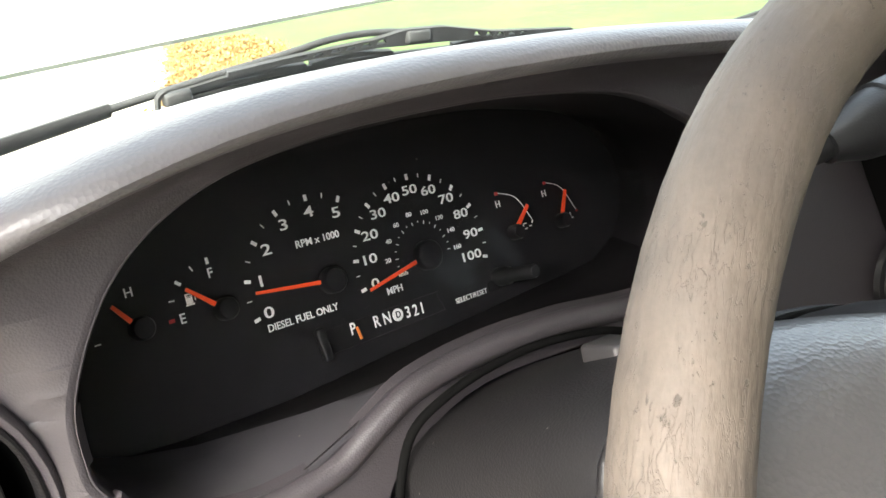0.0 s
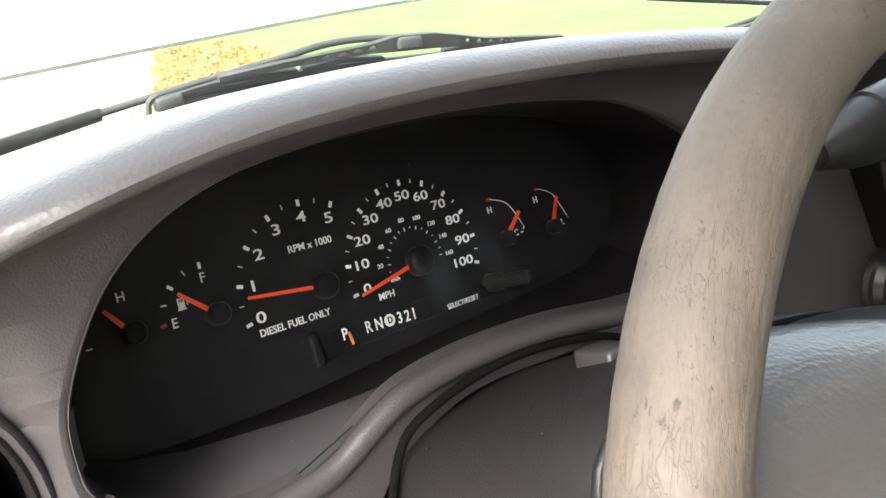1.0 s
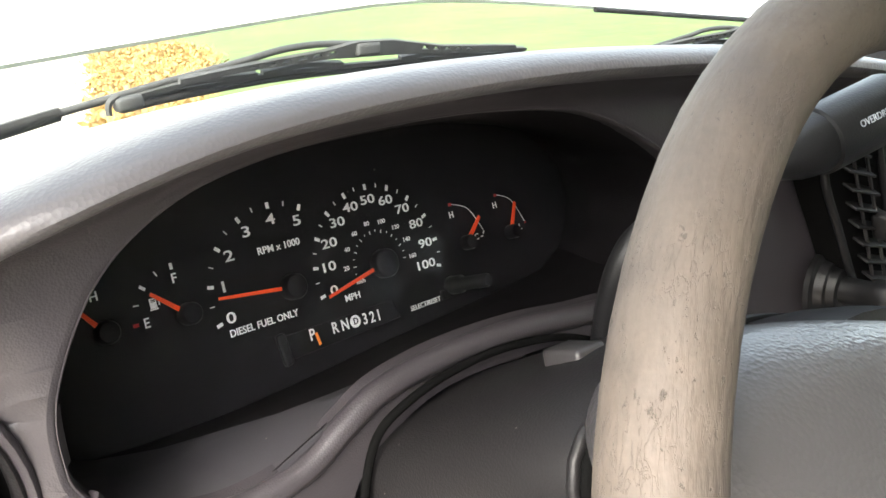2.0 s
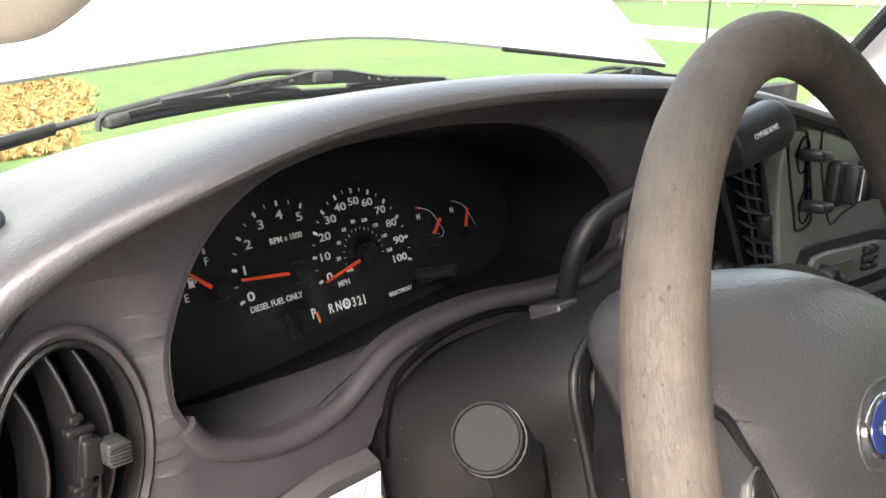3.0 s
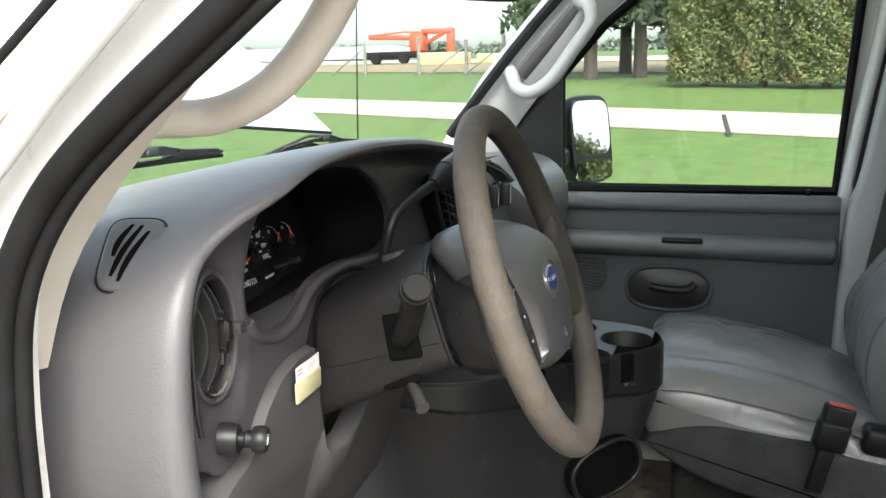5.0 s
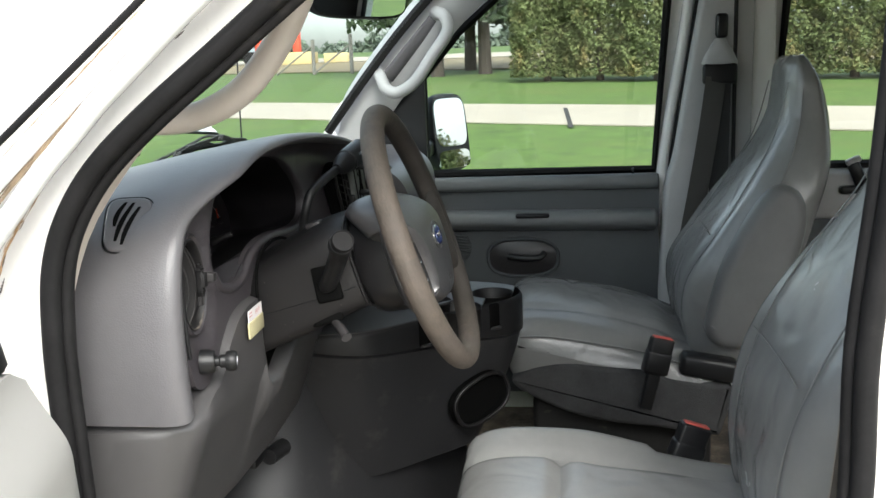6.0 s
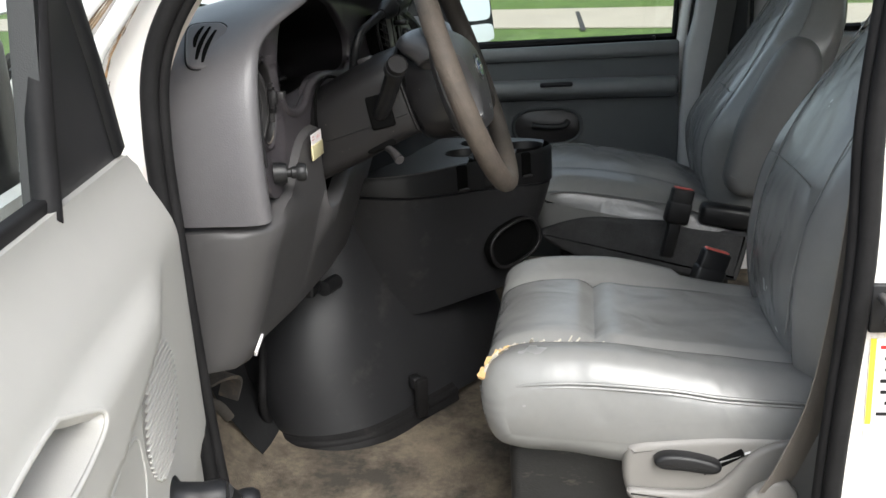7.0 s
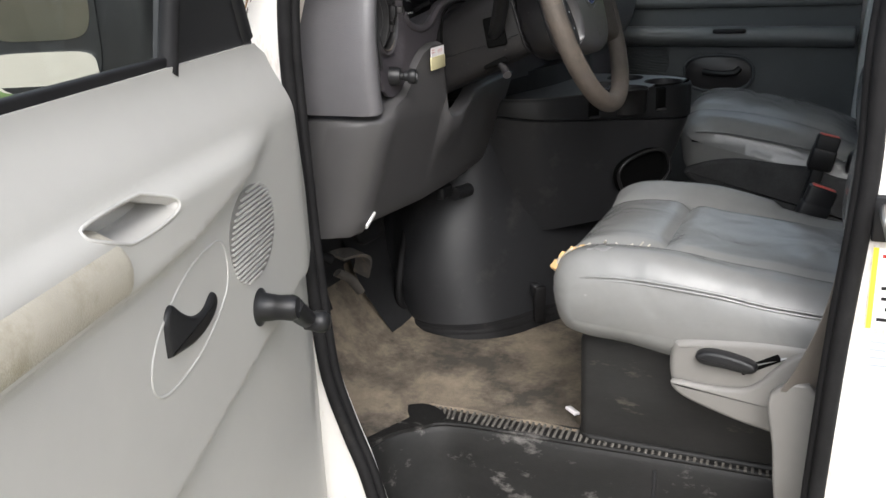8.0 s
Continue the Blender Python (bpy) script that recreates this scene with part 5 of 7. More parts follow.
gk = part("gear_knob", lathe([(0, -0.004), (0.0085, -0.004), (0.0105, 0.003), (0.0145, 0.014), (0.0165, 0.026), (0.0165, 0.03), (0.0182, 0.031), (0.0182, 0.082), (0.0165, 0.087), (0, 0.088)], GM, 28), BLACK, gs, "black gear knob")
TM = Matrix((GA, GU, GS)).transposed().to_4x4()
if TM.determinant() < 0:
    TM = Matrix((GA, -GU, GS)).transposed().to_4x4()
TM.translation = GB + GA * 0.056 + GS * 0.0184
writing("OVERDRIVE", 0.0052, TM, GREYB, gs, 0.9, 0.006)

# ---- steering wheel ----
sw = thing("steering_wheel", W0, "worn taupe leather steering wheel with grey hub pad", "steering wheel")
RX, RU = Vector((math.cos(0.037), math.sin(0.037), 0)), Vector((0, math.sin(0.3286), math.cos(0.3286)))
RC = Vector((-0.3623, 0.0255, 1.3834))
rim = [tuple(RC + RX * 0.181 * math.cos(a) + RU * 0.181 * math.sin(a)) for a in (2 * math.pi * i / 72 for i in range(72))]
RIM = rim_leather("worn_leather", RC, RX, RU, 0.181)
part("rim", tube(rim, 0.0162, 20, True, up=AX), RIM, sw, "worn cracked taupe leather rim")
SEAMW = [(-0.113, 0.0425), (-0.1055, 0.037), (-0.096, 0.0216), (-0.0861, 0.0069), (-0.0754, -0.0148), (-0.0704, -0.0417), (-0.0717, -0.0635), (-0.079, -0.0705)]
padm = spline(SEAMW + [(-0.0653, -0.0765), (-0.03, -0.085), (0.01, -0.09), (0.0628, -0.091), (0.1, -0.08), (0.1155, -0.057), (0.112, -0.0148), (0.0889, 0.033), (0.0337, 0.066), (-0.032, 0.082), (-0.072, 0.082), (-0.1, 0.069)], 5, True)
part("hub_back", loft([[tuple(wp(u * s, -0.006 + v * s, h - 4.0 * max(0, v * s - 0.02) ** 2)) for u, v in oval(0.004, 0, 0.101, 0.08, 44, 2.5)] for h, s in ((-0.084, 0.8), (-0.0815, 0.86), (-0.07, 0.94), (-0.05, 0.985), (-0.03, 1.0), (-0.016, 0.99))]), HUB, sw, "dark moulded hub shell")
rings = [[tuple(wp(u * k, -0.008 + (v + 0.008) * k, h - 0.75 * u * u - 1.3 * v * v - 6.5 * max(0, v - 0.012) ** 2)) for u, v in padm] for k, h in ((0.9, -0.03), (0.965, -0.022), (0.995, -0.012), (1.002, -0.004))]
for sc in (1.0, 0.99, 0.975, 0.955, 0.925, 0.88, 0.82, 0.74, 0.64, 0.52, 0.38, 0.22, 0.08, 0.004):
    r = []
    for u0, v0 in padm:
        u, v = u0 * sc, -0.008 + (v0 + 0.008) * sc
        r.append(tuple(wp(u, v, 0.0205 - 0.75 * u * u - 1.3 * (v + 0.004) ** 2 - 6.5 * max(0, v - 0.012) ** 2 - 0.011 * max(0, 1 - (1 - sc) / 0.13) ** 2)))
    rings.append(r)
part("horn_pad", loft(rings, True, True), PAD, sw, "grey grained horn pad", 60)
part("pad_seam", tube([wp(u, v, 0.0035) for u, v in spline(SEAMW, 6)], 0.0022, 8), BLACK, sw, "dark seam beside the horn pad")


def spoke(rows, material, label):
    """rows: u, v low, v high, h back, h front."""
    rings = []
    for u, v0, v1, h0, h1 in spline(rows, 4):
        rings.append([tuple(wp(u, a, b)) for a, b in oval((v0 + v1) / 2, (h0 + h1) / 2, (v1 - v0) / 2, (h1 - h0) / 2, 32, 3.2)])
    return part("spoke", loft(rings), material, sw, label)


spoke([(-0.05, -0.088, 0.055, -0.034, 0.001), (-0.085, -0.086, 0.056, -0.032, 0.0045), (-0.11, -0.07, 0.054, -0.03, 0.003), (-0.124, -0.055, 0.05, -0.026, -0.001), (-0.134, -0.04, 0.042, -0.02, -0.004)], PAD, "grey moulded spoke")
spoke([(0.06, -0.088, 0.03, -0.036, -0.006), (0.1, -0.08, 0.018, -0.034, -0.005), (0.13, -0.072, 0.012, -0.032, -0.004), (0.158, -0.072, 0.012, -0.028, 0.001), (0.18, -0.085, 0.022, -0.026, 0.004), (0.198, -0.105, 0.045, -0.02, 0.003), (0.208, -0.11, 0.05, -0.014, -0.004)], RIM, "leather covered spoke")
cc = spline([(-0.0934, 0.0114), (-0.1015, 0.0026), (-0.1009, -0.0252), (-0.0913, -0.0624), (-0.0775, -0.0675), (-0.0752, -0.05), (-0.0802, -0.0167), (-0.0868, 0.0058)], 4, True)
cw = part("cruise_switch", pillow(cc, -0.002, 0.0065, 0.0015, lambda u, v, w: tuple(wp(u, v, w)), 2), BLACK, sw, "black cruise control buttons")
part("switch_trim", tube([wp(u, v, 0.0045) for u, v in inset(cc, -0.0012)], 0.0011, 6, True), METAL, cw, "thin silver outline")
part("button_gap", tube([wp(-0.1, -0.031, 0.0066), wp(-0.0775, -0.0335, 0.0066)], 0.0006, 5), FACE, cw)
WM = Matrix((Vector((1, 0, 0)), E2, AX)).transposed().to_4x4()
for txt, u, v in (("ON", -0.0905, -0.016), ("OFF", -0.0872, -0.042)):
    WM.translation = wp(u, v, 0.0068)
    writing(txt, 0.0036, WM.copy(), GREYB, cw, 0.9, 0.0)
part("warning_mark", tube([wp(0.022 + u, -0.06 + v + 0.1 * u, 0.0152 - 0.12 * u) for u, v in ((-0.013, -0.005), (0.013, -0.005), (0.013, 0.005), (-0.013, 0.005))], 0.0006, 5, True), PAD, sw, "small moulded mark")
part("badge_well", tube([wp(u, v, 0.0198) for u, v in oval(0, 0, 0.029, 0.0195, 40)], 0.0012, 8, True), PAD, sw)
lg = part("badge", loft([[tuple(wp(u * s, v * s, h)) for u, v in oval(0, 0, 0.0225, 0.0142, 36)] for h, s in ((0.0185, 1.0), (0.0212, 1.0), (0.0222, 0.94))]), CHROME, sw, "oval chrome edged badge")
part("badge_field", loft([[tuple(wp(u * s, v * s, h)) for u, v in oval(0, 0, 0.0205, 0.0122, 36)] for h, s in ((0.0215, 1.0), (0.0226, 0.98))]), BLUE, lg, "blue enamel field")
part("badge_scroll", tube([wp(0.012 * k / 8, 0.0026 * math.sin(k * 1.5), 0.0227) for k in range(-8, 9)], 0.0008, 5), CHROME, lg, "silver scroll")

# ---- engine cover and console ----
EC = [
    (0.69, [(-0.165, 0.53), (-0.222, 0.475), (-0.265, 0.43), (-0.288, 0.375), (-0.281, 0.318), (-0.252, 0.26), (-0.2, 0.216), (-0.15, 0.188), (-0.105, 0.16), (-0.05, 0.125), (0.1, 0.05), (0.3, 0.05), (0.3, 0.54)]),
    (0.80, [(-0.16, 0.54), (-0.225, 0.495), (-0.264, 0.445), (-0.276, 0.39), (-0.264, 0.33), (-0.232, 0.278), (-0.187, 0.24), (-0.14, 0.212), (-0.09, 0.185), (-0.03, 0.155), (0.1, 0.09), (0.3, 0.09), (0.3, 0.54)]),
    (0.88, [(-0.135, 0.545), (-0.2, 0.5), (-0.24, 0.45), (-0.256, 0.40), (-0.246, 0.342), (-0.218, 0.293), (-0.175, 0.257), (-0.128, 0.23), (-0.08, 0.204), (-0.02, 0.178), (0.1, 0.12), (0.3, 0.12), (0.3, 0.54)]),
    (0.97, [(-0.1, 0.55), (-0.165, 0.5), (-0.203, 0.45), (-0.222, 0.397), (-0.214, 0.342), (-0.19, 0.298), (-0.155, 0.268), (-0.115, 0.246), (-0.07, 0.224), (-0.01, 0.2), (0.1, 0.15), (0.3, 0.15), (0.3, 0.54)]),
    (1.08, [(-0.07, 0.55), (-0.14, 0.49), (-0.177, 0.44), (-0.197, 0.39), (-0.193, 0.34), (-0.175, 0.3), (-0.145, 0.27), (-0.105, 0.248), (-0.055, 0.23), (0.0, 0.21), (0.1, 0.18), (0.3, 0.18), (0.3, 0.54)]),
    (1.22, [(-0.06, 0.53), (-0.125, 0.48), (-0.163, 0.44), (-0.185, 0.385), (-0.183, 0.335), (-0.167, 0.295), (-0.14, 0.265), (-0.1, 0.245), (-0.05, 0.23), (0.0, 0.215), (0.1, 0.2), (0.3, 0.2), (0.3, 0.54)]),
]
ec = thing("engine_cover", (-0.1, 0.2, FZ), "dark grey moulded engine cover between the footwells", "engine cover")
levels = [spline([(x, y, z) for x, y in c], 5, True) for z, c in EC]
cover = [spline([lv[i] for lv in levels], 4) for i in range(len(levels[0]))]
part("cover", loft([[c[k] for c in cover] for k in range(len(cover[0]))]), ENGINE, ec)
FL = spline([(x - 0.004, y - 0.003) for x, y in EC[0][1][:10]], 6)
part("rubber_flange", tube([(x, y, 0.697) for x, y in FL], 0.0105, 8), RUBBER, ec, "black rubber floor flange")
part("flange_skirt", loft([[(x + dx, y + 0.7 * dx, z) for x, y in FL] for dx, z in ((0.010, 0.712), (0.0, 0.708), (-0.010, 0.694), (-0.013, 0.682))], False, False), RUBBER, ec)
part("flange_side", tube(spline([(-0.243, 0.458, 0.70), (-0.287, 0.452, 0.765), (-0.272, 0.452, 0.83), (-0.215, 0.462, 0.895), (-0.145, 0.47, 0.955), (-0.1, 0.48, 1.02)], 6), 0.0085, 8), RUBBER, ec, "black rubber edge of the cover")
part("latch_strap", rbox((0.015, 0.026, 0.085), 0.004, pose(-0.167, 0.172, 0.735, 0, -6, 40)), RUBBER, ec, "black rubber latch strap")
part("latch_catch", rbox((0.022, 0.02, 0.026), 0.004, pose(-0.164, 0.182, 0.768, 0, -6, 40)), BLACK, ec)

con = thing("centre_console", (0.05, 0.1, 1.13), "grey plastic console with a black cup holder tray", "console")
TP = [(-0.19, 0.46), (-0.176, 0.30), (-0.168, 0.215), (-0.14, 0.15), (-0.04, 0.05), (0.03, -0.025), (0.075, -0.068), (0.13, -0.085), (0.19, -0.06), (0.225, 0.02), (0.25, 0.2), (0.25, 0.46)]
TB = [(-0.10, 0.46), (-0.085, 0.30), (-0.07, 0.205), (-0.05, 0.155), (0.0, 0.085), (0.035, 0.035), (0.06, 0.015), (0.10, 0.01), (0.15, 0.03), (0.19, 0.06), (0.2, 0.2), (0.2, 0.46)]
TPd, TBd = spline(TP, 5, True), spline(TB, 5, True)


def tray_z(y):
    """Height of the seam between the black tray and the grey body."""
    return 1.105 + 0.115 * (min(y, 0.3) + 0.08)


rings = []
for k, t in ((0, 0.0), (0, 0.02), (1, 0.12), (1, 0.3), (1, 0.5), (1, 0.7), (1, 0.86), (1, 0.95), (1, 0.985), (2, 1.0)):
    e = t ** 1.25
    ins = 0.006 if k == 0 and t == 0 else 0.0 if k < 2 else 0.022
    a, b = inset(TPd, 0.004 + ins), inset(TBd, ins)
    rings.append([(p[0] + (q[0] - p[0]) * e, p[1] + (q[1] - p[1]) * e, tray_z(o[1]) + (0.868 + 0.12 * max(0, 0.19 - q[1]) - tray_z(o[1])) * t) for p, q, o in zip(a, b, TPd)])
part("lower_body", loft(rings), ENGINE, con)
cups = [(0.165, 0.07, 0.040), (0.118, -0.026, 0.040), (0.052, 0.088, 0.040), (0.008, 0.03, 0.044)]
holes = [oval(x, y, r, r, 24) for x, y, r in cups]
TZ = 1.178
part("tray_top", plate([tuple(p) for p in inset(TPd, 0.003)], holes, lambda u, v: (u, v, TZ), 0.004), LOWER, con, "grey tray top with cup holes")
part("tray_side", loft([[(x, y, z if z > 1.13 else tray_z(oy) + z) for (x, y), (ox, oy) in zip(inset(TPd, d), TPd)] for z, d in ((0.0, 0.006), (0.002, 0.0), (TZ - 0.008, 0.0), (TZ - 0.0025, 0.002), (TZ + 0.0005, 0.005))], True, False), BLACK, con, "black tray side")
for x, y, r in cups:
    part("cup_holder", loft([[(x + k * r * math.cos(a), y + k * r * math.sin(a), TZ + 0.0005 + h) for a in (2 * math.pi * j / 32 for j in range(32))] for k, h in ((1.05, 0.0), (1.03, 0.0014), (0.99, 0.0), (0.95, -0.05), (0.02, -0.053))], True, False), RIBDARK, con, "black cup well")
for x, y, a in ((0.043, -0.034, 45), (-0.07, 0.082, 45)):
    nt = part("cup_notch", rbox((0.026, 0.012, 0.05), 0.005, pose(x, y, 1.152, 0, 0, -a)), HOLE_M, con, "finger notch, its shade a near-black box")
    part("notch_lip", rbox((0.022, 0.012, 0.006), 0.003, pose(x - 0.004, y - 0.004, 1.13, 0, 0, -a)), RIBGREY, nt)
PK = Vector((0.69, -0.72, 0)).normalized()


def pkp(u, v, h):
    o = Vector((0.012, -0.008, 0.998))
    n = Vector((-0.72, -0.69, 0.1)).normalized()
    return tuple(o + PK * u + Vector((0, 0, v)) + n * (h + 0.05 * u))


PO = oval(0.0, 0.0, 0.062, 0.042, 32, 2.6, 0.3)
part("pocket_lip", tube([pkp(u, v, 0.006) for u, v in PO], 0.0038, 8, True), COLUMN, con)
part("pocket", loft([[pkp(u, v, h) for u, v in inset(PO, d)] for d, h in ((-0.003, -0.012), (-0.001, 0.006), (0.002, 0.004), (0.006, -0.028), (0.014, -0.034))], True, True), HOLE_M, con, "open storage pocket, its shade in the colour")

# ---- seats ----
def backrest(x0, rows, parent):
    """rows: height, front, back, half width; a rounded cushion with side bolsters and a narrow head."""
    rings = []
    for z, yf, yb, hw in spline(rows, 4):
        r = []
        for u, v in oval(0, 0, 1, 1, 56, 3.0):
            low = min(1, max(0, (1.40 - z) / 0.15))
            y = (yf + yb) / 2 + v * (yf - yb) / 2
            if v > 0:
                y += (0.02 * low * math.exp(-((abs(u) - 0.8) / 0.17) ** 2) - 0.008 * low * math.exp(-((abs(u) - 0.58) / 0.05) ** 2)) * v
            k = 0.004 * noise.noise((x0 * 5 + u * 2.5, v * 2, z * 9))
            r.append((x0 + u * hw, y + k, z + k))
        rings.append(r)
    return part("backrest", loft(rings), VINYL, parent, "grey vinyl high backrest")


def cushion(x0, hw, prof, top, parent, name="cushion"):
    """prof: closed outline in (y, z); top(w, y, e, k): how far its upper side is lifted, e from 0 in the middle to 1 at the sides."""
    rings = []
    c = spline(prof, 7, True)
    for k in range(49):
        w = -hw + 2 * hw * k / 48
        e = abs(w) / hw
        ins = 0.036 * max(0, (e - 0.8) / 0.2) ** 2.6
        r = []
        for y, z in inset(c, ins):
            up = min(1, max(0, (z - 0.955) / 0.045))
            fold = min(1, max(0, (e - 0.93) / 0.07)) * min(1, max(0, (-0.2 - y) / 0.1)) * (1 - up)
            dx = math.copysign(fold * 0.006 * math.sin(64 * y + 40 * (z - 0.9) + 3 * math.sin(30 * y)), w)
            r.append((x0 + w + dx, y, z + up * top(w, y, e) + 0.004 * noise.noise((x0 * 3 + w * 9, y * 9, z * 7))))
        rings.append(r)
    return part(name, loft(rings), VINYL, parent, "grey vinyl cushion with creases", 60)


def buckle(x, y, z, tilt, parent):
    m = pose(x, y, z, tilt, 0, 12)
    part("buckle_stalk", rbox((0.018, 0.028, 0.1), 0.004, m @ pose(0, 0, -0.07)), BLACK, parent)
    b = part("buckle", rbox((0.026, 0.05, 0.082), 0.005, m), BLACK, parent, "black seat belt buckle")
    part("buckle_button", rbox((0.017, 0.042, 0.007), 0.002, m @ pose(0, 0, 0.0395)), BUCKLE_RED, b, "red release button")
    part("buckle_shell", rbox((0.03, 0.054, 0.05), 0.006, m @ pose(0, 0, -0.014)), BLACK, b)


# driver's seat
DX = -0.43
ds = thing("driver_seat", (DX, -0.25, FZ), "worn grey vinyl driver's seat with a torn front edge", "seat", "front seats")
DP = [(-0.024, 0.90), (-0.008, 0.935), (-0.006, 0.98), (-0.026, 1.01), (-0.075, 1.026), (-0.15, 1.026), (-0.25, 1.014), (-0.36, 1.0), (-0.46, 0.985), (-0.485, 0.94), (-0.47, 0.87), (-0.35, 0.85), (-0.2, 0.866), (-0.12, 0.880), (-0.06, 0.886)]


def d_top(w, y, e):
    far = w > 0
    roll = (0.018 if far else 0.006) * math.exp(-((e - 0.82) / 0.13) ** 2) * (1 if y > -0.3 else 0.5)
    valley = -0.0125 * math.exp(-((e - 0.575) / 0.04) ** 2)
    cross = -0.013 * math.exp(-((y + 0.163) / 0.012) ** 2) * (e < 0.56)
    dip = -0.007 * math.sin(math.pi * min(1, max(0, (-y - 0.17) / 0.2))) * max(0, 1 - e * 1.6)
    return roll + valley + cross + dip - (0.022 * max(0, (-y - 0.2) / 0.25) if far and e > 0.5 else 0)


c = cushion(DX, 0.236, DP, d_top, ds)


def on_cushion(w, y, h=0.0):
    """A point on the upper side of the driver's cushion."""
    zt = interp(y, [(-0.46, 0.985), (-0.36, 1.0), (-0.25, 1.014), (-0.15, 1.026), (-0.075, 1.026), (-0.026, 1.01), (-0.012, 0.997), (-0.006, 0.98)])
    return (DX + w, y, zt + min(1, max(0, (zt - 0.955) / 0.045)) * d_top(w, y, abs(w) / 0.236) + h)


for dz in (0.0, -0.0055):
    part("piping", tube(spline([(DX - 0.19, -0.0045, 0.975 + dz), (DX - 0.218, -0.022, 0.98 + dz), (DX - 0.2325, -0.07, 0.996 + dz), (DX - 0.2345, -0.141, 1.0 + dz), (DX - 0.2352, -0.255, 0.992 + dz), (DX - 0.2352, -0.33, 0.981 + dz), (DX - 0.232, -0.44, 0.972 + dz)], 6), 0.0022, 6), VINYL, c)
part("cross_seam", tube([on_cushion(w, -0.163 - 0.006 * math.cos(w * 12), 0.0) for w in np.linspace(-0.13, 0.13, 16)], 0.0013, 6), VINYL, c, "stitched cross seam")
for sg in (-1, 1):
    part("long_seam", tube([on_cushion(sg * (0.1355 + 0.004 * math.sin(9 * y)), y, 0.0005) for y in np.linspace(-0.03, -0.44, 24)], 0.0013, 6), VINYL, c)
TEAR = [(-0.204, -0.0085), (-0.18, -0.02), (-0.16, -0.036), (-0.146, -0.055), (-0.138, -0.085), (-0.135, -0.13), (-0.134, -0.17)]
td = spline(TEAR, 8)
part("torn_edge", tube([on_cushion(w + 0.002 * math.sin(97 * i), y, 0.001) for i, (w, y) in enumerate(td)], lambda t: (0.0062 + 0.0028 * math.sin(55 * t) + 0.0016 * math.sin(131 * t)) * max(0, 1 - 1.75 * t) ** 0.8 + 0.0005, 8, squash=0.6), FOAM, c, "yellow foam showing in a tear")
fray = random.Random(5)
for i in range(0, len(td), 1):
    w, y = td[i]
    part("loose_thread", tube([on_cushion(w + fray.uniform(-0.004, 0.004), y, 0.002), on_cushion(w + fray.uniform(-0.009, 0.009), y - fray.uniform(-0.004, 0.012), 0.004)], fray.uniform(0.0006, 0.0017), 5), FRAY, c)
D_ROWS = [(0.95, -0.45, -0.6, 0.18), (0.985, -0.425, -0.63, 0.222), (1.07, -0.413, -0.65, 0.236), (1.14, -0.42, -0.665, 0.238), (1.2, -0.434, -0.68, 0.236), (1.27, -0.468, -0.695, 0.23), (1.34, -0.508, -0.71, 0.216), (1.39, -0.542, -0.72, 0.198), (1.43, -0.568, -0.725, 0.178), (1.47, -0.59, -0.73, 0.158), (1.53, -0.615, -0.73, 0.143), (1.58, -0.63, -0.72, 0.134), (1.615, -0.642, -0.71, 0.115), (1.63, -0.662, -0.698, 0.07)]
db = backrest(DX, D_ROWS, ds)
part("back_cross_seam", tube([(DX + u, -0.4465 + 0.2 * u * u, 1.232) for u in np.linspace(-0.13, 0.13, 12)], 0.0015, 6), VINYL, db)
for sg in (-1, 1):
    part("back_seam", tube(spline([(DX + sg * 0.138, -0.418, 1.03), (DX + sg * 0.138, -0.428, 1.14), (DX + sg * 0.137, -0.46, 1.24), (DX + sg * 0.13, -0.513, 1.34), (DX + sg * 0.11, -0.575, 1.44), (DX + sg * 0.095, -0.615, 1.54)], 5), 0.0014, 6), VINYL, db)
part("recliner_cap", lathe([(0, 0), (0.012, 0), (0.012, 0.012), (0.008, 0.016), (0, 0.016)], pose(DX - 0.226, -0.55, 1.30, 0, -90, 0), 16), BLACK, ds, "black armrest bolt")
seat_box = rbox((0.39, 0.44, 0.20), 0.016, pose(-0.40, -0.257, 0.772), 3)
part("pedestal", seat_box, SEATBOX, ds, "black scuffed seat box")
part("pedestal_bead", tube([(x, y, FZ + 0.014) for x, y in oval(-0.40, -0.257, 0.196, 0.221, 48, 16)], 0.006, 8, True), SEATBOX, ds)
part("box_hole", lathe([(0, 0), (0.017, 0), (0.017, 0.003), (0, 0.003)], pose(-0.5945, -0.395, 0.72, 0, -90, 0), 20), HOLE_M, ds, "round hole, its shade a near-black disc")
sh = spline([(-0.199, 0.902), (-0.21, 0.916), (-0.26, 0.923), (-0.325, 0.928), (-0.40, 0.928), (-0.46, 0.93), (-0.48, 0.83), (-0.42, 0.77), (-0.36, 0.785), (-0.293, 0.80), (-0.215, 0.826), (-0.197, 0.86)], 4, True)
sd = part("side_shield", pillow(sh, -0.64, -0.672, 0.012, lambda u, v, w: (w, u, v), 3), SHIELD, ds, "pale grey plastic side shield")
sl = spline([(-0.202, 0.853), (-0.25, 0.852), (-0.295, 0.853), (-0.325, 0.868), (-0.375, 0.918), (-0.46, 0.925), (-0.48, 0.83), (-0.42, 0.774), (-0.36, 0.788), (-0.293, 0.803), (-0.218, 0.829)], 4, True)
part("shield_step", pillow(sl, -0.668, -0.681, 0.007, lambda u, v, w: (w, u, v), 3), SHIELD, sd)
part("lever_slot", rbox((0.004, 0.06, 0.012), 0.002, pose(-0.6722, -0.325, 0.893, -30)), HOLE_M, sd)
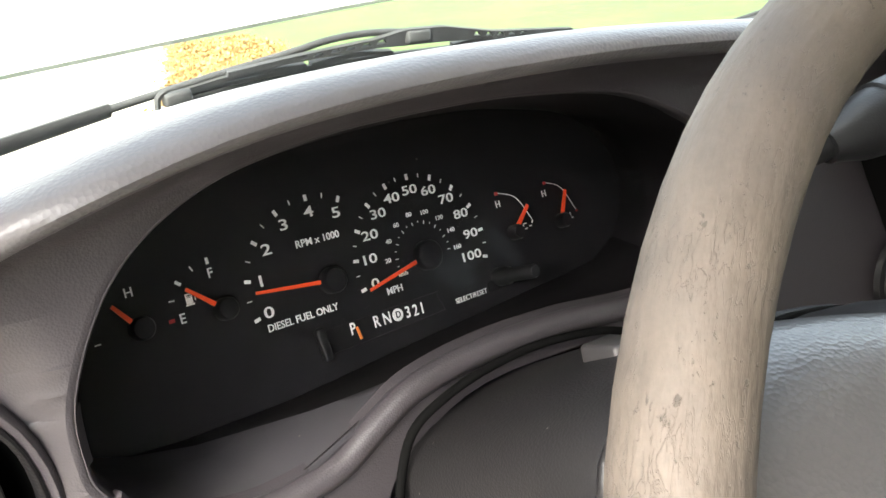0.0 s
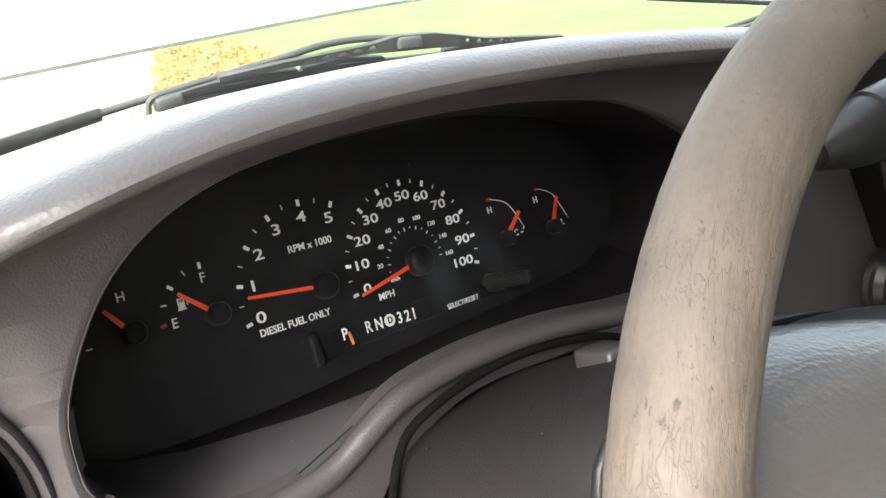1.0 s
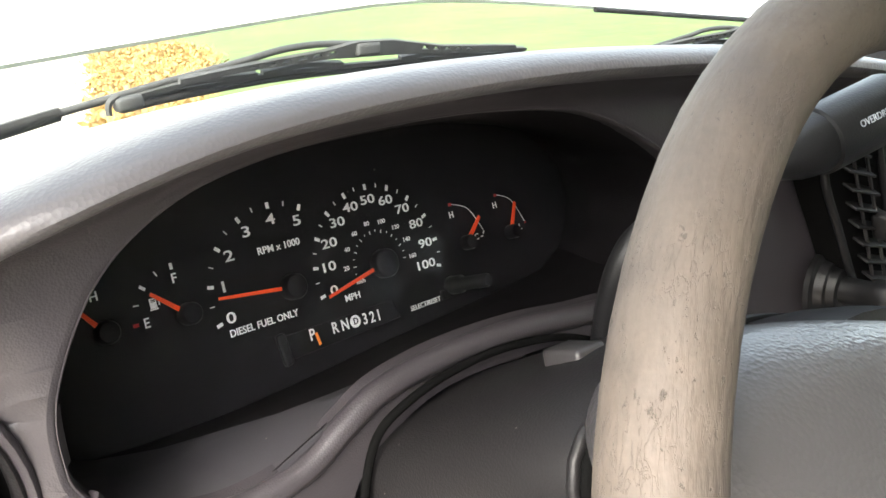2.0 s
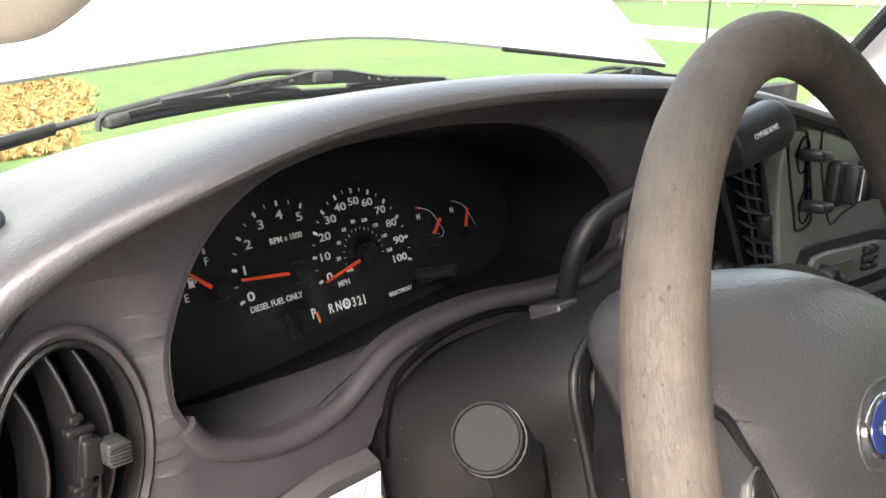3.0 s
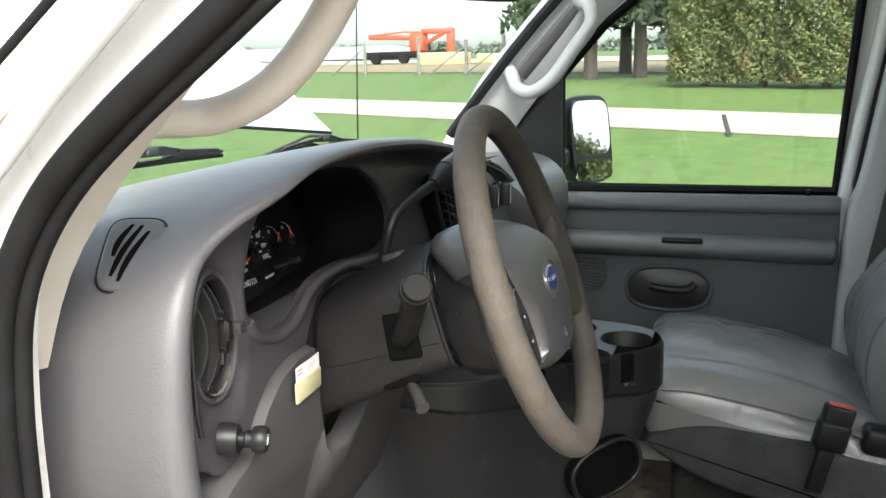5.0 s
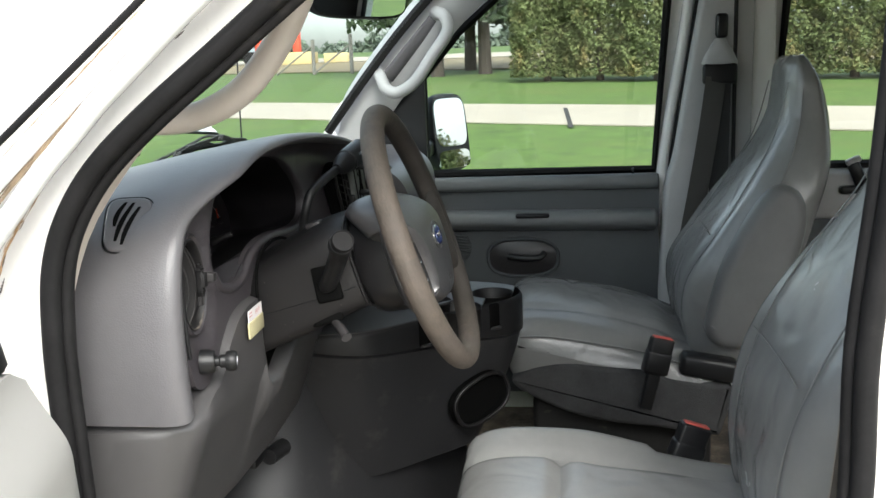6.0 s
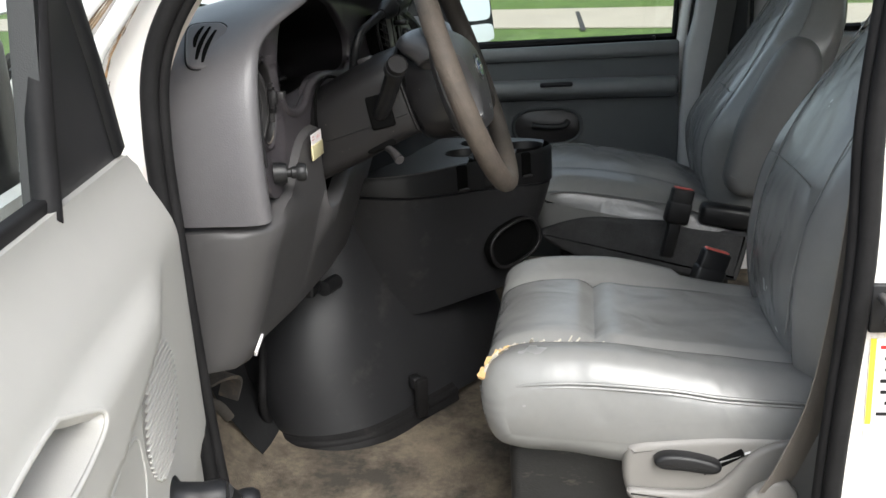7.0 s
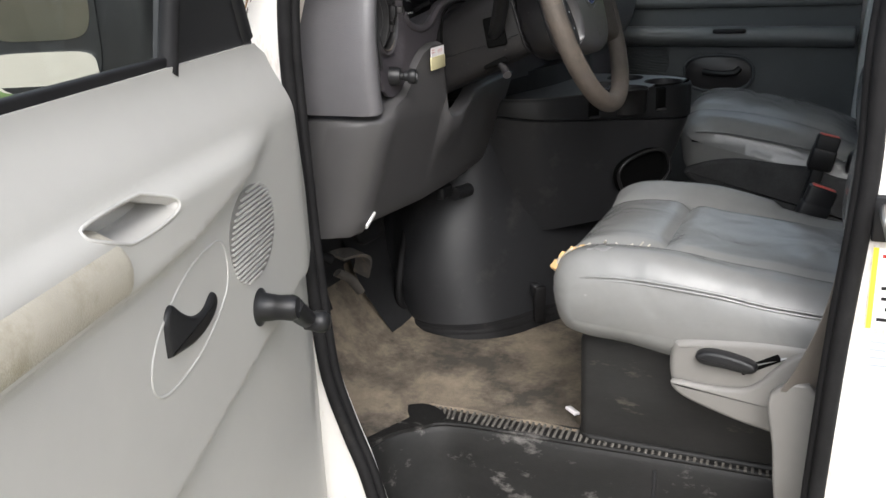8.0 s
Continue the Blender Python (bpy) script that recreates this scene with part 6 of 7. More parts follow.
part("recline_lever", pillow(spline([(-0.236, 0.9), (-0.25, 0.909), (-0.28, 0.908), (-0.315, 0.899), (-0.322, 0.889), (-0.31, 0.882), (-0.275, 0.886), (-0.245, 0.889)], 4, True), -0.664, -0.69, 0.006, lambda u, v, w: (w, u, v), 3), BLACK, sd, "black recline lever")
part("lever_arm", tube([(-0.672, -0.318, 0.892), (-0.671, -0.36, 0.907)], 0.003, 6), METAL, sd)
buckle(-0.205, -0.365, 1.0, 20, ds)

# passenger seat
PX = 0.545
ps = thing("passenger_seat", (PX, -0.25, FZ), "grey vinyl passenger seat with a folded armrest", "seat", "front seats")
PP = [(-0.05, 0.93), (-0.034, 0.97), (-0.03, 1.02), (-0.05, 1.043), (-0.09, 1.052), (-0.165, 1.045), (-0.3, 1.02), (-0.41, 0.988), (-0.47, 0.965), (-0.5, 0.93), (-0.48, 0.89), (-0.3, 0.90), (-0.1, 0.905)]
pc = cushion(PX, 0.243, PP, lambda w, y, e: 0.044 * max(0, 1 - e * e) - 0.006 * math.exp(-((e - 0.6) / 0.05) ** 2) - 0.006 * math.exp(-((y + 0.18) / 0.01) ** 2) * (e < 0.6), ps)
part("piping", tube(spline([(PX - 0.215, -0.042, 1.02), (PX - 0.235, -0.075, 1.03), (PX - 0.2425, -0.12, 1.033), (PX - 0.244, -0.2, 1.024), (PX - 0.244, -0.34, 0.998), (PX - 0.243, -0.44, 0.965)], 5), 0.0028, 6), VINYL, pc)
part("seat_skirt", pillow(spline([(-0.053, 0.925), (-0.075, 0.955), (-0.165, 0.97), (-0.262, 0.967), (-0.346, 0.957), (-0.394, 0.938), (-0.5, 0.93), (-0.52, 0.915), (-0.5, 0.825), (-0.48, 0.815), (-0.407, 0.822), (-0.286, 0.838), (-0.164, 0.862)], 4, True), PX - 0.255, PX + 0.2, 0.012, lambda u, v, w: (w, u, v + 0.002 * math.sin(30 * u)), 3), SKIRT, ps, "dark grey carpeted seat skirt")
part("seat_base", rbox((0.36, 0.4, 0.2), 0.015, pose(PX, -0.29, FZ + 0.1)), SEATBOX, ps, "black seat base")
P_ROWS = [(0.95, -0.455, -0.60, 0.18), (0.99, -0.435, -0.62, 0.226), (1.07, -0.42, -0.645, 0.237), (1.15, -0.43, -0.675, 0.239), (1.25, -0.498, -0.705, 0.234), (1.33, -0.55, -0.728, 0.222), (1.38, -0.583, -0.74, 0.204), (1.42, -0.607, -0.744, 0.18), (1.46, -0.626, -0.742, 0.16), (1.5, -0.639, -0.736, 0.148), (1.56, -0.646, -0.72, 0.138), (1.597, -0.653, -0.70, 0.118), (1.615, -0.668, -0.69, 0.075)]
pbk_ = backrest(PX, P_ROWS, ps)
part("back_cross_seam", tube([(PX + u, -0.488 + 0.2 * u * u, 1.235) for u in np.linspace(-0.13, 0.13, 12)], 0.0016, 6), VINYL, pbk_)
part("head_seam", tube([(PX + u, -0.613 - 1.2 * u * u, 1.43 + 0.5 * u * u) for u in np.linspace(-0.15, 0.15, 14)], 0.0018, 6), VINYL, pbk_)
for sg in (-1, 1):
    part("back_seam", tube(spline([(PX + sg * 0.139, -0.428, 1.03), (PX + sg * 0.139, -0.446, 1.15), (PX + sg * 0.138, -0.507, 1.25), (PX + sg * 0.132, -0.56, 1.34), (PX + sg * 0.112, -0.617, 1.44), (PX + sg * 0.1, -0.648, 1.56)], 5), 0.0015, 6), VINYL, pbk_)
    part("edge_seam", tube(spline([(PX + sg * 0.234, -0.47, 1.1), (PX + sg * 0.233, -0.56, 1.28), (PX + sg * 0.215, -0.615, 1.36), (PX + sg * 0.165, -0.655, 1.45), (PX + sg * 0.142, -0.668, 1.53), (PX + sg * 0.12, -0.67, 1.6)], 5), 0.0018, 6), VINYL, pbk_)
ar = spline([(-0.582, 1.35), (-0.545, 1.302), (-0.492, 1.196), (-0.462, 1.088), (-0.46, 1.052), (-0.48, 1.024), (-0.518, 1.015), (-0.575, 1.027), (-0.608, 1.063), (-0.63, 1.16), (-0.655, 1.276), (-0.645, 1.335), (-0.615, 1.358)], 5, True)
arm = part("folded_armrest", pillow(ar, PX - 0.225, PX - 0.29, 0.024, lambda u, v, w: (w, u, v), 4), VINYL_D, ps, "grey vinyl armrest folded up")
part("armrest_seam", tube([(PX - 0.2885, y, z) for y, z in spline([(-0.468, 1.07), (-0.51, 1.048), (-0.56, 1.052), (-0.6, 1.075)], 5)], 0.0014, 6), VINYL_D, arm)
part("hinge_cover", rbox((0.05, 0.12, 0.05), 0.012, pose(PX - 0.235, -0.47, 0.965, 10)), BLACK, ps, "black hinge cover")
buckle(0.272, -0.362, 1.0, 14, ps)

# seat belts
def belt(name, pts, wide, normal, parent, material=WEB):
    p = [Vector(q) for q in spline(pts, 6)]
    rings = []
    for i, q in enumerate(p):
        t = (p[min(i + 1, len(p) - 1)] - p[max(i - 1, 0)]).normalized()
        o = t.cross(Vector(normal)).normalized() * wide / 2
        n = o.cross(t).normalized() * 0.0008
        rings.append([tuple(q + o + n), tuple(q + o - n), tuple(q - o - n), tuple(q - o + n)])
    return part(name, loft(rings), material, parent)


sb = thing("seat_belt", (-0.73, -0.4, 0.75), "taupe webbing seat belt beside the driver's seat", "seat belt", "seat belts")
belt("webbing", [(-0.76, -0.462, 1.45), (-0.755, -0.445, 1.2), (-0.745, -0.425, 1.03), (-0.735, -0.395, 0.93), (-0.73, -0.375, 0.885)], 0.046, (0.8, 0.6, 0), sb)
part("belt_sleeve", pillow(spline([(-0.405, 0.888), (-0.345, 0.882), (-0.352, 0.80), (-0.365, 0.70), (-0.41, 0.70)], 4, True), -0.722, -0.738, 0.005, lambda u, v, w: (w, u, v), 3), SHIELD, sb, "pale plastic belt anchor sleeve")

pb = thing("seat_belt", (0.765, -0.53, 1.6), "dark webbing seat belt hanging from a pillar guide", "seat belt", "seat belts")
part("guide_cover", loft([[(0.765 + 0.012 * math.sin(a) * s, -0.553 + 0.045 * k * math.cos(a), z) for a in np.linspace(0, 2 * math.pi, 16, endpoint=False)] for z, k, s in ((1.665, 0.25, 0.6), (1.655, 0.4, 1), (1.63, 0.75, 1.3), (1.605, 1.0, 1.3), (1.60, 0.95, 1.0))]), TRIM, pb, "grey bell-shaped guide cover")
part("guide_top", rbox((0.02, 0.03, 0.06), 0.008, pose(0.762, -0.556, 1.695)), BLACK, pb)
part("guide_loop", rbox((0.018, 0.085, 0.05), 0.008, pose(0.757, -0.553, 1.578)), BLACK, pb, "black belt guide")
belt("webbing", [(0.75, -0.543, 1.57), (0.748, -0.528, 1.45), (0.748, -0.505, 1.3), (0.75, -0.48, 1.15), (0.75, -0.46, 1.0)], 0.05, (1, 0.1, 0), pb, WEB_D)
belt("return_webbing", [(0.757, -0.558, 1.57), (0.757, -0.556, 1.4), (0.757, -0.55, 1.2), (0.757, -0.54, 1.0)], 0.045, (1, -0.1, 0), pb, DARKCLOTH)

# ---- passenger door trim ----
pd = thing("door_2", (0.83, -0.05, 0.9), "grey plastic passenger door lining, darkened for shade, with an oval handle recess", "car door", kind="structure")
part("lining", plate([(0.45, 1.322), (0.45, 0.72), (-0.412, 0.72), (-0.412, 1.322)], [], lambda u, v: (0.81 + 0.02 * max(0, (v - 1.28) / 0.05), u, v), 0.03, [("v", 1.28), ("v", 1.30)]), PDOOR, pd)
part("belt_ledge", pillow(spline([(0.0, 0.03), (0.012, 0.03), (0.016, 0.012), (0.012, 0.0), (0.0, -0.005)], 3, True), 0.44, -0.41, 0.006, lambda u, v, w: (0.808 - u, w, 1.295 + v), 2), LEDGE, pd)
part("armrest", pillow(spline([(0.0, 0.022), (0.03, 0.024), (0.042, 0.01), (0.038, -0.012), (0.0, -0.03)], 4, True), 0.44, -0.405, 0.01, lambda u, v, w: (0.808 - u, w, 1.208 + v + 0.02 * (w > 0.1) * (w - 0.1)), 3), LEDGE, pd, "armrest moulding in the lit ledge tone")
part("pull_slot", rbox((0.02, 0.09, 0.012), 0.005, pose(0.768, -0.08, 1.226)), FACE, pd, "black pull slot")
part("handle_bezel", tube([(0.806, y, z) for y, z in oval(-0.05, 1.105, 0.096, 0.052, 40, 2.6)], 0.0045, 8, True), PDOOR, pd)
# flat plate, darker than the lining to paint the shade of a recess
part("handle_bowl", pillow(oval(-0.05, 1.105, 0.09, 0.046, 36, 2.6), 0.808, 0.805, 0.001, lambda u, v, w: (w, u, v), 1), RIBGREY, pd)
part("door_handle", tube(spline([(0.796, -0.01, 1.11), (0.786, -0.05, 1.106), (0.786, -0.095, 1.108), (0.796, -0.11, 1.12)], 5), 0.009, 8), BLACK, pd, "black pull handle")
for i in range(16):
    z = 1.203 - i * 0.0078
    hw = 0.085 * math.sqrt(max(0.02, 1 - ((i - 7.5) / 8.2) ** 2))
    part("grille_slat", rbox((0.005, 2 * hw, 0.0038), 0.001, pose(0.8075, 0.175, z, 6)), PDOOR, pd)
part("sail_panel", plate([(0.42, 1.335), (0.20, 1.335), (0.20, 1.60), (0.24, 1.57), (0.36, 1.46)], [], lambda u, v: (0.812, u, v), 0.015), BLACK, pd, "black mirror sail panel")
part("divider", tube([(0.822, 0.205, 1.335), (0.822, 0.205, 1.6)], 0.009, 8), RUBBER, pd)
part("crank_hub", lathe([(0, 0), (0.02, 0), (0.019, 0.02), (0.014, 0.03), (0, 0.031)], pose(0.81, 0.158, 1.059, 0, -90, 0), 20), BLACK, pd, "black crank hub")
part("lock_stud", lathe([(0, 0), (0.0045, 0), (0.0035, 0.008), (0.005, 0.012), (0.004, 0.018), (0, 0.019)], pose(0.822, -0.345, 1.322), 12), BLACK, pd, "black lock button")


def mirror(cx, cy, cz, name, label, turn, tilt=-7, wide_tilt=0):
    m = thing(name, (cx, cy, cz), label, "wing mirror", "wing mirrors")
    R = pose(cx, cy, cz, 0, 0, turn) @ pose(0, 0, 0, tilt)
    Q = R @ pose(0, 0, -0.078, wide_tilt)
    c = oval(0, 0, 0.075, 0.108, 36, 4.5)
    part("housing", loft([[tuple(R @ Vector((u, d, v))) for u, v in inset(c, k)] for k, d in ((0.0, -0.012), (-0.004, 0.0), (0.0, 0.03), (0.02, 0.06), (0.045, 0.075))]), BLACK, m)
    part("mirror_glass", loft([[tuple(R @ Vector((u, d, 0.028 + v * 0.68))) for u, v in inset(c, 0.007)] for d in (-0.008, -0.0135)]), MIRROR, m, "flat mirror glass")
    part("wide_mirror", loft([[tuple(Q @ Vector((u, d, v * 0.26))) for u, v in inset(c, 0.007)] for d in (-0.008, -0.0145)]), MIRROR, m, "small wide-angle mirror")
    return m


MIRROR = mat("mirror_silver", (0.92, 0.92, 0.92), 0.01, 1.0, var=0.0, rough_var=0.0)
pm = mirror(1.0, 0.168, 1.437, "wing_mirror", "black wing mirror with a split glass outside the window", -32)
part("mirror_arm", rbox((0.12, 0.05, 0.05), 0.015, pose(0.91, 0.225, 1.40)), BLACK, pm)

# ---- open driver's door ----
DH = Vector((-0.87, 0.315, 0))
DD, DNN = Vector((-0.967, -0.255, 0)).normalized(), Vector((0.255, -0.967, 0)).normalized()


def dp(s, z, h=0.0):
    return DH + DD * s + DNN * h + Vector((0, 0, z))


dm = Matrix((DD, Vector((0, 0, 1)), DD.cross(Vector((0, 0, 1))))).transposed().to_4x4()


def dmat(s, z, h=0.0, turn=0.0):
    """Local x along the door away from its hinge, y up, z into the cab."""
    m = Matrix((DD, Vector((0, 0, 1)), -DNN)).transposed().to_4x4() if DD.cross(Vector((0, 0, 1))).dot(DNN) < 0 else Matrix((DD, Vector((0, 0, 1)), DNN)).transposed().to_4x4()
    m.translation = dp(s, z, h)
    return m @ Matrix.Rotation(turn, 4, "Z")


SGN = 1 if DD.cross(Vector((0, 0, 1))).dot(DNN) > 0 else -1
dr = thing("door_1", (-0.9, 0.3, 0.6), "open driver's door with a pale grey lining and window crank", "car door", kind="structure")
dout = spline([(0.0, 0.58), (-0.06, 0.66), (-0.075, 0.92), (-0.05, 1.12), (-0.02, 1.2), (0.015, 1.275), (0.032, 1.355)], 5) + [(0.062, 1.371), (0.3, 1.371), (0.96, 1.371), (0.98, 0.58)]


def lining_h(s, z):
    up = min(1, max(0, (1.37 - z) / 0.10))
    h = 0.03 * up * up * (3 - 2 * up)
    # band that carries the armrest on towards the hinge
    zm = interp(s, [(0.137, 1.262), (0.221, 1.239), (0.385, 1.211), (0.484, 1.205), (0.9, 1.2)])
    up = min(1, max(0, (1.286 - z) / 0.03))
    dn = min(1, max(0, (z - zm + 0.012) / 0.014))
    h += 0.017 * (up * up * (3 - 2 * up)) * dn * min(1, max(0, (s - 0.12) / 0.12))
    low = 1.05 - 0.17 * s
    h -= 0.012 * min(1, max(0, (low - z) / 0.012))
    h -= 0.02 * min(1, max(0, (0.02 - s) / 0.08))
    return h


pkc = spline([(0.574, 1.271), (0.567, 1.2765), (0.52, 1.2785), (0.474, 1.2785), (0.462, 1.2765), (0.43, 1.265), (0.422, 1.258), (0.43, 1.25), (0.47, 1.2465), (0.513, 1.247), (0.53, 1.251), (0.567, 1.265)], 3, True)
rc = spline([(0.315, 1.184), (0.296, 1.16), (0.309, 1.121), (0.382, 1.086), (0.466, 1.077), (0.494, 1.099), (0.471, 1.138), (0.395, 1.176)], 5, True)
part("lining", plate(dout, [pkc, rc], lambda s, z: tuple(dp(s, z, lining_h(s, z))), 0.012, [("v", 0.6 + 0.04 * i) for i in range(9)] + [("v", 0.96 + 0.007 * i) for i in range(60)] + [("u", -0.04 + 0.02 * i) for i in range(50)]), DOORGREY, dr, "pale grey grained door lining")
part("outer_skin", plate([(-0.03, 0.5), (-0.06, 0.7), (-0.06, 1.1), (0.0, 1.36), (1.0, 1.36), (1.0, 0.5)], [], lambda s, z: tuple(dp(s, z, -0.09)), 0.02), WHITE, dr, "white painted outer skin")
part("edge_panel", loft([[tuple(dp(s + 0.001, z, h)) for s, z in dout[:26]] for h in (-0.09, -0.02)], False, False), WHITE, dr)
part("belt_rubber", rbox((0.72, 0.012, 0.014), 0.003, dmat(0.64, 1.375, -0.012)), RUBBER, dr)
part("window_frame_front", tube([dp(0.066, 1.378, -0.02), dp(0.104, 1.465, -0.02), dp(0.143, 1.533, -0.02), dp(0.182, 1.6, -0.02), dp(0.24, 1.69, -0.02), dp(0.3, 1.82, -0.02)], 0.02, 10), BLACK, dr, "black window frame")
part("window_frame_top", tube([dp(0.3, 1.82, -0.02), dp(0.6, 1.85, -0.02), dp(0.98, 1.84, -0.02)], 0.02, 8), BLACK, dr)
part("window_frame_back", tube([dp(0.98, 1.84, -0.02), dp(0.99, 1.375, -0.02)], 0.02, 8), BLACK, dr)
part("divider_bar", tube([dp(0.30, 1.362, -0.008), dp(0.262, 1.44, -0.012), dp(0.20, 1.56, -0.016), dp(0.14, 1.64, -0.02)], 0.011, 8), RUBBER, dr, "black rubber divider bar")
part("sail_panel", plate([(0.05, 1.37), (0.29, 1.37), (0.262, 1.46), (0.215, 1.6), (0.165, 1.6), (0.122, 1.53), (0.085, 1.465)], [], lambda s, z: tuple(dp(s, z, -0.008)), 0.02), BLACK, dr, "black mirror sail panel")
gp = part("window_pane", plate([(0.29, 1.37), (0.25, 1.46), (0.16, 1.64), (0.3, 1.81), (0.98, 1.83), (0.98, 1.37)], [], lambda s, z: tuple(dp(s, z, -0.03)), 0.004), GLASS, dr, "dusty window glass")
gp.visible_shadow = False
arc = spline([(0.0, 0.052), (0.03, 0.05), (0.05, 0.03), (0.055, 0.0), (0.045, -0.03), (0.02, -0.045), (0.0, -0.05)], 4, True)
part("armrest", pillow(arc, 0.525, 0.97, 0.02, lambda u, v, w: tuple(dp(w, 1.231 + 0.66 * v - 0.01 * (w - 0.5) - 0.03 * max(0, (0.56 - w) / 0.06) ** 2, 0.016 + 0.7 * u)), 4), ARMREST, dr, "stained cream vinyl armrest")
part("pocket_rim", tube([dp(a, z, lining_h(a, z) - 0.0008) for a, z in pkc], 0.002, 8, True), DOORGREY, dr)
part("pull_pocket", loft([[tuple(dp(a, z, max(-0.02, lining_h(*pkc[k]) - dpt))) for k, (a, z) in enumerate(inset(pkc, d))] for d, dpt in ((0.0, 0.0), (0.002, 0.006), (0.004, 0.03), (0.007, 0.048), (0.0125, 0.052))], True, False), DOORGREY, dr, "recessed pull pocket")
part("pocket_floor", pillow([tuple(q) for q in inset(pkc, 0.003)], 0.0, 0.004, 0.001, lambda u, v, w: tuple(dp(u, v, w)), 1), DOORGREY, dr)
part("recess_rim", tube([dp(a, z, lining_h(a, z) - 0.0008) for a, z in rc], 0.0022, 8, True), DOORGREY, dr)
part("handle_recess", loft([[tuple(dp(a, z, lining_h(*rc[k]) - dpt)) for k, (a, z) in enumerate(inset(rc, d))] for d, dpt in ((0.0, 0.0), (0.003, 0.005), (0.007, 0.016), (0.013, 0.024), (0.024, 0.026))], True, True), DOORGREY, dr, "oval recess round the handle")
hd = [(0.459, 1.116), (0.457, 1.148), (0.448, 1.159), (0.438, 1.159), (0.422, 1.145), (0.403, 1.133), (0.386, 1.128), (0.369, 1.129), (0.352, 1.137), (0.343, 1.136), (0.339, 1.127), (0.346, 1.116), (0.368, 1.107), (0.4, 1.103), (0.435, 1.107), (0.455, 1.110)]
hdl = part("door_handle", pillow(spline(hd, 4, True), 0.019, 0.035, 0.005, lambda u, v, w: tuple(dp(u, v, w)), 3), BLACK, dr, "black curved pull handle")
part("handle_pivot", rbox((0.024, 0.036, 0.02), 0.004, dmat(0.441, 1.13, 0.014)), BLACK, hdl)
# darker plate behind the slats paints the shade of the grooves
part("grille_field", plate(oval(0.212, 1.162, 0.073, 0.058, 40), [], lambda s, z: tuple(dp(s, z, lining_h(s, z) + 0.0006)), 0.001, [("u", 0.14 + 0.02 * i) for i in range(8)] + [("v", 1.1 + 0.01 * i) for i in range(13)]), SHIELD, dr, "speaker grille field, darkened for the shade in its grooves")
for i in range(19):
    k = (i - 9) / 9.5
    hw = 0.069 * math.sqrt(1 - k * k)
    gsx, gsz = 0.212 - k * 0.012, 1.162 + k * 0.056
    part("grille_slat", rbox((2 * hw, 0.0026, 0.004), 0.0008, dmat(gsx, gsz, lining_h(gsx, gsz) + 0.0016)), DOORGREY, dr)
cr = part("window_crank", tube([dp(*q) for q in spline([(0.212, 1.066, 0.07), (0.20, 1.055, 0.072), (0.182, 1.04, 0.074), (0.168, 1.03, 0.074)], 5)], lambda t: 0.015 - 0.003 * t, 10, squash=0.8), BLACK, dr, "black window crank")
CM = dmat(0.215, 1.067, 0.026)
if SGN < 0:
    CM = CM @ pose(0, 0, 0, 180)
part("crank_hub", lathe([(0, 0), (0.024, 0), (0.024, 0.005), (0.018, 0.009), (0.0155, 0.03), (0.0165, 0.046), (0.013, 0.053), (0, 0.054)], CM, 24), BLACK, cr)
CK = dmat(0.165, 1.028, 0.068)
if SGN < 0:
    CK = CK @ pose(0, 0, 0, 180)
part("crank_knob", lathe([(0, 0), (0.011, 0), (0.012, 0.008), (0.0145, 0.016), (0.0145, 0.026), (0.01, 0.032), (0, 0.033)], CK, 24), BLACK, cr)
dmir = mirror(-1.06, 0.524, 1.43, "wing_mirror", "black wing mirror with a split glass on the open door", -66, 1, 8)
part("mirror_arm", rbox((0.10, 0.11, 0.2), 0.03, pose(-0.985, 0.445, 1.415, 0, 0, 15), 3), BLACK, dmir, "black mirror foot")

# ---- step and sill ----
st = thing("entry_step", (-0.72, -0.05, 0.45), "scuffed black plastic entry step with a ribbed edge", "step")
LIPC = spline([(-0.775, 0.31), (-0.737, 0.287), (-0.695, 0.272), (-0.652, 0.235), (-0.626, 0.19), (-0.618, 0.1), (-0.617, -0.02), (-0.612, -0.17), (-0.609, -0.42)], 5)
rings = []
for dx, dy, z, out in ((0.055, 0.03, FZ + 0.008, 0), (0.03, 0.015, FZ + 0.009, 0), (0.006, 0.003, FZ + 0.011, 0), (0.0, 0.0, FZ + 0.009, 0), (-0.006, -0.004, FZ - 0.004, 0), (-0.012, -0.008, FZ - 0.03, 0), (-0.03, -0.02, 0.53, 0), (-0.04, -0.026, 0.49, 0), (-0.058, -0.034, 0.472, 0), (-0.1, -0.05, 0.464, 0), (0, -0.05, 0.462, 1)):
    rings.append([(-0.83 if out else max(-0.83, x + dx), y + dy * min(1, max(0, (y - 0.1) / 0.1)), z) for x, y in LIPC])
part("moulding", loft(rings, False, False), STEP, st)
part("lip_bead", tube([(x + 0.001, y, FZ + 0.0085) for x, y in LIPC], 0.0042, 8), STEP, st)
part("riser_seam", rbox((0.004, 0.006, 0.17), 0.001, pose(-0.634, -0.172, 0.575, 0, 8, 0)), BLACK, st)
for i in range(60):
    y = 0.247 - 0.0111 * i
    w = 0.036 if i > 3 else 0.012 + 0.006 * i
    part("rib", rbox((w, 0.0048, 0.004), 0.0012, pose(-0.577 - w / 2, y + 0.002 * math.sin(i * 1.7) * (i % 5 == 0), FZ + 0.0115, 0, 0, 14 if i < 8 else 4)), RIBRUB, st)
